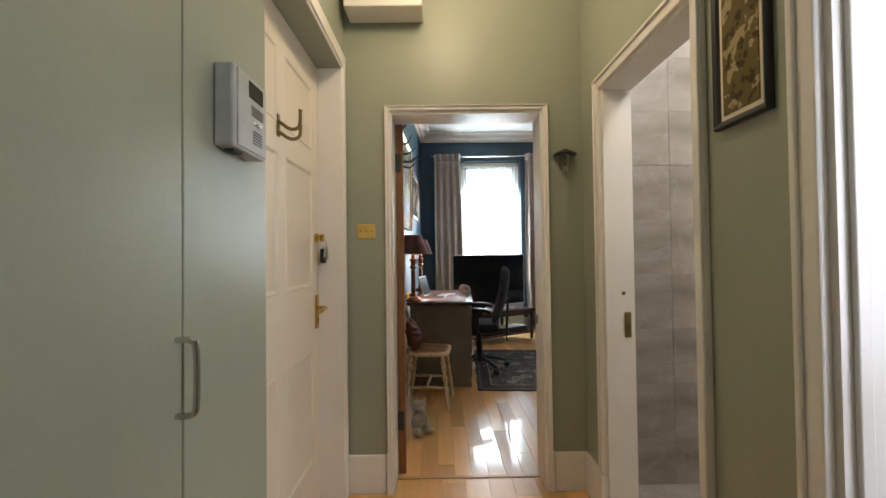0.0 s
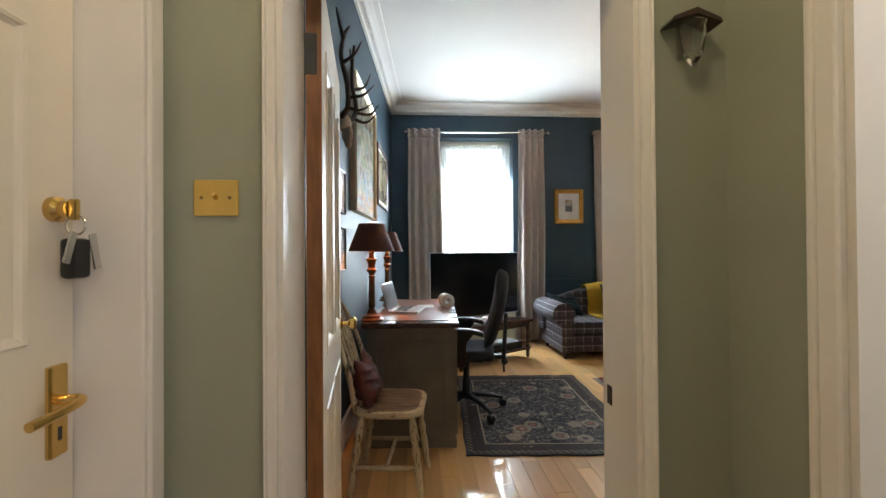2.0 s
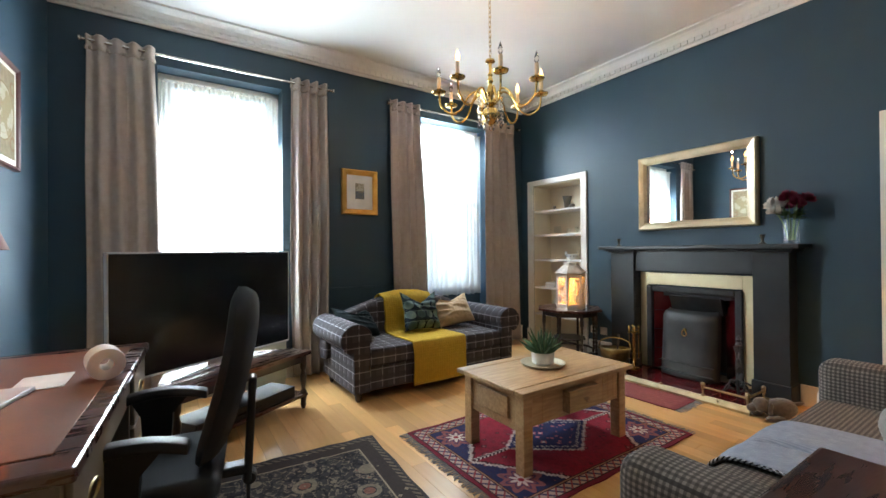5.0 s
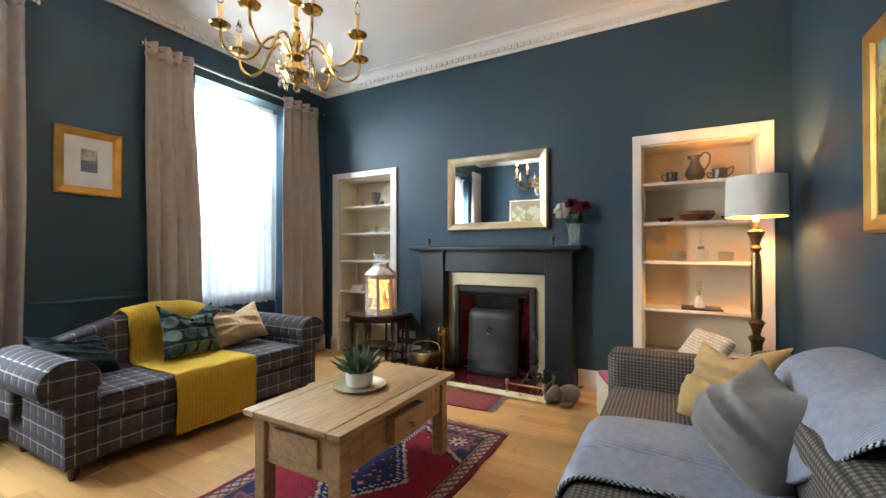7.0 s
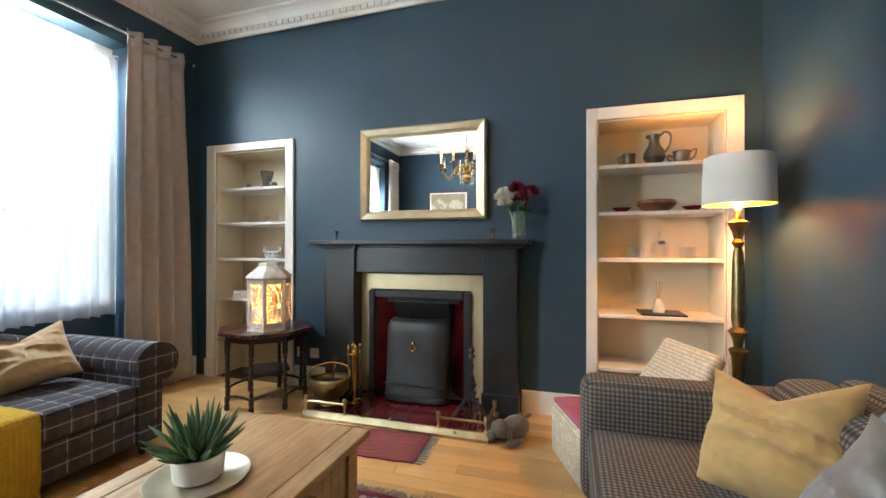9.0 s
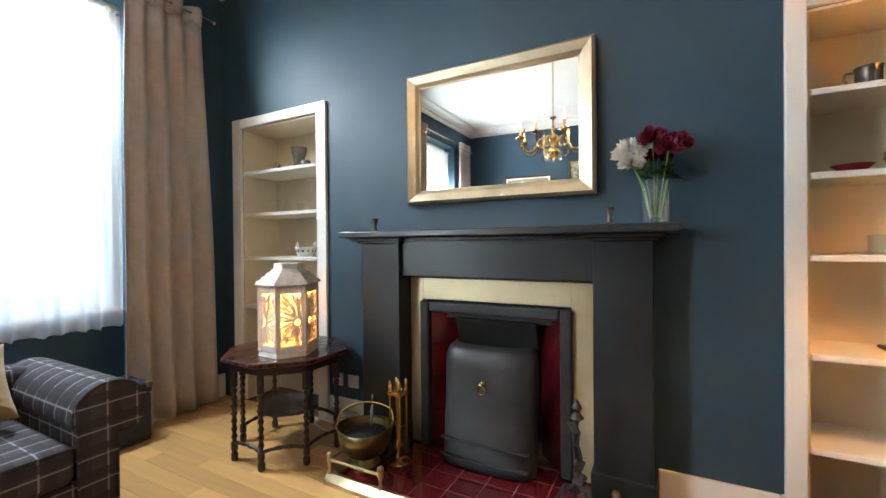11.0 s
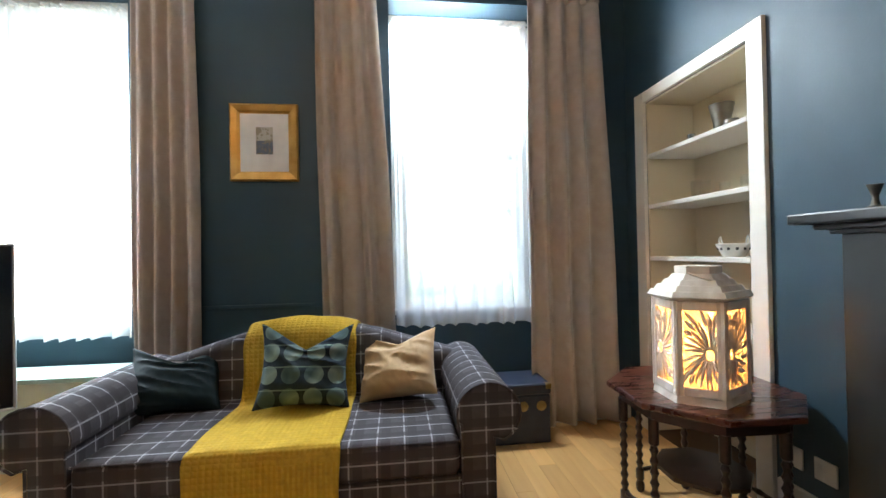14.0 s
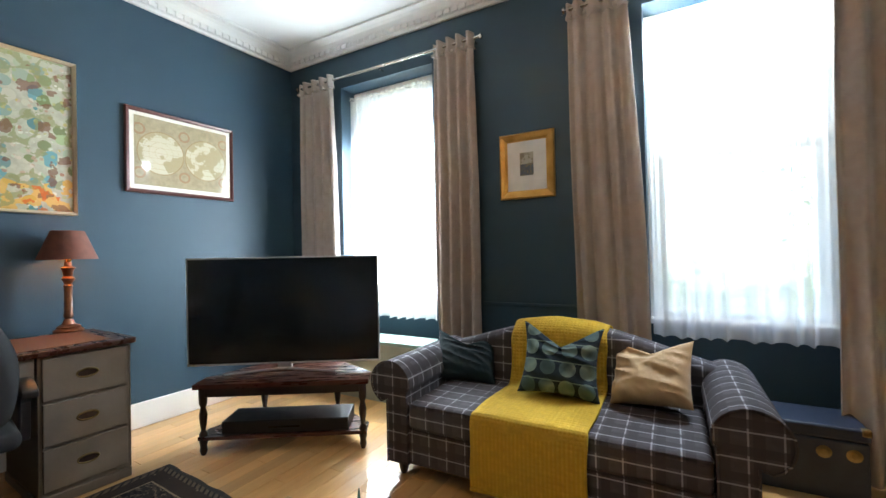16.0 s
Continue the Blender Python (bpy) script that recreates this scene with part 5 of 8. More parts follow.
lt.scale = (0.88, 0.88, 1.02)
part("base", ring(1.06, 0, 0.028, 1.02), LANTERN, lt)
part("cornice", ring(1.0, 0.385, 0.40, 1.16), LANTERN, lt)
for k in range(4):
    part("roof_step", ring(1.16 - 0.16 * k, 0.40 + 0.021 * k, 0.421 + 0.021 * k, 1.08 - 0.17 * k), LANTERN, lt)
part("chimney", ring(0.52, 0.484, 0.515), LANTERN, lt)
part("carry_handle", tube(curve_pts([(-0.13, -0.02, 0.49), (-0.10, -0.09, 0.465), (0, -0.115, 0.455), (0.10, -0.09, 0.465), (0.13, -0.02, 0.49)]), 0.004, 8), LANTERN, lt)
for i in range(6):
    a, b = Vector((*plan[i], 0)), Vector((*plan[(i + 1) % 6], 0))
    part("post", tube([a + Vector((0, 0, 0.028)), a + Vector((0, 0, 0.2)), a + Vector((0, 0, 0.386))], 0.012, 6), LANTERN, lt)
    d = (b - a)
    L = d.length
    ang = math.degrees(math.atan2(d.y, d.x))
    bm = bmesh.new()
    for q in ((0.0, 0.024, 0.03, 0.386), (L - 0.024, L, 0.03, 0.386), (0.024, L - 0.024, 0.03, 0.062), (0.024, L - 0.024, 0.352, 0.386)):
        box(q[0], q[1], -0.008, 0.008, q[2], q[3], 0.002, 1, bm=bm)
    pf = part("pane_frame", bm, LANTERN, lt, m=Matrix.Translation(a) @ pose(0, 0, 0, 0, 0, ang))
    bm = bmesh.new()
    rr = random.Random(20 + i)
    # leaf blades that fan out from one edge, each pointed at both ends
    cx, cz = (L * 0.72 if i % 2 else L * 0.30), 0.19
    for k in range(26):
        th = math.tau * k / 26 + rr.uniform(-0.06, 0.06)
        for s0, s1, wide in ((0.020, 0.105, 0.0090), (0.085, 0.24, 0.0135)):
            p = []
            for q in np.linspace(s0, s1, 10):
                turn = th + (2.2 * q if s0 < 0.05 else 2.2 * q + 0.12)
                x, z = cx + q * math.cos(turn), cz + q * math.sin(turn) * 1.25
                if 0.020 < x < L - 0.020 and 0.058 < z < 0.356:
                    p.append((x, 0.0, z))
            if len(p) > 2:
                m = len(p) - 1
                tube(p, [0.0016 + wide * math.sin(math.pi * (0.08 + 0.84 * j / m)) * 0.62 for j in range(m + 1)], 5, bm=bm)
    tube([(cx + 0.022 * math.cos(t), 0, cz + 0.026 * math.sin(t)) for t in np.linspace(0, math.tau, 16, endpoint=False)], 0.006, 5, bm=bm, closed=True)
    part("fretwork", bm, LANTERN, pf)
    part("liner", box(0.02, L - 0.02, 0.012, 0.014, 0.05, 0.36), GLOWPAPER, lt, m=Matrix.Translation(a) @ pose(0, 0, 0, 0, 0, ang))
for k in range(5):
    part("candle_bulb", lathe([(0.002, 0.0), (0.010, 0.012), (0.011, 0.022), (0.003, 0.042)], 10, at=(0.05 * math.cos(k * 1.26), 0.045 * math.sin(k * 1.26), 0.10 + 0.05 * k)), LANTERNBULB, lt, "small warm lit bulb", smooth=True)
lamp("lantern_light", "POINT", (4.375, 5.825, 0.86), 1.15, (1.0, 0.66, 0.32), 0.03)

# ---- hearth things ----
cs = thing("companion_set", (4.49, 5.13, 0.046), "polished brass fireside companion set", "fire irons")
part("base", lathe([(0.062, 0), (0.066, 0.008), (0.05, 0.02), (0.015, 0.03), (0.012, 0.05)], 24), BRASS, cs, smooth=True)
part("stem", lathe([(0.008, 0.05), (0.02, 0.10), (0.012, 0.13), (0.007, 0.15), (0.007, 0.36), (0.018, 0.375), (0.018, 0.39), (0.008, 0.40), (0.014, 0.43), (0.004, 0.45)], 16), BRASS, cs, smooth=True)
part("hanger", box(-0.045, 0.045, -0.045, 0.045, 0.375, 0.382, 0.01), BRASS, cs)
for i in range(4):
    a = radians(45 + 90 * i)
    tl = part("tool", tube([(0.045 * math.cos(a), 0.045 * math.sin(a), z) for z in (0.10, 0.25, 0.38)], 0.0045, 8), BRASS, cs)
    part("grip", lathe([(0.006, 0.38), (0.012, 0.395), (0.008, 0.41), (0.012, 0.43), (0.004, 0.45)], 12, at=(0.045 * math.cos(a), 0.045 * math.sin(a), 0)), BRASS, tl)
    part("tool_head", box(0.045 * math.cos(a) - 0.02, 0.045 * math.cos(a) + 0.02, 0.045 * math.sin(a) - 0.006, 0.045 * math.sin(a) + 0.006, 0.045, 0.11, 0.004), IRON if i % 2 else BRASS, tl)

sc = thing("coal_scuttle", (4.42, 5.30, 0.046), "dull brass helmet coal scuttle with a bail handle", "coal scuttle", rz=215)
bm = bmesh.new()
rings_ = []
for k, (r, z, tilt) in enumerate(((0.07, 0.0, 0), (0.055, 0.03, 0), (0.10, 0.06, 0), (0.125, 0.11, 0.0), (0.13, 0.15, 0.10), (0.14, 0.18, 0.28))):
    rings_.append([bm.verts.new(((r + (0.06 * max(0, math.cos(a)) if k > 3 else 0)) * math.cos(a), r * 0.92 * math.sin(a), z - tilt * 0.35 * r * math.cos(a) * -1.6)) for a in np.linspace(0, 2 * math.pi, 28, endpoint=False)])
for a, b in zip(rings_, rings_[1:]):
    for i in range(28):
        bm.faces.new((a[i], a[(i + 1) % 28], b[(i + 1) % 28], b[i]))
bm.faces.new(rings_[0][::-1])
solid(part("bucket", bm, OLDBRASS, sc, smooth=True), 0.004)
part("coal", lathe([(0.11, 0.10), (0.10, 0.135), (0.04, 0.15)], 14), IRON, sc)
sc.scale = (1.2, 1.2, 1.15)
part("bail_handle", tube(curve_pts([(0, -0.13, 0.16), (-0.06, -0.11, 0.22), (-0.09, 0, 0.245), (-0.06, 0.11, 0.22), (0, 0.13, 0.16)]), 0.006, 8), BRASS, sc)
part("shovel_handle", tube([(-0.05, 0.02, 0.14), (-0.09, 0.03, 0.22), (-0.115, 0.035, 0.27)], [0.006, 0.009, 0.011], 8), DARKWOOD, sc)

iron = thing("iron_firedog", (4.47, 4.19, 0.046), "black wrought iron scrolled firedog with a leaf finial", "firedog")
part("standard", tube(curve_pts([(0, 0, 0.0), (0.0, 0.012, 0.12), (0.0, -0.012, 0.24), (0, 0.01, 0.34), (0, 0, 0.42)]), 0.012, 10), IRON, iron)
part("finial", lathe([(0.008, 0.41), (0.03, 0.425), (0.02, 0.44), (0.012, 0.45), (0.022, 0.47), (0.006, 0.50)], 12), IRON, iron, smooth=True)
for s in (-1, 1):
    sp = [(0.10 * (1 - k / 26) * math.sin(k * 0.32) * 0.55 - 0.02, s * (0.02 + 0.09 * (1 - k / 30) * abs(math.cos(k * 0.16))), 0.02 + 0.0042 * k * (1 + 0.3 * math.sin(k * 0.4))) for k in range(26)]
    part("scroll", tube(sp, 0.007, 8), IRON, iron)
    part("leg", tube(curve_pts([(0, 0, 0.14), (-0.02, s * 0.06, 0.10), (-0.03, s * 0.10, 0.03), (-0.04, s * 0.12, 0.006)]), 0.009, 8), IRON, iron)
for k in range(5):
    part("leaf", box(-0.004, 0.004, -0.022, 0.022, 0, 0.055, 0.003), IRON, iron, m=pose(-0.012, 0, 0.14 + 0.055 * k, 18, 12 * (-1) ** k, 40 * k))
part("back_bar", tube([(0, 0, 0.10), (0.12, 0, 0.09), (0.22, 0, 0.05)], 0.009, 8), IRON, iron)


def blob(parts, smooth=0.0):
    out = bmesh.new()
    for (x, y, z), (a, b, c), rz in parts:
        bmesh.ops.create_uvsphere(out, u_segments=14, v_segments=9, radius=1, matrix=pose(x, y, z, 0, 0, rz) @ Matrix.Diagonal((a, b, c, 1)))
    return out


PLUSH = material("brown_plush", (0.13, 0.10, 0.08), 0.95, 0, (0.08, 0.06, 0.05), 40, 0.6, 300, sheen=0.4)
PLUSHGREY = material("grey_plush", (0.42, 0.38, 0.33), 0.95, 0, (0.30, 0.27, 0.23), 30, 0.6, 300, sheen=0.4)
toy = part("toy_dog", blob([((0, 0, 0.075), (0.13, 0.08, 0.075), 0), ((-0.13, 0.03, 0.10), (0.065, 0.055, 0.055), 20), ((-0.185, 0.05, 0.075), (0.045, 0.035, 0.03), 20), ((-0.12, 0.085, 0.085), (0.02, 0.015, 0.05), 0), ((-0.11, -0.03, 0.085), (0.02, 0.015, 0.05), 0), ((-0.10, 0.09, 0.025), (0.07, 0.025, 0.025), 15), ((-0.10, -0.06, 0.025), (0.07, 0.025, 0.025), -15), ((0.09, 0.09, 0.03), (0.06, 0.03, 0.03), 30), ((0.16, 0, 0.10), (0.05, 0.014, 0.014), 0)]), PLUSH, smooth=True)
toy.matrix_basis = pose(4.33, 3.87, 0.0, 0, 0, -25)
tagged(toy, "brown plush toy dog lying beside the fireplace", "toy")
toy2 = part("toy_dog", blob([((0, 0, 0.08), (0.06, 0.065, 0.08), 0), ((0.0, 0.0, 0.185), (0.05, 0.05, 0.045), 0), ((0.045, -0.01, 0.175), (0.028, 0.024, 0.022), 0), ((0.0, 0.045, 0.21), (0.014, 0.012, 0.035), 0), ((0.0, -0.045, 0.21), (0.014, 0.012, 0.035), 0), ((0.06, 0.045, 0.03), (0.05, 0.025, 0.028), 10), ((0.06, -0.045, 0.03), (0.05, 0.025, 0.028), -10)]), PLUSHGREY, smooth=True)
toy2.matrix_basis = pose(-0.10, 2.86, 0, 0, 0, -60)
tagged(toy2, "small grey plush toy dog sitting by the open door", "toy")

# ---- things on the mantel ----
for y in (5.38, 4.07):
    c = thing("candle_holder", (4.63, y, 1.304), "small pewter candle holder on the mantel", "candle holder", "mantel candle holders")
    part("stem", lathe([(0.028, 0), (0.030, 0.006), (0.012, 0.015), (0.008, 0.035), (0.009, 0.045), (0.018, 0.075), (0.021, 0.08), (0.013, 0.078), (0.011, 0.055)], 18), PEWTER, c, smooth=True)
vase = thing("flower_vase", (4.66, 3.885, 1.304), "glass jar of white and crimson chrysanthemums", "vase")
part("jar", lathe([(0.056, 0), (0.064, 0.008), (0.064, 0.135), (0.050, 0.165), (0.050, 0.185), (0.053, 0.185), (0.053, 0.167), (0.061, 0.135), (0.061, 0.012), (0.0, 0.012)], 24, close=False), GLASSWARE, vase, smooth=True)
LEAF = material("leaf_green", (0.06, 0.13, 0.035), 0.55, 0, (0.035, 0.08, 0.02), 30)
STEM = material("stem_green", (0.16, 0.24, 0.07), 0.5, scale=30)
PETALW = material("white_petal", (0.80, 0.78, 0.72), 0.7, scale=40)
PETALR = material("crimson_petal", (0.22, 0.008, 0.045), 0.65, 0, (0.12, 0.004, 0.025), 40)


def flower(mat, centre, r, seed):
    rr = random.Random(seed)
    bm = bmesh.new()
    for k in range(170):
        th, ph = rr.uniform(0, 6.283), math.acos(rr.uniform(-0.2, 1))
        m = pose(*centre) @ Euler((0, ph, th)).to_matrix().to_4x4()
        L, w = r * rr.uniform(0.72, 1.0), r * 0.15
        vs = [bm.verts.new(m @ Vector(p)) for p in ((-w * 0.4, -0.1 * w, r * 0.1), (w * 0.4, 0, r * 0.1), (w, w * 0.5, L * 0.7), (0, w * 0.2, L), (-w, w * 0.5, L * 0.7))]
        bm.faces.new(vs)
    return bm


for i, (mat, dx, dy, dz, r) in enumerate(((PETALW, -0.01, 0.105, 0.31, 0.085), (PETALW, -0.05, 0.09, 0.26, 0.07), (PETALR, -0.03, 0.01, 0.36, 0.075), (PETALR, 0.02, -0.08, 0.34, 0.075), (PETALR, -0.05, -0.05, 0.31, 0.065), (PETALW, 0.02, 0.06, 0.33, 0.065), (PETALR, 0.03, -0.01, 0.30, 0.07))):
    bl = part("blossom", flower(mat, (dx, dy, dz), r, i), mat, vase)
    part("stalk", tube(curve_pts([(dx * 0.2, dy * 0.2, 0.03), (dx * 0.5, dy * 0.5, 0.16), (dx, dy, dz)]), 0.003, 6), STEM, vase)
rr = random.Random(9)
for k in range(34):
    th = rr.uniform(0, 6.28)
    bm = bmesh.new()
    L = rr.uniform(0.07, 0.12)
    vs = [bm.verts.new(p) for p in ((0, 0, 0), (0.022, L * 0.4, 0.004), (0, L, -0.008), (-0.022, L * 0.4, 0.004))]
    bm.faces.new(vs)
    part("leaf", bm, LEAF, vase, m=pose(0.03 * math.cos(th), 0.04 * math.sin(th), rr.uniform(0.19, 0.27), rr.uniform(-20, 50), 0, math.degrees(th)))

# ---- shelf things ----


def pot(nm, prof, mat, where, label, cat, seg=20, extra=None):
    e = thing(nm, where, label, cat)
    part("body", lathe(prof, seg, close=False), mat, e, smooth=True)
    if extra:
        extra(e)
    return e


SX0 = XF + 0.13
beaker = [(0.0, 0.002), (0.032, 0.002), (0.036, 0.004), (0.034, 0.02), (0.036, 0.06), (0.050, 0.125), (0.054, 0.145), (0.050, 0.145), (0.034, 0.06), (0.0, 0.012)]
pot("tall_beaker", [(r * 1.15, z * 1.15) for r, z in beaker], PEWTER, (SX0, 6.33, 1.815), "flared pewter beaker on the alcove shelf", "beaker")
pot("small_cup", [(0, 0), (0.02, 0), (0.022, 0.05), (0.019, 0.05), (0.018, 0.006), (0, 0.006)], CHROME, (SX0 - 0.05, 6.50, 1.815), "small bright metal cup on the alcove shelf", "cup")
pot("small_pot", [(0, 0), (0.035, 0), (0.04, 0.03), (0.034, 0.055), (0.03, 0.052), (0, 0.01)], PEWTER, (SX0 - 0.02, 6.24, 1.815), "small dark pewter pot on the alcove shelf", "pot")
tumbler = [(0, 0), (0.03, 0), (0.033, 0.003), (0.036, 0.085), (0.033, 0.085), (0.029, 0.01), (0, 0.01)]
for y, k in ((6.50, 1.25), (6.32, 0.8), (6.17, 0.95)):
    pot("glass_tumbler", [(r * k * (1.2 if k > 1 else 1), z * k) for r, z in tumbler], GLASSWARE, (SX0, y, 1.485), "clear glass tumbler on the alcove shelf", "glass")
bowl = thing("pierced_bowl", (SX0, 6.27, 1.145), "white pierced ceramic basket with two handles", "bowl")
part("body", lathe([(0, 0), (0.05, 0), (0.055, 0.012), (0.085, 0.07), (0.08, 0.072), (0.05, 0.018), (0, 0.012)], 24, close=False), PORCELAIN, bowl, smooth=True)
for s in (-1, 1):
    part("handle", tube(curve_pts([(0, s * 0.075, 0.05), (0, s * 0.10, 0.08), (0, s * 0.09, 0.11), (0, s * 0.075, 0.07)]), 0.004, 6), PORCELAIN, bowl)
for i in range(12):
    a = 2 * math.pi * i / 12
    part("piercing", box(-0.003, 0.003, -0.007, 0.007, -0.008, 0.008, 0.002, 1), IRON, bowl, m=pose(0.072 * math.cos(a), 0.072 * math.sin(a), 0.045, 0, 0, math.degrees(a)))
bk_cols = ((0.25, 0.03, 0.03), (0.06, 0.08, 0.12), (0.55, 0.50, 0.42), (0.20, 0.14, 0.08))
for i in range(2):
    b = thing("stacked_book", (SX0, 6.55, 0.765 + 0.035 * i), "thick book lying flat on the alcove shelf", "book", "alcove books", rz=6 * i)
    part("cover", box(-0.11, 0.11, -0.08, 0.08, 0, 0.034, 0.003), material("book_cloth", bk_cols[2], 0.7, scale=30), b)
    part("pages", box(-0.112, 0.10, -0.076, 0.076, 0.004, 0.030), PORCELAIN, b)
for i in range(3):
    b = thing("upright_book", (SX0, 6.42 - 0.045 * i, 0.402), "upright book on the lower alcove shelf", "book", "alcove books")
    part("cover", box(-0.09, 0.09, -0.018, 0.018, 0, 0.24 - 0.02 * i, 0.003), material("book_cloth_%s" % "abc"[i], bk_cols[i], 0.6, scale=30), b)
    part("pages", box(-0.085, 0.086, -0.014, 0.014, 0.004, 0.236 - 0.02 * i), PORCELAIN, b)


def jug_handle(e, pts, r, mat):
    part("handle", tube(curve_pts(pts), r, 8), mat, e)


jug = pot("pewter_jug", [(0, 0), (0.05, 0), (0.055, 0.01), (0.05, 0.02), (0.075, 0.06), (0.07, 0.10), (0.04, 0.15), (0.032, 0.19), (0.042, 0.225), (0.036, 0.225), (0.028, 0.19), (0, 0.15)], PEWTER, (SX0, 2.945, 1.835), "tall pewter jug with a scrolled handle", "jug")
jug_handle(jug, [(0, -0.035, 0.215), (0, -0.07, 0.245), (0, -0.105, 0.22), (0, -0.10, 0.15), (0, -0.07, 0.10)], 0.007, PEWTER)
part("spout", box(-0.012, 0.012, 0.03, 0.055, 0.20, 0.228, 0.006), PEWTER, jug)
mug = [(0, 0), (0.045, 0), (0.047, 0.005), (0.042, 0.02), (0.042, 0.085), (0.047, 0.095), (0.043, 0.095), (0.038, 0.02), (0, 0.012)]
m1 = pot("tankard", mug, PEWTER, (SX0, 3.115, 1.835), "small pewter tankard beside the jug", "tankard")
jug_handle(m1, [(0, 0.04, 0.08), (0, 0.07, 0.078), (0, 0.075, 0.05), (0, 0.04, 0.02)], 0.005, PEWTER)
m2 = pot("tankard", [(r * 1.25, z) for r, z in mug], PEWTER, (SX0, 2.77, 1.835), "wide pewter cup with two handles", "tankard")
jug_handle(m2, [(0, -0.05, 0.085), (0, -0.09, 0.11), (0, -0.085, 0.06), (0, -0.05, 0.03)], 0.005, PEWTER)
jug_handle(m2, [(0, 0.05, 0.06), (0, 0.085, 0.07), (0, 0.085, 0.04), (0, 0.05, 0.02)], 0.005, PEWTER)
REDGLASS = material("red_lacquer", (0.20, 0.01, 0.018), 0.2, scale=12)
BURL = material("burl_wood", (0.30, 0.10, 0.03), 0.3, 0, (0.10, 0.03, 0.015), 12, coat=0.4)
dish = [(0, 0), (0.035, 0), (0.036, 0.006), (0.07, 0.038), (0.066, 0.038), (0.034, 0.01), (0, 0.008)]
for y in (3.165, 2.70):
    pot("red_dish", dish, REDGLASS, (SX0, y, 1.50), "small red lacquer dish", "dish")
pot("wooden_bowl", [(0, 0), (0.07, 0), (0.10, 0.02), (0.135, 0.06), (0.13, 0.085), (0.12, 0.085), (0.09, 0.03), (0, 0.015)], BURL, (SX0, 2.935, 1.50), "turned burl wood bowl", "bowl")
dec = pot("decanter", [(0, 0), (0.06, 0), (0.064, 0.01), (0.064, 0.10), (0.05, 0.12), (0.016, 0.14), (0.014, 0.18), (0.02, 0.19), (0.014, 0.188), (0.01, 0.14), (0.055, 0.105), (0.055, 0.012), (0, 0.012)], GLASSWARE, (SX0, 2.91, 1.168), "clear glass decanter with a stopper and neck tag", "decanter")
part("stopper", lathe([(0.010, 0.18), (0.02, 0.20), (0.026, 0.225), (0.012, 0.245)], 14), GLASSWARE, dec, smooth=True)
part("neck_tag", box(-0.068, -0.064, -0.022, 0.022, 0.10, 0.125, 0.004, 1), PEWTER, dec)
for y in (3.10, 3.04, 2.76, 2.71):
    pot("glass_tumbler", [(r * 0.9, z * 0.95) for r, z in tumbler], GLASSWARE, (SX0 - 0.03, y, 1.168), "clear glass tumbler beside the decanter", "glass")
tr = tagged(part("slate_tray", box(4.80, 5.06, 2.76, 3.05, 0.768, 0.782, 0.004), BLACK), "black rectangular tray on the alcove shelf", "tray")
df = pot("reed_diffuser", [(0, 0), (0.038, 0), (0.042, 0.02), (0.03, 0.07), (0.016, 0.09), (0.015, 0.10), (0.011, 0.10), (0.01, 0.08), (0, 0.02)], PORCELAIN, (4.92, 2.92, 0.782), "white ceramic reed diffuser", "diffuser")
for k in range(5):
    part("reed", tube([(0, 0, 0.05), (0.012 * (k - 2), 0.01 * ((k * 7) % 5 - 2), 0.22)], 0.0018, 6), PINE, df)

# sockets by the alcove
for y, z in ((5.835, 0.31), (5.70, 0.31)):
    s = thing("wall_socket", (XF - 0.002, y, z), "white plastic wall socket", "socket", "wall sockets")
    part("plate", box(-0.010, 0, -0.043, 0.043, -0.043, 0.043, 0.003), PORCELAIN, s)
    part("rocker", box(-0.014, -0.009, 0.006, 0.022, 0.008, 0.030, 0.002, 1), PORCELAIN, s)
ad = thing("plug_adaptor", (XF - 0.03, 5.75, 0.07), "white extension block with a trailing flex", "adaptor")
part("block", box(-0.035, 0.005, -0.12, 0.12, -0.05, 0.05, 0.008), PORCELAIN, ad)
for q in (-0.07, 0.0, 0.075):
    part("plug", box(-0.070, -0.033, q - 0.025, q + 0.025, -0.03, 0.03, 0.008), PORCELAIN, ad)
part("flex", tube(curve_pts([(-0.03, 0.12, -0.02), (-0.08, 0.20, -0.042), (-0.10, 0.10, -0.065), (-0.08, -0.05, -0.065)]), 0.004, 6), PORCELAIN, ad)

# ---- floor lamp ----
fl = thing("floor_lamp", (4.36, 2.616, 0), "antique brass standard lamp with a white drum shade, lit", "floor lamp")
part("foot", lathe([(0.15, 0), (0.16, 0.012), (0.13, 0.03), (0.05, 0.05), (0.035, 0.08)], 28), OLDBRASS, fl, smooth=True)
part("column", lathe([(0.03, 0.08), (0.045, 0.12), (0.03, 0.16), (0.022, 0.20), (0.028, 0.50), (0.034, 0.62), (0.05, 0.66), (0.022, 0.68), (0.03, 0.72), (0.045, 0.755), (0.052, 0.765), (0.026, 0.79), (0.034, 0.84), (0.030, 1.15), (0.026, 1.21), (0.018, 1.24), (0.034, 1.27), (0.02, 1.29), (0.03, 1.33), (0.048, 1.37), (0.054, 1.385), (0.02, 1.40), (0.018, 1.45)], 18), OLDBRASS, fl, smooth=True)
SHADEW = bpy.data.materials.new("white_lampshade_cloth")
SHADEW.use_nodes = True
bsdf(SHADEW).inputs["Base Color"].default_value = (0.70, 0.68, 0.62, 1)
bsdf(SHADEW).inputs["Roughness"].default_value = 0.9
GOLDLINE = material("gold_shade_lining", (0.85, 0.45, 0.08), 0.4, 0.5, scale=10)
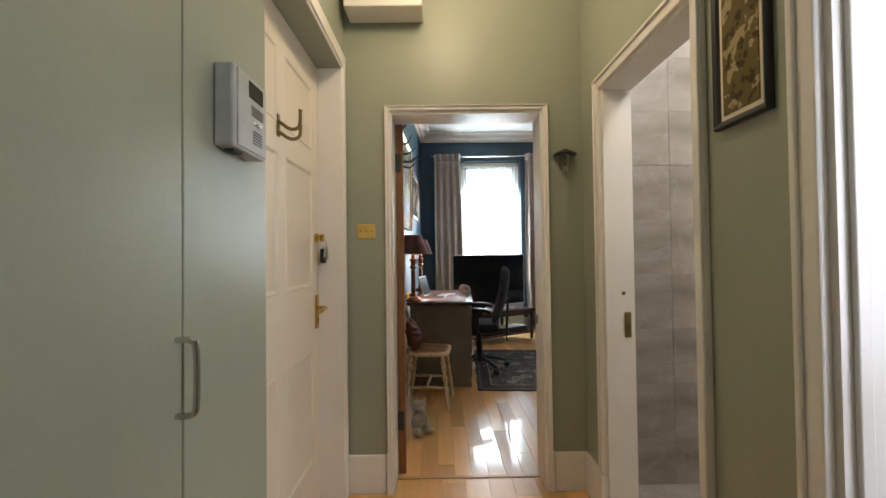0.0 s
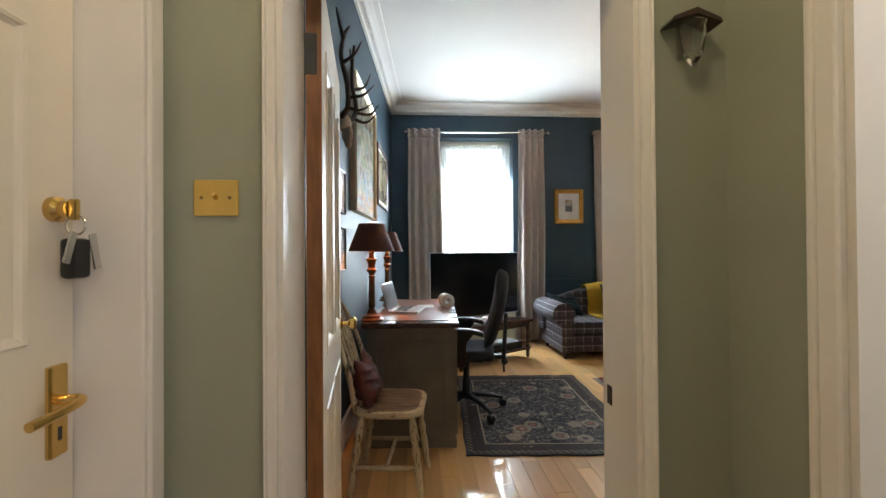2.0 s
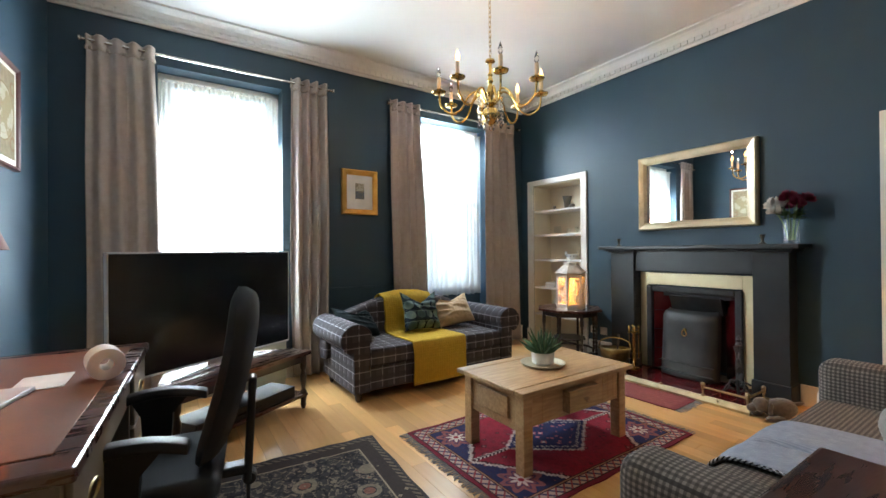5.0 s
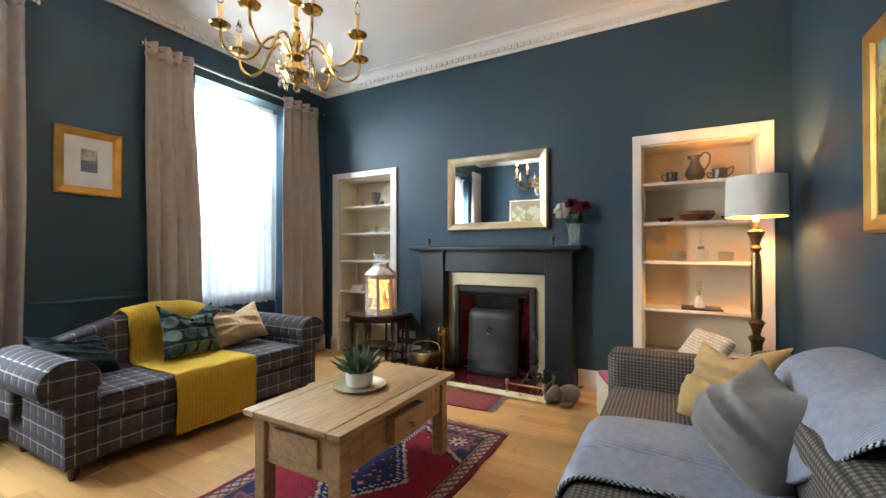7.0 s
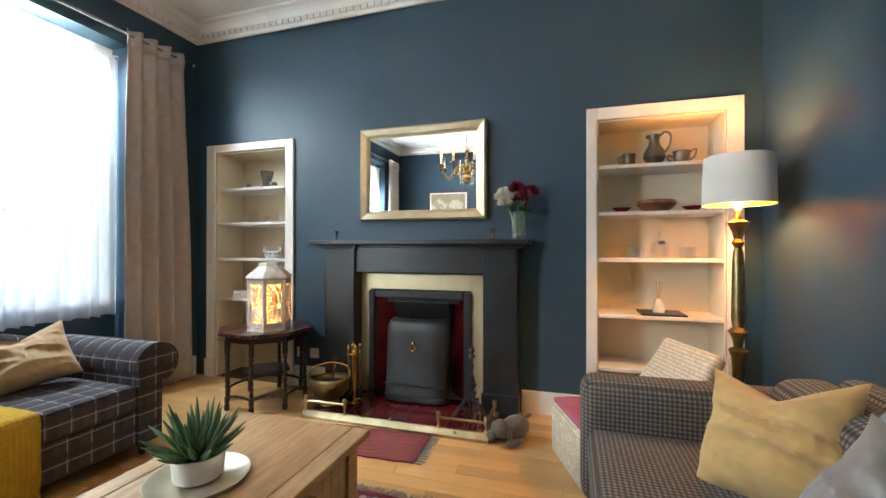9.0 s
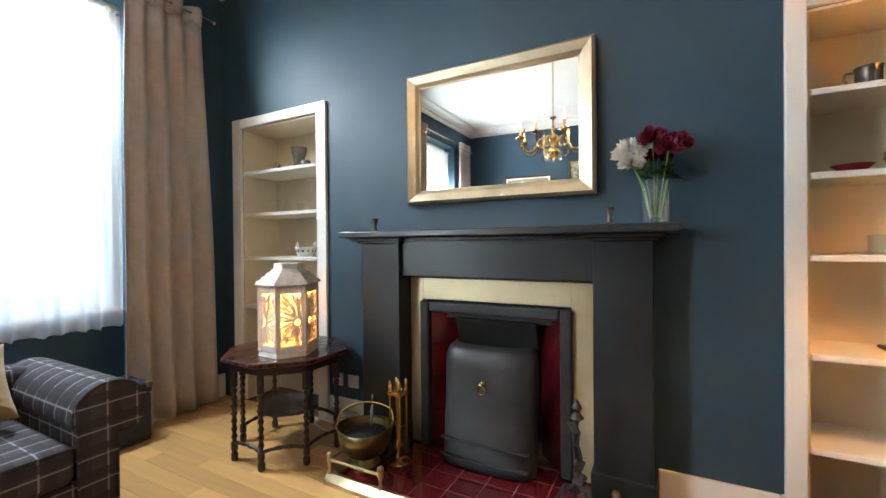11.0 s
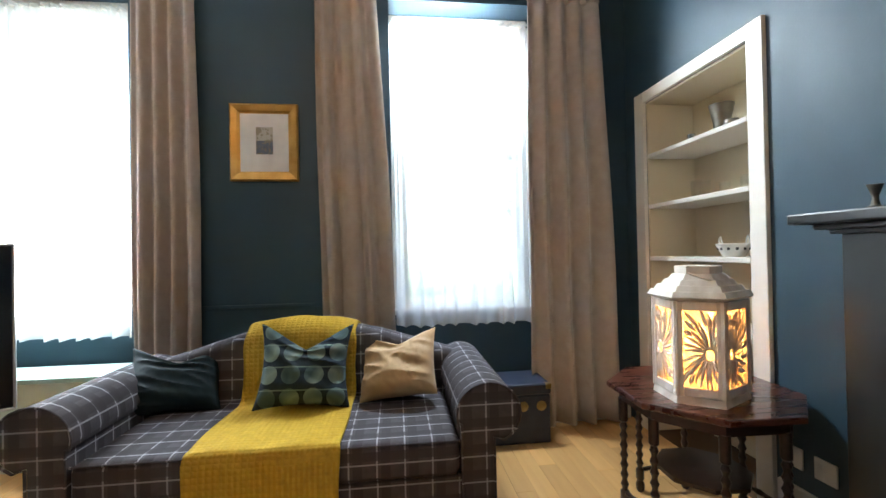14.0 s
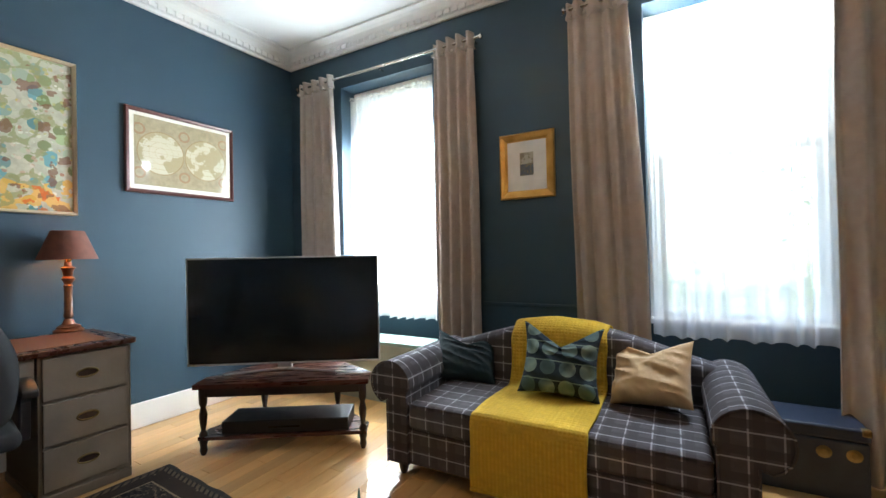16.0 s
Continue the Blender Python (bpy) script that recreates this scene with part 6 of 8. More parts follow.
part("shade", lathe([(0.178, 1.484), (0.170, 1.756), (0.168, 1.756), (0.176, 1.484)], 36, close=False), SHADEW, fl, smooth=True)
part("shade_lining", lathe([(0.175, 1.486), (0.167, 1.754)], 36, close=False), GOLDLINE, fl, smooth=True)
BULB = glowing_glass("lit_bulb", (1.0, 0.52, 0.15), 3.6)
part("bulb", lathe([(0.012, 1.45), (0.028, 1.49), (0.032, 1.53), (0.015, 1.565)], 16), BULB, fl, smooth=True)
lamp("floor_lamp_light", "POINT", (4.36, 2.616, 1.60), 13, (1, 0.55, 0.22), 0.05)

# ---- chandelier ----
ch = thing("chandelier", (2.41, 4.89, 0.012), "eight-arm brass chandelier with crystal drops, half its candles lit", "chandelier")
part("ceiling_rose", lathe([(0.06, ZC - 0.012), (0.055, ZC - 0.032), (0.015, ZC - 0.047)], 20), BRASS, ch)
for k in range(22):
    z = ZC - 0.047 - k * 0.034
    a = 90 * (k % 2)
    part("chain_link", tube([(0.009 * math.cos(t), 0, -0.02 + 0.024 * math.sin(t)) for t in np.linspace(0, 2 * math.pi, 12, endpoint=False)], 0.0022, 5, closed=True), BRASS, ch, m=pose(0, 0, z, 0, 0, a))
part("baluster", lathe([(0.004, 2.60), (0.03, 2.59), (0.036, 2.575), (0.012, 2.56), (0.010, 2.50), (0.02, 2.485), (0.012, 2.47), (0.022, 2.44), (0.012, 2.42), (0.018, 2.40), (0.03, 2.36), (0.018, 2.33), (0.04, 2.30), (0.045, 2.28), (0.02, 2.265), (0.045, 2.245), (0.066, 2.21), (0.066, 2.185), (0.04, 2.15), (0.012, 2.135), (0.008, 2.125)][::-1], 22), BRASS, ch, smooth=True)
part("pull_ring", tube([(0.015 * math.cos(t), 0, 2.112 + 0.015 * math.sin(t)) for t in np.linspace(0, 2 * math.pi, 14, endpoint=False)], 0.003, 6, closed=True), BRASS, ch)
CANDLE = material("ivory_candle_sleeve", (0.72, 0.56, 0.38), 0.5, scale=10)
CLEARBULB = glassy("unlit_bulb_glass", (0.95, 0.9, 0.82), 0.05)
CRYSTAL = glassy("crystal", (0.98, 0.98, 1.0), 0.0, 1.52)
arm_bm = tube(curve_pts([(0.03, 0, 2.285), (0.085, 0, 2.365), (0.15, 0, 2.335), (0.21, 0, 2.235), (0.28, 0, 2.210), (0.345, 0, 2.26), (0.36, 0, 2.345)]), 0.0075, 8)
arm_me = mesh_of(arm_bm, "arm", BRASS, True)
pan_me = mesh_of(lathe([(0.012, 2.262), (0.045, 2.27), (0.05, 2.28), (0.03, 2.277), (0.017, 2.285), (0.017, 2.30)], 18, at=(0.36, 0, 0.08)), "drip_pan", BRASS, True)
can_me = mesh_of(lathe([(0.0135, 2.29), (0.0135, 2.375), (0.009, 2.378)], 14, at=(0.36, 0, 0.08)), "candle_sleeve", CANDLE, True)
blb = [(0.007, 2.378), (0.015, 2.395), (0.016, 2.41), (0.008, 2.435), (0.002, 2.455)]
on_me = mesh_of(lathe(blb, 12, at=(0.36, 0, 0.08)), "bulb", BULB, True)
off_me = mesh_of(lathe(blb, 12, at=(0.36, 0, 0.08)), "bulb", CLEARBULB, True)
drop_me = mesh_of(lathe([(0.001, 0), (0.007, 0.012), (0.003, 0.024), (0.001, 0.028)], 6), "crystal_drop", CRYSTAL)
for i, ang in enumerate((195, 240, 285, 330, 15, 60, 105, 150)):
    m = pose(0, 0, 0, 0, 0, ang)
    lit = ang in (195, 330, 15, 60)
    for nm, me in (("arm", arm_me), ("drip_pan", pan_me), ("candle_sleeve", can_me), ("bulb", on_me if lit else off_me)):
        o = new(nm, me)
        o.parent = ch
        o.matrix_basis = m
    if lit:
        a = radians(ang)
        lamp("chandelier_light", "POINT", (2.41 + 0.36 * math.cos(a), 4.89 + 0.36 * math.sin(a), 2.59), 1.3, (1, 0.62, 0.3), 0.004)
    for k in range(7):
        o = new("crystal_drop", drop_me)
        o.parent = ch
        a = radians(ang + 22)
        o.location = (0.085 * math.cos(a), 0.085 * math.sin(a), 2.30 - 0.029 * k - (0.01 if k == 6 else 0))
        if k == 6:
            o.scale = (1.4, 1.4, 1.6)

# ---- desk and the things on it ----
GREYPAINT = material("grey_chalk_paint", (0.215, 0.178, 0.138), 0.6, 0, (0.175, 0.143, 0.11), 6, 0.1, 60)
LEATHER = material("tan_desk_leather", (0.22, 0.09, 0.05), 0.42, 0, (0.16, 0.06, 0.03), 8, 0.15, 150)
dk = thing("desk", (0.075, 3.85, 0), "grey painted pedestal desk with a leather-topped writing surface", "desk", rz=-3)
part("desktop", box(-0.34, 0.30, 0.0, 1.42, 0.785, 0.82, 0.008), MAHOG, dk)
part("leather_inset", box(-0.28, 0.24, 0.10, 1.32, 0.820, 0.8225, 0.001, 1), LEATHER, dk)
for y0, y1, nm in ((0.03, 0.43, "pedestal"), (0.99, 1.39, "pedestal")):
    p = part(nm, box(-0.31, 0.27, y0, y1, 0.03, 0.785, 0.004), GREYPAINT, dk)
    for k in range(3):
        z0 = 0.08 + k * 0.235
        d = part("drawer_front", box(0.27, 0.286, y0 + 0.015, y1 - 0.015, z0, z0 + 0.222, 0.005), GREYPAINT, p)
        part("cup_pull", tube([(0.288 + 0.004 * math.cos(t), (y0 + y1) / 2 + 0.046 * math.cos(t), z0 + 0.114 + 0.022 * math.sin(t)) for t in np.linspace(0, math.tau, 20, endpoint=False)], 0.005, 7, closed=True), OLDBRASS, d)
        part("backplate", prism([((y0 + y1) / 2 + 0.046 * math.cos(t), z0 + 0.114 + 0.022 * math.sin(t)) for t in np.linspace(0, math.tau, 20, endpoint=False)], 0.285, 0.288, axis="x"), DARKWOOD, d)
    part("plinth", box(-0.32, 0.28, y0 - 0.006, y1 + 0.006, 0, 0.055, 0.006), GREYPAINT, p)
    for yy, s in ((y0, -1),) if y0 < 0.5 else ((y1, 1),):
        for q in ((-0.31, 0.27, 0.70, 0.785), (-0.31, 0.27, 0.055, 0.14), (-0.31, -0.24, 0.14, 0.70), (0.20, 0.27, 0.14, 0.70)):
            part("end_rail", box(q[0], q[1], *sorted((yy, yy + s * 0.008)), q[2], q[3], 0.002, 1), GREYPAINT, p)
part("kneehole_back", box(-0.31, -0.29, 0.43, 0.99, 0.2, 0.785), GREYPAINT, dk)
part("frieze_drawer", box(0.25, 0.272, 0.44, 0.98, 0.65, 0.785, 0.004), GREYPAINT, dk)

SHADER = material("terracotta_lampshade", (0.16, 0.055, 0.035), 0.8, 0, (0.12, 0.04, 0.025), 20, 0.2, 300)
LAMPWOOD = material("gilt_turned_wood", (0.24, 0.10, 0.04), 0.35, 0.3, (0.12, 0.045, 0.02), 16, coat=0.3)
for x, y in ((-0.205, 3.99), (-0.185, 5.15)):
    dl = thing("desk_lamp", (x, y, 0.82), "turned gilt wood table lamp with a terracotta shade, lit", "table lamp", "desk lamps")
    part("base", lathe([(0.075, 0), (0.08, 0.012), (0.06, 0.025), (0.064, 0.035), (0.035, 0.05)], 24), LAMPWOOD, dl, smooth=True)
    part("column", lathe([(0.035, 0.05), (0.028, 0.07), (0.018, 0.085), (0.026, 0.10), (0.023, 0.12), (0.021, 0.28), (0.025, 0.30), (0.018, 0.31), (0.032, 0.335), (0.036, 0.345), (0.022, 0.36), (0.03, 0.40), (0.04, 0.415), (0.02, 0.425), (0.018, 0.455)], 18), LAMPWOOD, dl, smooth=True)
    part("bulb_holder", lathe([(0.018, 0.455), (0.018, 0.50)], 14), BRASS, dl)
    part("bulb", lathe([(0.012, 0.50), (0.025, 0.53), (0.014, 0.56)], 14), BULB, dl, smooth=True)
    part("shade", lathe([(0.155, 0.47), (0.085, 0.655), (0.083, 0.655), (0.153, 0.47)], 32, close=False), SHADER, dl, smooth=True)
    part("shade_lining", lathe([(0.152, 0.472), (0.082, 0.653)], 32, close=False), GOLDLINE, dl, smooth=True)
    lamp("desk_lamp_light", "POINT", (x, y, 0.82 + 0.545), 2.0, (1.0, 0.56, 0.22), 0.012)
ALU = material("aluminium", (0.62, 0.62, 0.63), 0.35, 0.8, scale=20)
SCREEN = material("dim_screen", (0.30, 0.34, 0.38), 0.2, scale=3)
lp = thing("laptop", (0.03, 4.42, 0.8235), "open silver laptop on the desk", "laptop", rz=78)
part("keyboard_base", box(-0.16, 0.16, -0.11, 0.11, 0, 0.014, 0.004), ALU, lp)
for r in range(5):
    for c in range(13):
        part("key", box(-0.145 + c * 0.0224, -0.127 + c * 0.0224, -0.015 + r * 0.021, 0.001 + r * 0.021, 0.014, 0.0155), PLASTICBLACK, lp)
part("screen_lid", box(-0.16, 0.16, 0, 0.008, 0, 0.215, 0.003), ALU, lp, m=pose(0, 0.112, 0.012, -16, 0, 0))
part("screen", box(-0.15, 0.15, -0.0015, 0.0, 0.012, 0.205), SCREEN, lp, m=pose(0, 0.111, 0.012, -16, 0, 0))
PAPER = material("white_paper", (0.78, 0.77, 0.74), 0.8, scale=8)
tagged(part("paper_sheet", box(0.10, 0.24, 4.55, 4.75, 0.8235, 0.8255), PAPER), "white sheet of paper on the desk", "paper")
roll = thing("paper_roll", (0.33, 4.66, 0.8785), "white roll of kitchen paper on the desk", "paper roll")
part("roll", lathe([(0.02, 0), (0.055, 0), (0.055, 0.11), (0.02, 0.11), (0.02, 0)], 20, close=False), PAPER, roll, smooth=True, m=pose(0, 0, 0, 90, 0, 12))

# ---- office chair ----
oc_ = thing("office_chair", (0.493, 4.477, 0.009), "black upholstered swivel office chair facing the desk", "office chair", rz=-9)
for i in range(5):
    a = radians(72 * i + 20)
    d = Vector((math.cos(a), math.sin(a), 0))
    lg = part("base_leg", tube([Vector((0, 0, 0.13)) + d * 0.03, Vector((0, 0, 0.11)) + d * 0.18, Vector((0, 0, 0.075)) + d * 0.31], [0.024, 0.019, 0.014], 8), PLASTICBLACK, oc_)
    part("castor", lathe([(0.027, -0.02), (0.03, -0.012), (0.03, 0.012), (0.027, 0.02)], 14), PLASTICBLACK, lg, m=pose(d.x * 0.31, d.y * 0.31, 0.031, 90, 0, math.degrees(a)))
part("gas_lift", lathe([(0.035, 0.10), (0.032, 0.25), (0.024, 0.26), (0.024, 0.42)], 16), PLASTICBLACK, oc_, smooth=True)
part("mechanism", box(-0.12, 0.14, -0.08, 0.08, 0.40, 0.445, 0.015), PLASTICBLACK, oc_)
part("seat", box(-0.25, 0.22, -0.235, 0.235, 0.445, 0.525, 0.035, 4), RUBBER, oc_, smooth=True)
bm = bmesh.new()
sheets = []
for face in (-1, 1):
    g = []
    for r in range(25):
        v = r / 24
        row = []
        for c in range(19):
            u = c / 18 * 2 - 1
            taper = math.sqrt(max(0.0, 1 - max(0.0, (v - 0.45) / 0.55) ** 2.4))
            low = math.sqrt(max(0.0, 1 - max(0.0, (0.12 - v) / 0.12) ** 2))
            w = (0.195 + 0.03 * math.sin(math.pi * min(1, v * 1.3))) * max(0.12, taper * (0.72 + 0.28 * low))
            pad = 0.048 * math.sqrt(max(0.0, 1 - abs(u) ** 4)) * math.sqrt(max(0.0, 1 - (2 * v - 1) ** 8))
            x = 0.20 + 0.035 * math.sin(v * 3.0 - 0.6) - 0.03 * u * u + 0.075 * v
            row.append(bm.verts.new((x + face * pad, u * w, 0.53 + 0.60 * v)))
        g.append(row)
    for r in range(24):
        for c in range(18):
            q = (g[r][c], g[r][c + 1], g[r + 1][c + 1], g[r + 1][c])
            bm.faces.new(q if face > 0 else q[::-1])
bmesh.ops.remove_doubles(bm, verts=bm.verts[:], dist=0.0005)
bmesh.ops.recalc_face_normals(bm, faces=bm.faces[:])
bkr = part("backrest", bm, RUBBER, oc_, smooth=True)
part("back_post", box(0.13, 0.31, -0.035, 0.035, 0.42, 0.455, 0.01), PLASTICBLACK, oc_)
part("back_bar", box(0.262, 0.292, -0.035, 0.035, 0.40, 0.80, 0.01), PLASTICBLACK, oc_, m=pose(0, 0, 0, 0, 3, 0))
kn = part("height_knob", lathe([(0.022, -0.03), (0.026, -0.02), (0.026, 0.02), (0.022, 0.03)], 14), PLASTICBLACK, oc_, m=pose(0.305, 0, 0.40, 90, 0, 0))
part("lever", tube([(0.30, 0.0, 0.39), (0.30, 0.0, 0.31)], 0.008, 8), PLASTICBLACK, oc_)
for s in (-1, 1):
    y0, y1 = sorted((s * 0.25, s * 0.285))
    part("arm_post", prism([(-0.085, 0.43), (0.005, 0.43), (0.015, 0.60), (0.075, 0.672), (-0.13, 0.668), (-0.095, 0.60)], y0, y1, axis="y"), PLASTICBLACK, oc_)
    part("arm_bracket", box(-0.07, 0.0, *sorted((s * 0.12, s * 0.285)), 0.415, 0.44, 0.006), PLASTICBLACK, oc_)
    up = [(x, 0.705 - 1.1 * (x + 0.02) ** 2) for x in np.linspace(0.14, -0.20, 13)]
    bm = prism(up + [(x, z - 0.036) for x, z in up[::-1]], *sorted((s * 0.24, s * 0.298)), axis="y")
    bmesh.ops.bevel(bm, geom=bm.edges[:], offset=0.008, segments=2, affect="EDGES", profile=0.5, clamp_overlap=True)
    part("armrest", bm, PLASTICBLACK, oc_, smooth=True)

# ---- windsor chair ----
WORN = material("worn_cream_paint", (0.60, 0.50, 0.34), 0.6, 0, (0.50, 0.40, 0.25), 5, 0.2, 40)
_n = node(WORN, "ShaderNodeTexNoise", Scale=9.0, Detail=5.0)
_r = WORN.node_tree.nodes.new("ShaderNodeValToRGB")
_r.color_ramp.elements[0].position, _r.color_ramp.elements[1].position = 0.58, 0.62
link(WORN, _n.outputs["Fac"], _r.inputs[0])
_mx = WORN.node_tree.nodes.new("ShaderNodeMix")
_mx.data_type = "RGBA"
_mx.inputs[7].default_value = (0.13, 0.07, 0.035, 1)
link(WORN, _r.outputs[0], _mx.inputs[0])
link(WORN, bsdf(WORN).inputs["Base Color"].links[0].from_socket, _mx.inputs[6])
link(WORN, _mx.outputs[2], bsdf(WORN).inputs["Base Color"])
SEATWOOD = material("worn_dark_seat", (0.085, 0.045, 0.025), 0.45, 0, (0.24, 0.16, 0.09), 4, 0.2, 40, stretch=(2, 6, 1))
wc = thing("windsor_chair", (-0.045, 3.46, 0), "worn cream-painted spindle-back kitchen chair", "chair", rz=-6)
so = [(0.20 * math.cos(a) * (1.0 if math.cos(a) > 0 else 0.92), 0.205 * math.sin(a) * (1.0 + 0.04 * math.cos(a))) for a in np.linspace(0, 2 * math.pi, 28, endpoint=False)]
so = [(max(-0.19, min(0.19, x * 1.15)), max(-0.195, min(0.195, y * 1.1))) for x, y in so]
bm = prism(so, 0.435, 0.468)
bmesh.ops.bevel(bm, geom=[e for e in bm.edges if abs(e.verts[0].co.z - e.verts[1].co.z) < 1e-5], offset=0.01, segments=2, affect="EDGES", profile=0.5)
part("seat", bm, WORN, wc, smooth=True)
part("seat_worn_top", prism([(x * 0.86, y * 0.86) for x, y in so], 0.4675, 0.4705), SEATWOOD, wc, "dark wood where the paint has worn off")
for sx in (-1, 1):
    for sy in (-1, 1):
        a, b = Vector((sx * 0.13, sy * 0.14, 0.44)), Vector((sx * 0.19, sy * 0.19, 0.0))
        prof = [(0.012, 0.0), (0.02, 0.12), (0.024, 0.25), (0.014, 0.33), (0.023, 0.42), (0.015, 0.5), (0.021, 0.62), (0.017, 0.8), (0.013, 1.0)]
        part("leg", tube([a.lerp(b, t) for _, t in prof], [r for r, _ in prof], 10), WORN, wc, smooth=True)
for sy in (-1, 1):
    part("stretcher", tube([(-0.165, sy * 0.168, 0.18), (0, sy * 0.17, 0.18), (0.165, sy * 0.168, 0.18)], [0.009, 0.015, 0.009], 8), WORN, wc)
part("stretcher", tube([(0, -0.168, 0.18), (0, 0, 0.18), (0, 0.168, 0.18)], [0.009, 0.014, 0.009], 8), WORN, wc)
hoop = [(-0.15 - 0.17 * math.sin(t), 0.185 * math.cos(t) * (1 + 0.05 * math.sin(t)), 0.465 + 0.57 * math.sin(t) ** 0.75) for t in np.linspace(0, math.pi, 25)]
part("hoop", tube(hoop, 0.013, 8), WORN, wc)
for k in range(6):
    y = -0.125 + 0.05 * k
    h = 0.57 * math.sqrt(max(0, 1 - (y / 0.19) ** 2)) ** 0.75
    part("spindle", tube([(-0.14, y * 0.75, 0.465), (-0.215, y * 0.9, 0.465 + h * 0.45), (-0.15 - 0.17 * (h / 0.57), y, 0.465 + h)], [0.007, 0.010, 0.006], 8), WORN, wc)
BAGRED = material("oxblood_patterned_cloth", (0.13, 0.026, 0.018), 0.7, 0, (0.035, 0.012, 0.012), 14, 0.3, 100)
cushion("cushion", 0.29, 0.27, 0.11, BAGRED, "dark red patterned cushion on the spindle-back chair", pose(-0.145, 3.46, 0.47, -16, 0, 88), 0.05, 11)

# ---- television corner ----
tb = thing("tv_table", (0.905, 6.005, 0), "dark mahogany corner television table with turned legs", "tv table", rz=32)
part("tabletop", prism([(-0.56, -0.23), (0.56, -0.23), (0.56, -0.06), (0.30, 0.27), (-0.30, 0.27), (-0.56, -0.06)], 0.435, 0.465), MAHOG, tb)
part("apron", box(-0.52, 0.52, -0.20, -0.185, 0.375, 0.435, 0.002), DARKWOOD, tb)
part("lower_shelf", prism([(-0.54, -0.21), (0.54, -0.21), (0.54, -0.07), (0.29, 0.25), (-0.29, 0.25), (-0.54, -0.07)], 0.10, 0.122), MAHOG, tb)
for x, y in ((-0.515, -0.185), (0.515, -0.185), (-0.27, 0.21), (0.27, 0.21)):
    part("leg", lathe([(0.014, 0), (0.024, 0.03), (0.02, 0.06), (0.026, 0.08), (0.026, 0.14), (0.014, 0.16), (0.022, 0.21), (0.026, 0.26), (0.015, 0.31), (0.024, 0.33), (0.026, 0.37), (0.026, 0.435)], 14, at=(x, y, 0)), DARKWOOD, tb, smooth=True)
bx = thing("media_player", (0.905, 6.005, 0.123), "black set-top box on the lower table shelf", "media player", rz=32)
part("case", box(-0.40, 0.42, -0.19, 0.06, 0, 0.085, 0.006), PLASTICBLACK, bx)
part("slot", box(-0.1, 0.1, -0.192, -0.189, 0.035, 0.045), TVBLACK, bx)
tv = thing("television", (0.814, 6.02, 0), "large flat television with a thin silver bezel, switched off", "television", rz=32)
part("panel", box(-0.675, 0.675, 0.0, 0.045, 0.515, 1.275, 0.006), PLASTICBLACK, tv)
part("screen", box(-0.667, 0.667, -0.0025, 0.001, 0.528, 1.267), TVBLACK, tv)
bm = box(-0.678, 0.678, -0.004, 0.03, 1.267, 1.278, 0.002, 1)
for q in ((-0.678, -0.669, 0.515, 1.267), (0.669, 0.678, 0.515, 1.267), (-0.678, 0.678, 0.512, 0.524)):
    box(q[0], q[1], -0.004, 0.03, q[2], q[3], 0.002, 1, bm=bm)
part("bezel", bm, ALU, tv)
part("stand_neck", box(-0.05, 0.05, 0.0, 0.03, 0.475, 0.53, 0.006), ALU, tv)
for s in (-1, 1):
    part("stand_foot", tube([(0, 0.01, 0.478), (s * 0.2, -0.04, 0.474), (s * 0.38, -0.10, 0.472)], [0.012, 0.008, 0.006], 8), ALU, tv)
AQUA = material("pale_aqua_paint", (0.42, 0.60, 0.54), 0.4, 0, (0.36, 0.54, 0.48), 5, 0.05, 60)
PALEGREEN = material("pale_green_paint", (0.50, 0.55, 0.46), 0.5, scale=6)
gc = thing("low_chest", (0.97, 6.98, 0), "low pale green painted chest under the window", "chest")
part("body", box(-0.50, 0.50, -0.14, 0.14, 0.05, 0.50, 0.006), PALEGREEN, gc)
part("lid", box(-0.515, 0.515, -0.155, 0.15, 0.50, 0.53, 0.008), AQUA, gc, "pale aqua lid")
part("plinth", box(-0.49, 0.49, -0.13, 0.13, 0, 0.05), PALEGREEN, gc)
NAVY = material("navy_vinyl_trunk", (0.018, 0.028, 0.055), 0.45, 0, (0.012, 0.018, 0.04), 10, 0.2, 150)
tk = thing("trunk", (3.79, 6.90, 0), "navy travelling trunk with brass corners under the window", "trunk")
part("body", box(-0.295, 0.295, -0.15, 0.15, 0, 0.30, 0.01), NAVY, tk)
part("lid", box(-0.30, 0.30, -0.155, 0.155, 0.303, 0.37, 0.012), NAVY, tk)
for s in (-1, 1):
    part("corner_cap", box(*sorted((s * 0.302, s * 0.262)), -0.158, -0.12, 0.335, 0.373, 0.008), OLDBRASS, tk)
for q in (0.12, 0.235):
    part("hasp", lathe([(0.030, 0), (0.032, 0.004), (0.014, 0.009)], 16), OLDBRASS, tk, m=pose(q, -0.15, 0.235, 90, 0, 0))

# ---- side table by the checked sofa ----
st = thing("side_table", (1.36, 2.68, 0), "tall mahogany side table with spindle sides", "side table")
part("tabletop", box(-0.28, 0.28, -0.28, 0.28, 0.845, 0.87, 0.008), MAHOG, st)
part("apron", box(-0.25, 0.25, -0.25, 0.25, 0.78, 0.845, 0.003), DARKWOOD, st)
part("shelf", box(-0.25, 0.25, -0.25, 0.25, 0.22, 0.24, 0.004), DARKWOOD, st)
for sx in (-1, 1):
    for sy in (-1, 1):
        part("leg", box(*sorted((sx * 0.255, sx * 0.215)), *sorted((sy * 0.255, sy * 0.215)), 0, 0.78, 0.003), DARKWOOD, st)
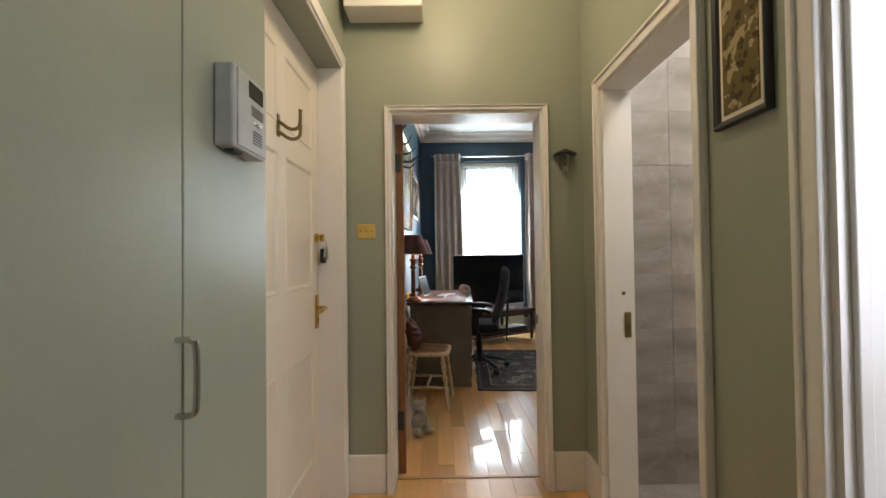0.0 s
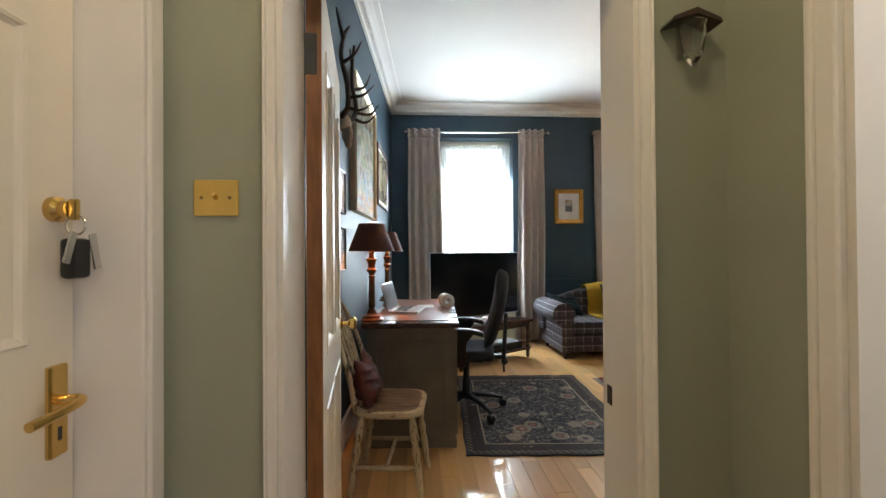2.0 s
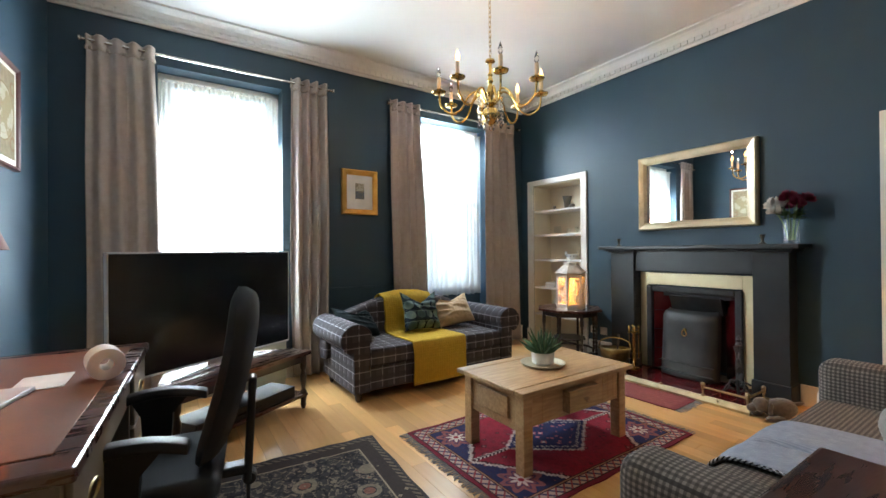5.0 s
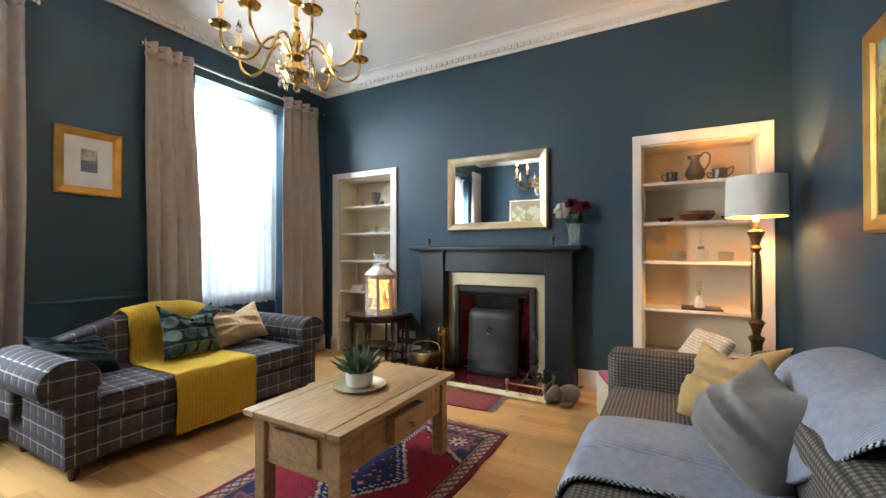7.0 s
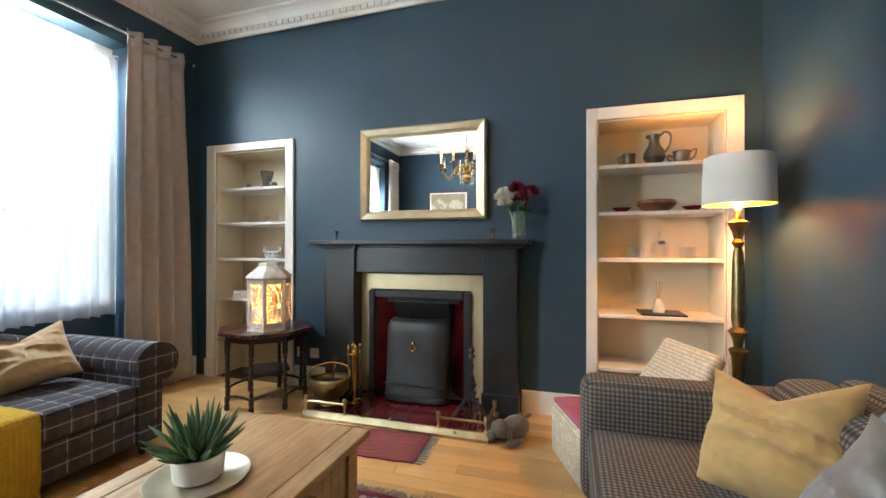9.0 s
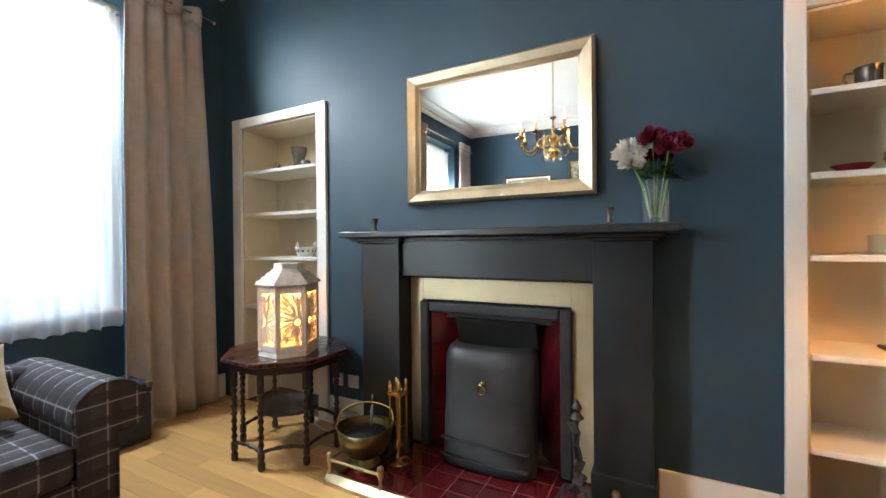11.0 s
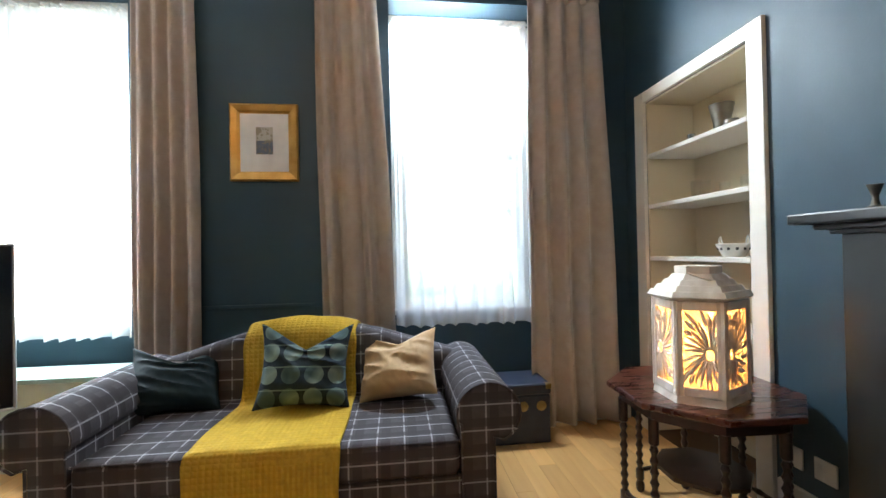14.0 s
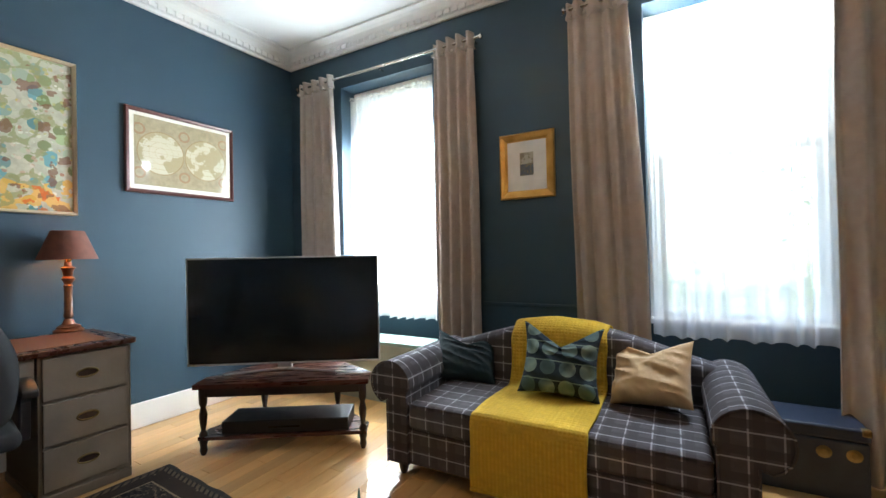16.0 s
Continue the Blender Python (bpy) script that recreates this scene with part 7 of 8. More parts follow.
for k in range(6):
    for sx in (-1, 1):
        part("spindle", lathe([(0.006, 0.24), (0.009, 0.40), (0.006, 0.51), (0.009, 0.62), (0.006, 0.78)], 8, at=(sx * 0.235, -0.165 + 0.066 * k, 0)), DARKWOOD, st)
    part("spindle", lathe([(0.006, 0.24), (0.009, 0.40), (0.006, 0.51), (0.009, 0.62), (0.006, 0.78)], 8, at=(-0.165 + 0.066 * k, 0.235, 0)), DARKWOOD, st)

# ---- wicker chair ----
WICKER = Pat("woven_seagrass", (0.70, 0.62, 0.48))
_w = WICKER.lines(WICKER.z, 0.022, 0.006)
WICKER.paint(_w, (0.36, 0.27, 0.16), 0.7)
WICKER.paint(WICKER.op("GREATER_THAN", WICKER.noise(45, 2), 0.56), (0.45, 0.34, 0.22), 0.6)
WICKER = WICKER.m
PINKC = material("pink_cotton", (0.40, 0.11, 0.15), 0.85, 0, (0.33, 0.08, 0.12), 12, 0.2, 300)
wk = thing("wicker_chair", (4.41, 3.22, 0), "low woven seagrass chair with a pink seat pad", "chair", rz=-159.6)
part("seat_box", box(0.0, 0.48, -0.45, 0.0, 0.0, 0.30, 0.03, 3), WICKER, wk, smooth=True)
part("reclined_back", box(0.0, 0.48, 0.0, 0.07, 0.0, 0.53, 0.03, 3), WICKER, wk, smooth=True, m=pose(0, -0.03, 0.26, -35, 0, 0))
part("back_panel", box(0.02, 0.46, 0.0, 0.12, 0.0, 0.29, 0.02), WICKER, wk)
pad = tagged(part("seat_pad", box(0.02, 0.46, -0.44, -0.03, 0.301, 0.335, 0.014, 3), PINKC, smooth=True), "thin pink seat pad on the wicker chair", "seat pad")
pad.matrix_basis = pose(4.41, 3.22, 0, 0, 0, -159.6)

# ---- plant on the coffee table ----
TRAYMETAL = material("pale_brushed_brass", (0.62, 0.56, 0.42), 0.38, 0.6, (0.54, 0.48, 0.35), 10, 0.1, 120)
tray = tagged(part("round_tray", lathe([(0.0, 0.0), (0.135, 0.0), (0.15, 0.012), (0.152, 0.016), (0.147, 0.016), (0.132, 0.006), (0.0, 0.006)], 36, close=False), TRAYMETAL, smooth=True), "round pale brass tray on the coffee table", "tray")
tray.location = (2.66, 4.66, 0.491)
pl_ = thing("potted_succulent", (2.66, 4.66, 0.498), "spiky green succulent in a white ceramic pot", "plant")
part("pot", lathe([(0.0, 0), (0.06, 0), (0.072, 0.01), (0.078, 0.08), (0.074, 0.082), (0.068, 0.06), (0.0, 0.06)], 26, close=False), PORCELAIN, pl_, smooth=True)
part("soil", lathe([(0.069, 0.055), (0.069, 0.066), (0.0, 0.07)], 18), GROUT, pl_)
SUCC = material("succulent_green", (0.10, 0.19, 0.09), 0.5, 0, (0.06, 0.12, 0.05), 30)
rr = random.Random(12)
for k in range(44):
    th, el = k * 2.4, radians(84 - 62 * (k / 44) ** 0.8 + rr.uniform(-9, 9))
    L = rr.uniform(0.11, 0.18)
    d = Vector((math.cos(th) * math.cos(el), math.sin(th) * math.cos(el), math.sin(el)))
    base = Vector((math.cos(th) * 0.018, math.sin(th) * 0.018, 0.066))
    part("leaf", tube([base, base + d * L * 0.4, base + d * L * 0.75 + Vector((0, 0, 0.006)), base + d * L + Vector((0, 0, 0.012))], [0.008, 0.011, 0.007, 0.0012], 6), SUCC, pl_, smooth=True)
# ---- pictures ----
MOUNT = material("cream_mount", (0.74, 0.70, 0.62), 0.8, scale=8)
PALEMOUNT = material("pale_grey_mount", (0.70, 0.69, 0.68), 0.8, scale=8)
ETCH = Pat("grey_etching", (0.13, 0.15, 0.18))
ETCH.paint(ETCH.op("GREATER_THAN", ETCH.z, 0.012), (0.42, 0.40, 0.34))
ETCH.paint(ETCH.op("GREATER_THAN", ETCH.noise(40, 4), 0.54), (0.22, 0.19, 0.13), 0.8)
framed("framed_print", 0.425, 0.50, 0.062, 0.03, GILT, "small etching in a wide gilt frame between the windows", "picture", pose(2.31, YW - 0.001, 1.932), ETCH.m, 0.098, PALEMOUNT)
ABS = Pat("abstract_painting", (0.46, 0.44, 0.34), 0.5)
_d, _c = ABS.cells(13, "EUCLIDEAN")
_sep = ABS.nt.nodes.new("ShaderNodeSeparateColor")
ABS.nt.links.new(_c, _sep.inputs[0])
ABS.paint(ABS.op("LESS_THAN", _d, 0.52), ABS.ramp(_sep.outputs[0], [(0.0, (0.08, 0.21, 0.23)), (0.25, (0.36, 0.40, 0.28)), (0.45, (0.48, 0.45, 0.34)), (0.6, (0.16, 0.20, 0.08)), (0.75, (0.34, 0.42, 0.22)), (0.9, (0.14, 0.30, 0.33))]))
_d2, _c2 = ABS.cells(24, "EUCLIDEAN")
ABS.paint(ABS.op("LESS_THAN", _d2, 0.30), ABS.ramp(_sep.outputs[1], [(0.0, (0.30, 0.10, 0.05)), (0.4, (0.66, 0.62, 0.5)), (0.7, (0.25, 0.36, 0.20)), (1.0, (0.5, 0.34, 0.06))]), 0.8)
_low = ABS.op("MULTIPLY", ABS.op("LESS_THAN", ABS.op("ADD", ABS.z, ABS.op("MULTIPLY", ABS.noise(6, 2), 0.3)), -0.17), ABS.op("GREATER_THAN", ABS.noise(11, 2), 0.46))
ABS.paint(_low, (0.62, 0.34, 0.05), 0.8)
_n1, _n2 = ABS.noise(6, 5), ABS.noise(9, 4)
ABS.paint(ABS.band(_n1, 0.535, 0.60), (0.22, 0.24, 0.10), 0.7)
ABS.paint(ABS.op("GREATER_THAN", _n2, 0.60), (0.17, 0.065, 0.035), 0.75)
ABS.paint(ABS.op("MULTIPLY", ABS.op("LESS_THAN", ABS.z, -0.34), ABS.op("GREATER_THAN", ABS.noise(14, 3), 0.56)), (0.55, 0.12, 0.02), 0.85)
framed("abstract_painting", 1.03, 1.04, 0.022, 0.05, SILVERGILT, "large dappled abstract canvas in a thin pale frame", "painting", WW @ pose(0.001, 4.73 - 7.05, 2.11, 0, 0, 90), ABS.m, lip=0.1)
MAP = Pat("old_world_map", (0.36, 0.30, 0.19))
for cx in (-0.175, 0.175):
    dx = MAP.op("SUBTRACT", MAP.x, cx)
    r2 = MAP.op("SQRT", MAP.op("ADD", MAP.op("MULTIPLY", dx, dx), MAP.op("MULTIPLY", MAP.z, MAP.z)))
    inside = MAP.op("LESS_THAN", r2, 0.172)
    MAP.paint(inside, (0.50, 0.45, 0.33))
    MAP.paint(MAP.op("MULTIPLY", inside, MAP.op("GREATER_THAN", MAP.noise(7, 6), 0.52)), (0.33, 0.27, 0.15), 0.85)
    MAP.paint(MAP.band(r2, 0.165, 0.173), (0.30, 0.22, 0.12))
    MAP.paint(MAP.op("MULTIPLY", inside, MAP.lines(r2, 0.043, 0.0022)), (0.34, 0.26, 0.14), 0.6)
    MAP.paint(MAP.op("MULTIPLY", inside, MAP.lines(MAP.z, 0.043, 0.0022)), (0.34, 0.26, 0.14), 0.6)
for cx, cz in ((0, 0.17), (-0.33, 0.17), (0.33, 0.17), (0, -0.17), (-0.33, -0.17), (0.33, -0.17)):
    dx, dz = MAP.op("SUBTRACT", MAP.x, cx), MAP.op("SUBTRACT", MAP.z, cz)
    r2 = MAP.op("SQRT", MAP.op("ADD", MAP.op("MULTIPLY", dx, dx), MAP.op("MULTIPLY", dz, dz)))
    MAP.paint(MAP.band(r2, 0.030, 0.045), (0.30, 0.18, 0.10), 0.8)
MAPFRAME = material("oxblood_frame_wood", (0.10, 0.025, 0.022), 0.35, 0, scale=8, coat=0.3)
framed("framed_map", 0.845, 0.655, 0.03, 0.028, MAPFRAME, "antique double-hemisphere world map in a mahogany frame", "map", WW @ pose(0.001, 5.955 - 7.05, 2.122, 0, 0, 90), MAP.m, 0.03, MOUNT)
LAND = Pat("autumn_landscape", (0.25, 0.20, 0.07))


def soft(p, value, middle, gain):
    """A soft mask that rises through the middle value."""
    return p.op("MAXIMUM", p.op("MINIMUM", p.op("ADD", p.op("MULTIPLY", p.op("SUBTRACT", value, middle), gain), 0.5), 1.0), 0.0)


_rough, _dab, _fine = LAND.noise(5, 8), LAND.noise(17, 6), LAND.noise(48, 4)
_h = LAND.op("ADD", LAND.op("ADD", LAND.op("DIVIDE", LAND.z, 0.88), 0.5), LAND.op("MULTIPLY", LAND.op("SUBTRACT", _rough, 0.5), 0.45))
LAND.paint(soft(LAND, _h, -9.0, 1.0), LAND.ramp(_h, [(0.0, (0.085, 0.075, 0.03)), (0.24, (0.19, 0.14, 0.045)), (0.42, (0.30, 0.23, 0.09)), (0.52, (0.24, 0.17, 0.05)), (0.70, (0.36, 0.25, 0.07)), (0.80, (0.26, 0.30, 0.24)), (1.0, (0.17, 0.31, 0.36))]))
_leafy = LAND.op("MULTIPLY", soft(LAND, LAND.op("ADD", LAND.z, LAND.op("MULTIPLY", _rough, 0.2)), 0.10, 9.0), soft(LAND, LAND.op("SUBTRACT", 0.30, LAND.z), 0.0, 9.0))
LAND.paint(LAND.op("MULTIPLY", _leafy, soft(LAND, _dab, 0.52, 9.0)), (0.44, 0.30, 0.07), 0.75)
LAND.paint(LAND.op("MULTIPLY", _leafy, soft(LAND, _dab, 0.42, -9.0)), (0.10, 0.09, 0.03), 0.7)
# cypress stems, the bank with its path, the river
for _cx, _cw in ((0.08, 0.030), (0.20, 0.022), (-0.22, 0.026)):
    _st = LAND.op("ADD", LAND.abs(LAND.x, _cx), LAND.op("MULTIPLY", _dab, 0.05))
    LAND.paint(LAND.op("MULTIPLY", soft(LAND, _st, _cw + 0.025, -60.0), LAND.band(LAND.z, 0.0, 0.33)), (0.06, 0.075, 0.035), 0.85)
_slope = LAND.op("SUBTRACT", LAND.op("ADD", LAND.z, LAND.op("MULTIPLY", _rough, 0.10)), LAND.op("MULTIPLY", LAND.x, 0.16))
_right = soft(LAND, LAND.op("ADD", LAND.x, LAND.op("MULTIPLY", _rough, 0.3)), -0.05, 6.0)
LAND.paint(LAND.op("MULTIPLY", _right, LAND.op("MULTIPLY", soft(LAND, _slope, 0.015, 40.0), soft(LAND, _slope, 0.075, -40.0))), (0.46, 0.40, 0.27), 0.85)
_water = LAND.op("MULTIPLY", _right, LAND.op("MULTIPLY", soft(LAND, _slope, -0.17, 25.0), soft(LAND, _slope, -0.02, -30.0)))
LAND.paint(_water, LAND.ramp(_dab, [(0.36, (0.12, 0.14, 0.09)), (0.5, (0.22, 0.27, 0.25)), (0.62, (0.34, 0.42, 0.44))]), 0.85)
LAND.paint(soft(LAND, _fine, 0.60, 10.0), (0.07, 0.06, 0.025), 0.45)
LAND.paint(soft(LAND, _fine, 0.39, -10.0), (0.46, 0.36, 0.14), 0.35)
framed("landscape_painting", 1.20, 0.88, 0.075, 0.05, GILT, "autumn river landscape painting in a gilt frame", "painting", pose(2.76, YS + 0.001, 1.765, 0, 0, 180), LAND.m)
GREYPRINT = Pat("grey_photo", (0.55, 0.58, 0.60))
GREYPRINT.paint(GREYPRINT.op("GREATER_THAN", GREYPRINT.op("ADD", GREYPRINT.x, GREYPRINT.z), 0.06), (0.70, 0.72, 0.72))
GREYPRINT.paint(GREYPRINT.lines(GREYPRINT.z, 0.09, 0.006), (0.20, 0.20, 0.20), 0.7)
for z in (1.68, 1.305):
    framed("photo_print", 0.265, 0.285, 0.010, 0.016, BLACK, "small print in a thin black frame", "picture", WW @ pose(0.001, 3.87 - 7.05, z, 0, 0, 90), GREYPRINT.m, group="pair of small prints", lip=0.2)

for _m in (GREYPRINT.m, ABS.m, MAP.m, ETCH.m):
    bsdf(_m).inputs["Coat Weight"].default_value = 0.9
    bsdf(_m).inputs["Coat Roughness"].default_value = 0.04

# antlers
HORN = material("dark_antler", (0.075, 0.045, 0.028), 0.55, 0, (0.04, 0.025, 0.016), 14, 0.4, 60)
BONE = material("old_bone", (0.52, 0.42, 0.28), 0.7, 0, (0.36, 0.26, 0.16), 12, 0.3, 60)
an = thing("stag_antlers", (-0.405, 3.76, 2.09), "mounted stag antlers with a bleached skull plate", "antlers")
part("skull", blob([((0.055, 0, 0.0), (0.05, 0.045, 0.055), 0), ((0.08, 0, -0.07), (0.035, 0.03, 0.065), 0), ((0.085, 0, -0.13), (0.022, 0.022, 0.03), 0)]), BONE, an, smooth=True)
for s in (-1, 1):
    main = curve_pts([(0.05, s * 0.035, 0.03), (0.10, s * 0.10, 0.06), (0.11, s * 0.17, 0.17), (0.08, s * 0.20, 0.32), (0.09, s * 0.16, 0.46), (0.11, s * 0.11, 0.54)])
    n = len(main)
    ant = part("beam", tube(main, [0.021 * (1 - 0.65 * i / n) for i in range(n)], 9), HORN, an, smooth=True)
    for p in (((0.10, s * 0.10, 0.06), (0.18, s * 0.12, 0.04), (0.25, s * 0.10, 0.09)), ((0.105, s * 0.13, 0.11), (0.20, s * 0.17, 0.11), (0.26, s * 0.16, 0.17)), ((0.085, s * 0.20, 0.28), (0.16, s * 0.23, 0.32), (0.20, s * 0.22, 0.40)), ((0.088, s * 0.17, 0.44), (0.07, s * 0.22, 0.52), (0.06, s * 0.24, 0.58))):
        q = curve_pts(p)
        part("tine", tube(q, [0.013 * (1 - 0.85 * i / len(q)) for i in range(len(q))], 8), HORN, ant, smooth=True)

# ---- hall things ----
PHONEG = material("grey_plastic", (0.46, 0.46, 0.44), 0.4, 0, scale=20)
ph = thing("entry_phone", (HL + 0.022, 0.845, 1.60), "grey wall-mounted entry phone with a small screen", "entry phone")
part("body", box(0, 0.044, -0.085, 0.080, -0.09, 0.095, 0.006), PHONEG, ph)
part("front_panel", box(0.042, 0.048, -0.070, 0.075, -0.085, 0.090, 0.003), PHONEG, ph)
part("screen", box(0.0465, 0.0495, -0.02, 0.055, 0.040, 0.080, 0.001, 1), TVBLACK, ph)
part("keypad", box(0.0465, 0.0495, -0.010, 0.055, 0.0, 0.026, 0.001, 1), PEWTER, ph, "dim grey key panel")
for k in range(5):
    part("speaker_slot", box(0.0470, 0.0490, 0.0, 0.048, -0.064 + 0.007 * k, -0.061 + 0.007 * k), IRON, ph)
for k in (-1, 0, 1):
    part("button", lathe([(0.005, 0), (0.005, 0.003), (0.004, 0.004)], 12), CHROME, ph, m=pose(0.0475, 0.024 + 0.016 * k, -0.016, 0, 90, 0))
part("base_socket", box(0.010, 0.034, -0.06, -0.02, -0.096, -0.088, 0.002, 1), PLASTICBLACK, ph)
SWITCHBRASS = material("lacquered_brass", (0.72, 0.50, 0.14), 0.4, 0.45, (0.64, 0.43, 0.11), 20)
sw = thing("light_switch", (-0.336, YH - 0.001, 1.402), "polished brass light switch plate", "light switch")
part("plate", box(-0.048, 0.048, -0.007, 0, -0.040, 0.040, 0.003), SWITCHBRASS, sw)
part("toggle", tube([(0, -0.006, 0), (0, -0.018, 0.006)], [0.006, 0.004], 10), BRASS, sw)
for s in (-1, 1):
    part("screw", lathe([(0.004, 0), (0.004, 0.0015)], 8), OLDBRASS, sw, m=pose(s * 0.03, -0.007, 0, 90, 0, 0))
mb = thing("meter_box", (-0.215, YH - 0.001, 2.66), "cream painted meter cabinet with a dark glass front", "meter box")
part("case", box(-0.20, 0.20, -0.16, 0, -0.12, 0.22, 0.006), WHITE, mb)
part("door", box(-0.18, 0.18, -0.172, -0.16, -0.08, 0.20, 0.004), material("dark_stained_glass", (0.03, 0.02, 0.015), 0.15, scale=5), mb)
od = thing("wall_ornament", (0.74, YH - 0.001, 1.78), "small carved wall bracket with a glass holder", "wall ornament")
part("canopy", prism([(-0.055, 0.028), (0, 0.05), (0.055, 0.028), (0.06, 0.018), (0.0, 0.036), (-0.06, 0.018)], -0.05, 0, axis="y"), DARKWOOD, od)
part("holder", lathe([(0.008, -0.075), (0.02, -0.05), (0.028, -0.01), (0.03, 0.02), (0.026, 0.02), (0.018, -0.045), (0.0, -0.06)], 16, close=False, at=(0, -0.032, 0)), GLASS, od, smooth=True)
part("plaque", box(-0.02, 0.02, -0.004, 0, -0.05, 0.03, 0.002, 1), PEWTER, od)
HALLPIC = Pat("dark_floral_print", (0.16, 0.12, 0.05))
HALLPIC.paint(HALLPIC.op("GREATER_THAN", HALLPIC.noise(18, 4), 0.55), (0.42, 0.34, 0.18), 0.8)
HALLPIC.paint(HALLPIC.op("LESS_THAN", HALLPIC.noise(30, 3), 0.42), (0.05, 0.035, 0.018), 0.8)
framed("hall_print", 0.19, 0.46, 0.02, 0.02, BLACK, "narrow floral print in a black frame", "picture", pose(HR - 0.001, 0.91, 1.83, 0, 0, -90), HALLPIC.m, 0.012, CREAM)

# hall light
hlamp = thing("unseen_ceiling_light", (0.13, 1.35, HZ), "round glass hall ceiling light, out of view", "ceiling light")
part("fitting", lathe([(0.03, -0.05), (0.09, -0.03), (0.10, 0.0)], 24), BRASS, hlamp, smooth=True)
part("globe", lathe([(0.01, -0.14), (0.07, -0.12), (0.09, -0.085), (0.07, -0.05)], 24), glowing("lit_globe", (1, 0.78, 0.5), 1.3), hlamp, smooth=True)
lamp("hall_light", "POINT", (0.13, 1.35, HZ - 0.28), 7.6, (1, 0.80, 0.55), 0.09)
# second globe and lamp, added out of view to brighten and cool the hall
hall_fill = thing("unseen_ceiling_light", (0.2, -0.9, HZ), "round glass hall ceiling light, out of view", "ceiling light")
part("globe", lathe([(0.01, -0.14), (0.07, -0.12), (0.09, -0.085), (0.07, 0.0)], 24), glowing("lit_globe_added", (0.95, 0.98, 1.0), 1.3), hall_fill, smooth=True)
lamp("hall_light", "POINT", (0.2, -0.9, HZ - 0.28), 0.8, (0.88, 0.97, 1.0), 0.09)

# ---- bathroom beyond the doorway ----
STONE = material("grey_marbled_tile", (0.40, 0.345, 0.30), 0.2, 0, (0.22, 0.188, 0.16), 3.0, 0.04, 40, coat=0.3, detail=9, stretch=(0.8, 1, 2.2))
_n = node(STONE, "ShaderNodeTexNoise", Scale=2.2, Detail=8.0, Distortion=1.4)
_r = STONE.node_tree.nodes.new("ShaderNodeValToRGB")
for e, (p, c) in zip(_r.color_ramp.elements, ((0.485, (0, 0, 0, 1)), (0.52, (1, 1, 1, 1)))):
    e.position, e.color = p, c
_r.color_ramp.elements.new(0.5).color = (1, 1, 1, 1)
_r.color_ramp.elements[2].color = (0, 0, 0, 1)
_oi = node(STONE, "ShaderNodeObjectInfo")
_ad = STONE.node_tree.nodes.new("ShaderNodeVectorMath")
_tc = STONE.node_tree.nodes.new("ShaderNodeTexCoord")
_ml = node(STONE, "ShaderNodeMath")
_ml.operation = "MULTIPLY"
_ml.inputs[1].default_value = 17.0
link(STONE, _oi.outputs["Random"], _ml.inputs[0])
link(STONE, _tc.outputs["Object"], _ad.inputs[0])
link(STONE, _ml.outputs[0], _ad.inputs[1])
link(STONE, _ad.outputs[0], _n.inputs["Vector"])
link(STONE, _n.outputs["Fac"], _r.inputs[0])
_mx = STONE.node_tree.nodes.new("ShaderNodeMix")
_mx.data_type = "RGBA"
_mx.inputs[7].default_value = (0.55, 0.52, 0.48, 1)
_m2 = node(STONE, "ShaderNodeMath")
_m2.operation = "MULTIPLY"
_m2.inputs[1].default_value = 0.17
link(STONE, _r.outputs[0], _m2.inputs[0])
link(STONE, _m2.outputs[0], _mx.inputs[0])
link(STONE, bsdf(STONE).inputs["Base Color"].links[0].from_socket, _mx.inputs[6])
link(STONE, _mx.outputs[2], bsdf(STONE).inputs["Base Color"])
TILEGROUT = material("pale_grout", (0.36, 0.34, 0.31), 0.9, scale=20)
bw = wall("wall_bath_end", TILEGROUT, [(HR + 0.13, 2.7, 2.14, 2.215, 0, 3.0)], "grey marbled tile wall of the shower")
tile_me = mesh_of(box(-0.2992, 0.2992, -0.003, 0, -0.1492, 0.1492, 0.0006, 1), "bath_tile", STONE)
for r in range(10):
    for c in range(3):
        o = new("tile", tile_me)
        o.parent = bw
        o.location = (1.04 + c * 0.6, 2.140, 0.15 + 0.3 * r - 0.05)
wall("wall_bath_side", PLASTER, [(2.6, 2.7, -0.3, 2.14, 0, 3.0), (HR + 0.13, 2.6, -0.4, -0.3, 0, 3.0), (HR + 0.13, 2.6, 0.78, 0.88, 0, 3.0)], "white walls of the bathroom and side room")
# unseen panel added mid-room, standing in for daylight on the side door lining
lamp("side_room_fill", "AREA", (1.5, -0.1, 1.5), 8, (0.84, 0.88, 1.0), 0.6, (1.15, 0.62, 1.4), 1.3)
tagged(part("bath_floor", box(HR + 0.005, 2.7, -0.4, 2.14, -0.12, 0.0), STONE), "grey tiled bathroom floor", "floor", kind="structure")
tagged(part("bath_ceiling", box(HR + 0.13, 2.7, -0.4, 2.215, 3.0, 3.1), PLASTER), "white bathroom ceiling", "ceiling", kind="structure")
scr = thing("shower_screen", (1.03, 1.98, 0), "clear glass shower screen with a chrome hinge", "shower screen")
pn = part("pane", box(0.0, 0.008, -0.0, 0.14, 0.12, 2.05, 0.001, 1), PANE, scr)
pn.visible_shadow = False
part("hinge", box(-0.012, 0.02, 0.04, 0.10, 1.50, 1.58, 0.004), CHROME, scr)
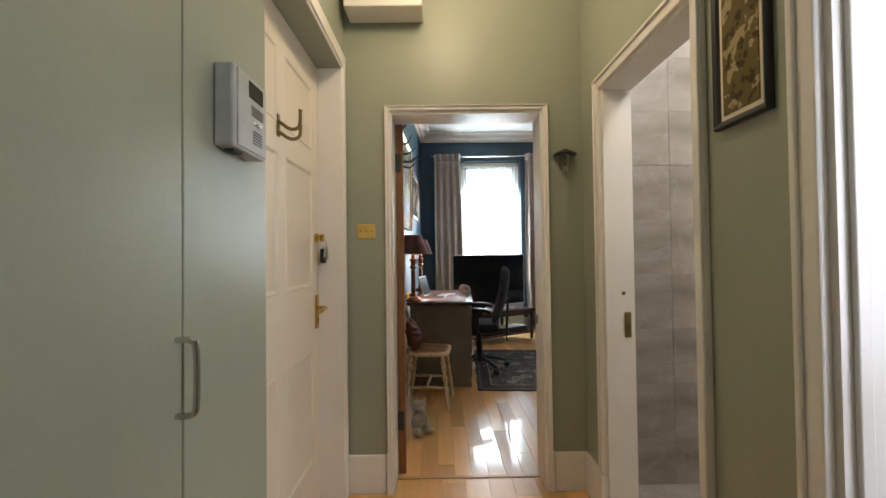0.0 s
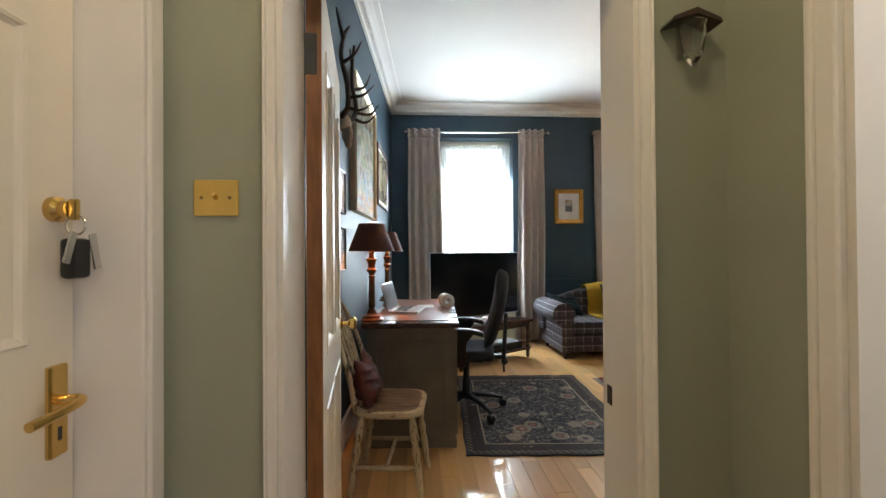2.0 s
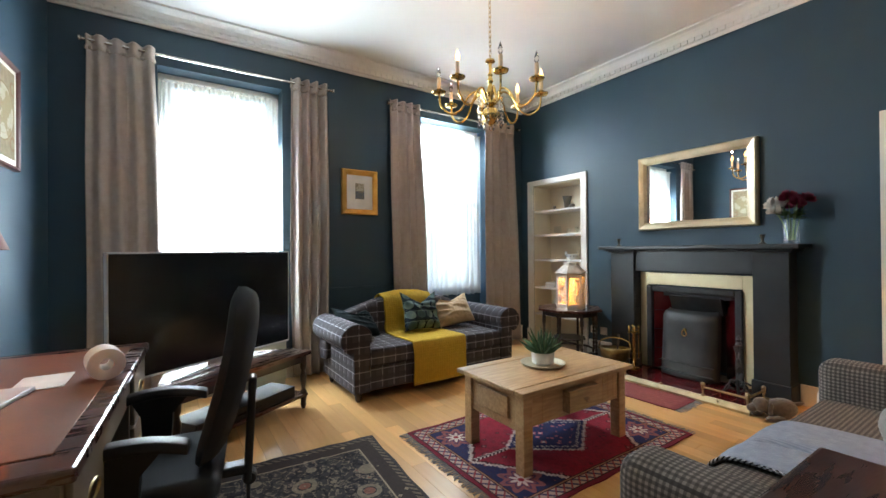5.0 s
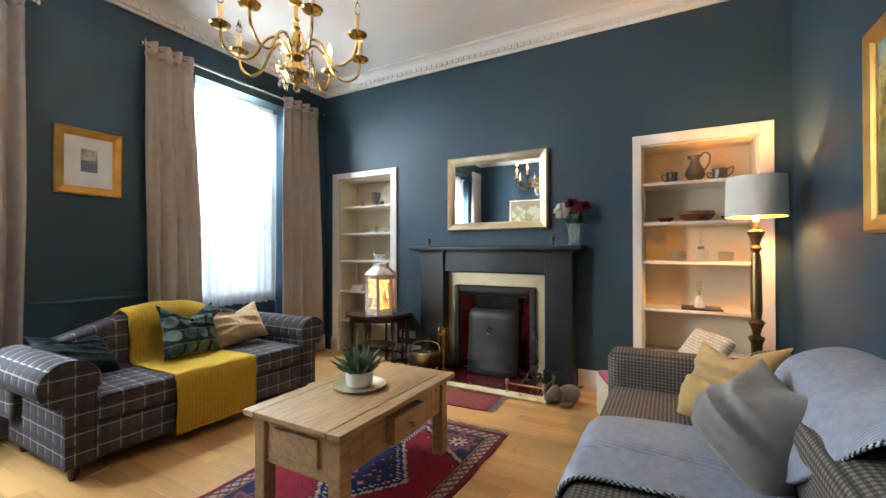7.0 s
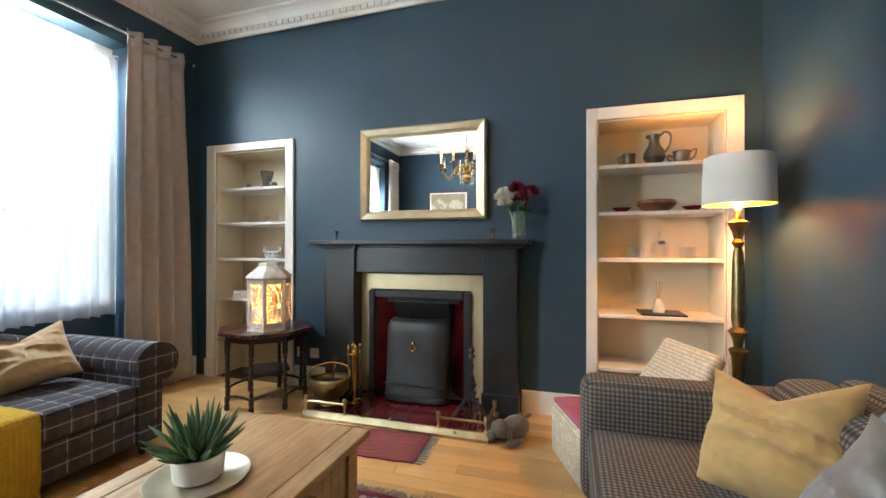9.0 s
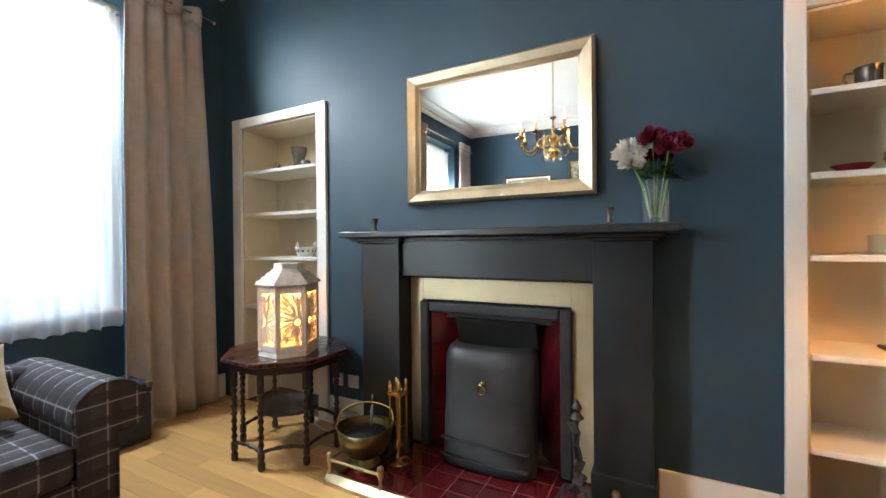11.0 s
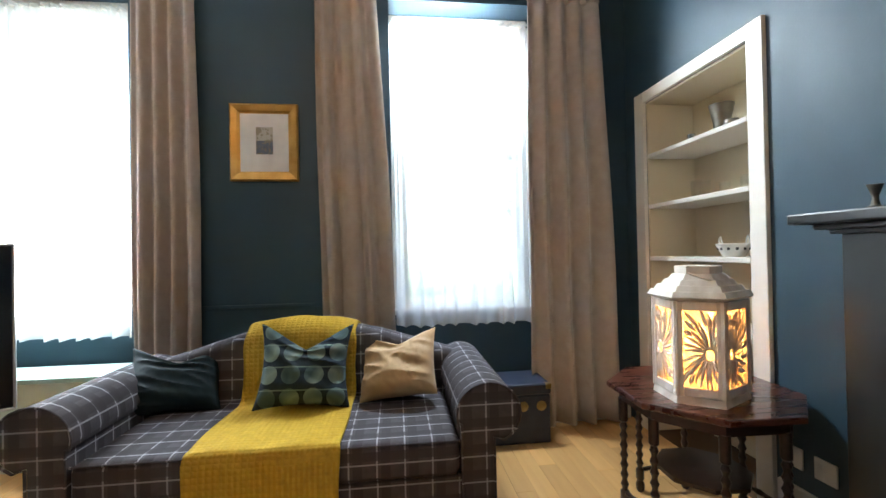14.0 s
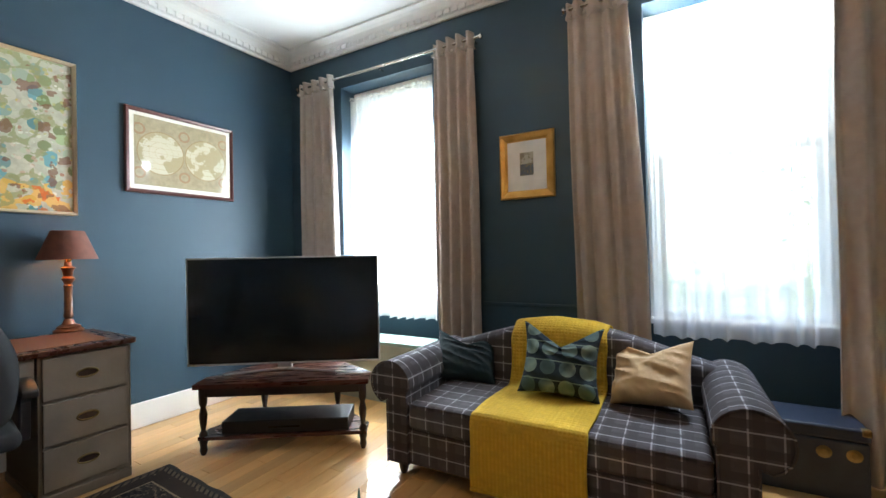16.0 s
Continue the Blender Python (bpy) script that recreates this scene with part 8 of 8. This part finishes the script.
for x, y in ((1.35, 1.55), (1.9, 1.55), (1.35, 0.9), (1.9, 0.9)):
    s = thing("downlight", (x, y, 3.0), "recessed chrome bathroom downlight", "downlight", "bathroom downlights")
    part("bezel", lathe([(0.045, -0.004), (0.048, 0.0), (0.03, 0.0), (0.03, -0.002)], 20, close=False), CHROME, s)
    part("lens", lathe([(0.028, -0.003), (0.029, 0.0)], 16), glowing("cool_lit_lens", (0.9, 0.95, 1.0), 10), s)
lamp("bath_light", "AREA", (1.6, 1.25, 2.96), 9.0, (1.0, 0.96, 0.91), 0.6, (1.6, 1.25, 0))

# ---- outside the windows ----
GRASS = material("mossy_gravel", (0.17, 0.17, 0.13), 0.9, 0, (0.12, 0.13, 0.09), 3, 0.4, 20)
tagged(part("ground", box(-300, 300, 7.55, 600, -1.6, -1.5), GRASS), "mossy gravel ground outside the windows", "ground", kind="structure")
BARK = material("tree_bark", (0.06, 0.045, 0.03), 0.9, 0, scale=6, bump=0.5, bump_scale=12)
FOL = material("tree_foliage", (0.11, 0.19, 0.055), 0.6, 0, (0.07, 0.12, 0.035), 2)


def tree(x, y, h, r, seed):
    rr = random.Random(seed)
    t = thing("tree", (x, y, -1.5), "leafy broadleaf tree outside the window", "tree", "garden trees")
    part("trunk", tube([(0, 0, 0), (0.1, 0, h * 0.3), (0, 0.1, h * 0.6), (0.1, 0, h * 0.9)], [0.28, 0.22, 0.14, 0.05], 10), BARK, t)
    bm = bmesh.new()
    tips = []
    for k in range(14):
        a, z = rr.uniform(0, 6.28), h * rr.uniform(0.3, 0.85)
        e = Vector((math.cos(a) * r * rr.uniform(0.4, 0.95), math.sin(a) * r * rr.uniform(0.4, 0.95), z + h * rr.uniform(0.05, 0.2)))
        tube([(0, 0, z), (e.x * 0.5, e.y * 0.5, z + 0.5 * (e.z - z) + 0.1), e], [0.08, 0.05, 0.015], 6, bm=bm)
        tips.append(e)
    part("limbs", bm, BARK, t)
    verts, faces = [], []
    for e in tips:
        for q in range(420):
            c = e + Vector((rr.gauss(0, r * 0.26), rr.gauss(0, r * 0.26), rr.gauss(0, h * 0.075)))
            u = Vector((rr.uniform(-1, 1), rr.uniform(-1, 1), rr.uniform(-1, 1))).normalized()
            w = u.orthogonal().normalized()
            L = rr.uniform(0.05, 0.09)
            i = len(verts)
            verts += [c - u * L, c + w * L * 0.45, c + u * L, c - w * L * 0.45]
            faces.append((i, i + 1, i + 2, i + 3))
    me = bpy.data.meshes.new("crown")
    me.from_pydata([tuple(v) for v in verts], [], faces)
    me.materials.append(FOL)
    o = new("crown", me)
    o.parent = t
    return t


tree(6.3, 14.0, 8.5, 2.6, 3)
tree(9.5, 17.0, 9.0, 3.0, 7)
HEDGE = material("hedge_leaves", (0.11, 0.17, 0.06), 0.7, 0, (0.06, 0.11, 0.035), 4, 0.5, 10)
rr = random.Random(3)
verts, faces = [], []
for q in range(6000):
    c = Vector((rr.uniform(-14, 20), 23 + rr.gauss(0, 0.35), -1.5 + abs(rr.gauss(0.9, 0.6))))
    u = Vector((rr.uniform(-1, 1), rr.uniform(-1, 1), rr.uniform(-1, 1))).normalized()
    w = u.orthogonal().normalized()
    i = len(verts)
    verts += [c - u * 0.2, c + w * 0.12, c + u * 0.2, c - w * 0.12]
    faces.append((i, i + 1, i + 2, i + 3))
me = bpy.data.meshes.new("hedge")
me.from_pydata([tuple(v) for v in verts], [], faces)
me.materials.append(HEDGE)
tagged(new("hedge", me), "leafy garden hedge", "hedge", kind="stuff")
# ---- floors: laminate strips ----
OAK = material("oak_laminate", (0.66, 0.39, 0.155), 0.31, 0, (0.58, 0.325, 0.12), 3, 0.05, 40, coat=0.35, stretch=(7, 0.5, 1))
_oi = node(OAK, "ShaderNodeObjectInfo")
_mr = node(OAK, "ShaderNodeMapRange", To_Min=0.80, To_Max=1.20)
link(OAK, _oi.outputs["Random"], _mr.inputs[0])
_hs = node(OAK, "ShaderNodeHueSaturation")
link(OAK, _mr.outputs[0], _hs.inputs["Value"])
_src = bsdf(OAK).inputs["Base Color"].links[0].from_socket
link(OAK, _src, _hs.inputs["Color"])
link(OAK, _hs.outputs[0], bsdf(OAK).inputs["Base Color"])
OAKDARK = material("floor_underlay", (0.10, 0.05, 0.02), 0.7, scale=4)
FLOOR = part("floor", box(-0.8, 5.3, -1.75, 7.6, -0.12, -0.012), OAKDARK)
tagged(FLOOR, "honey oak laminate strip floor", "floor", kind="structure")
PLANKS = {}


def plank_mesh(w, l):
    key = (round(w, 3), round(l, 3))
    if key not in PLANKS:
        PLANKS[key] = mesh_of(box(-w / 2, w / 2, 0, l, -0.012, 0, 0.0012, 1), "plank", OAK)
    return PLANKS[key]


def lay(x0, x1, y0, y1, w=0.098, l=0.62):
    """Strips along y, each a piece of its own, joints staggered."""
    n = int(round((x1 - x0) / w))
    w = (x1 - x0) / n
    for i in range(n):
        y = y0 - (i * 0.37 % 1) * l
        while y < y1:
            a, b = max(y, y0), min(y + l, y1)
            if b - a > 0.03:
                o = new("plank", plank_mesh(w - 0.0008, round(b - a, 2) - 0.0008))
                o.parent = FLOOR
                o.location = (x0 + (i + 0.5) * w, a, 0)
            y += l


lay(XW - 0.2, XF + 0.005, YS - 0.08, YW + 0.14, 0.1, 0.9)
lay(HL - 0.15, HR, -1.6, YS - 0.1, 0.13, 1.2)
tagged(part("threshold", box(DX0 + 0.012, DX1 - 0.012, YS - 0.10, YS - 0.075, 0.0, 0.006, 0.002, 1), PINE), "thin wooden threshold strip in the doorway", "threshold", kind="structure")
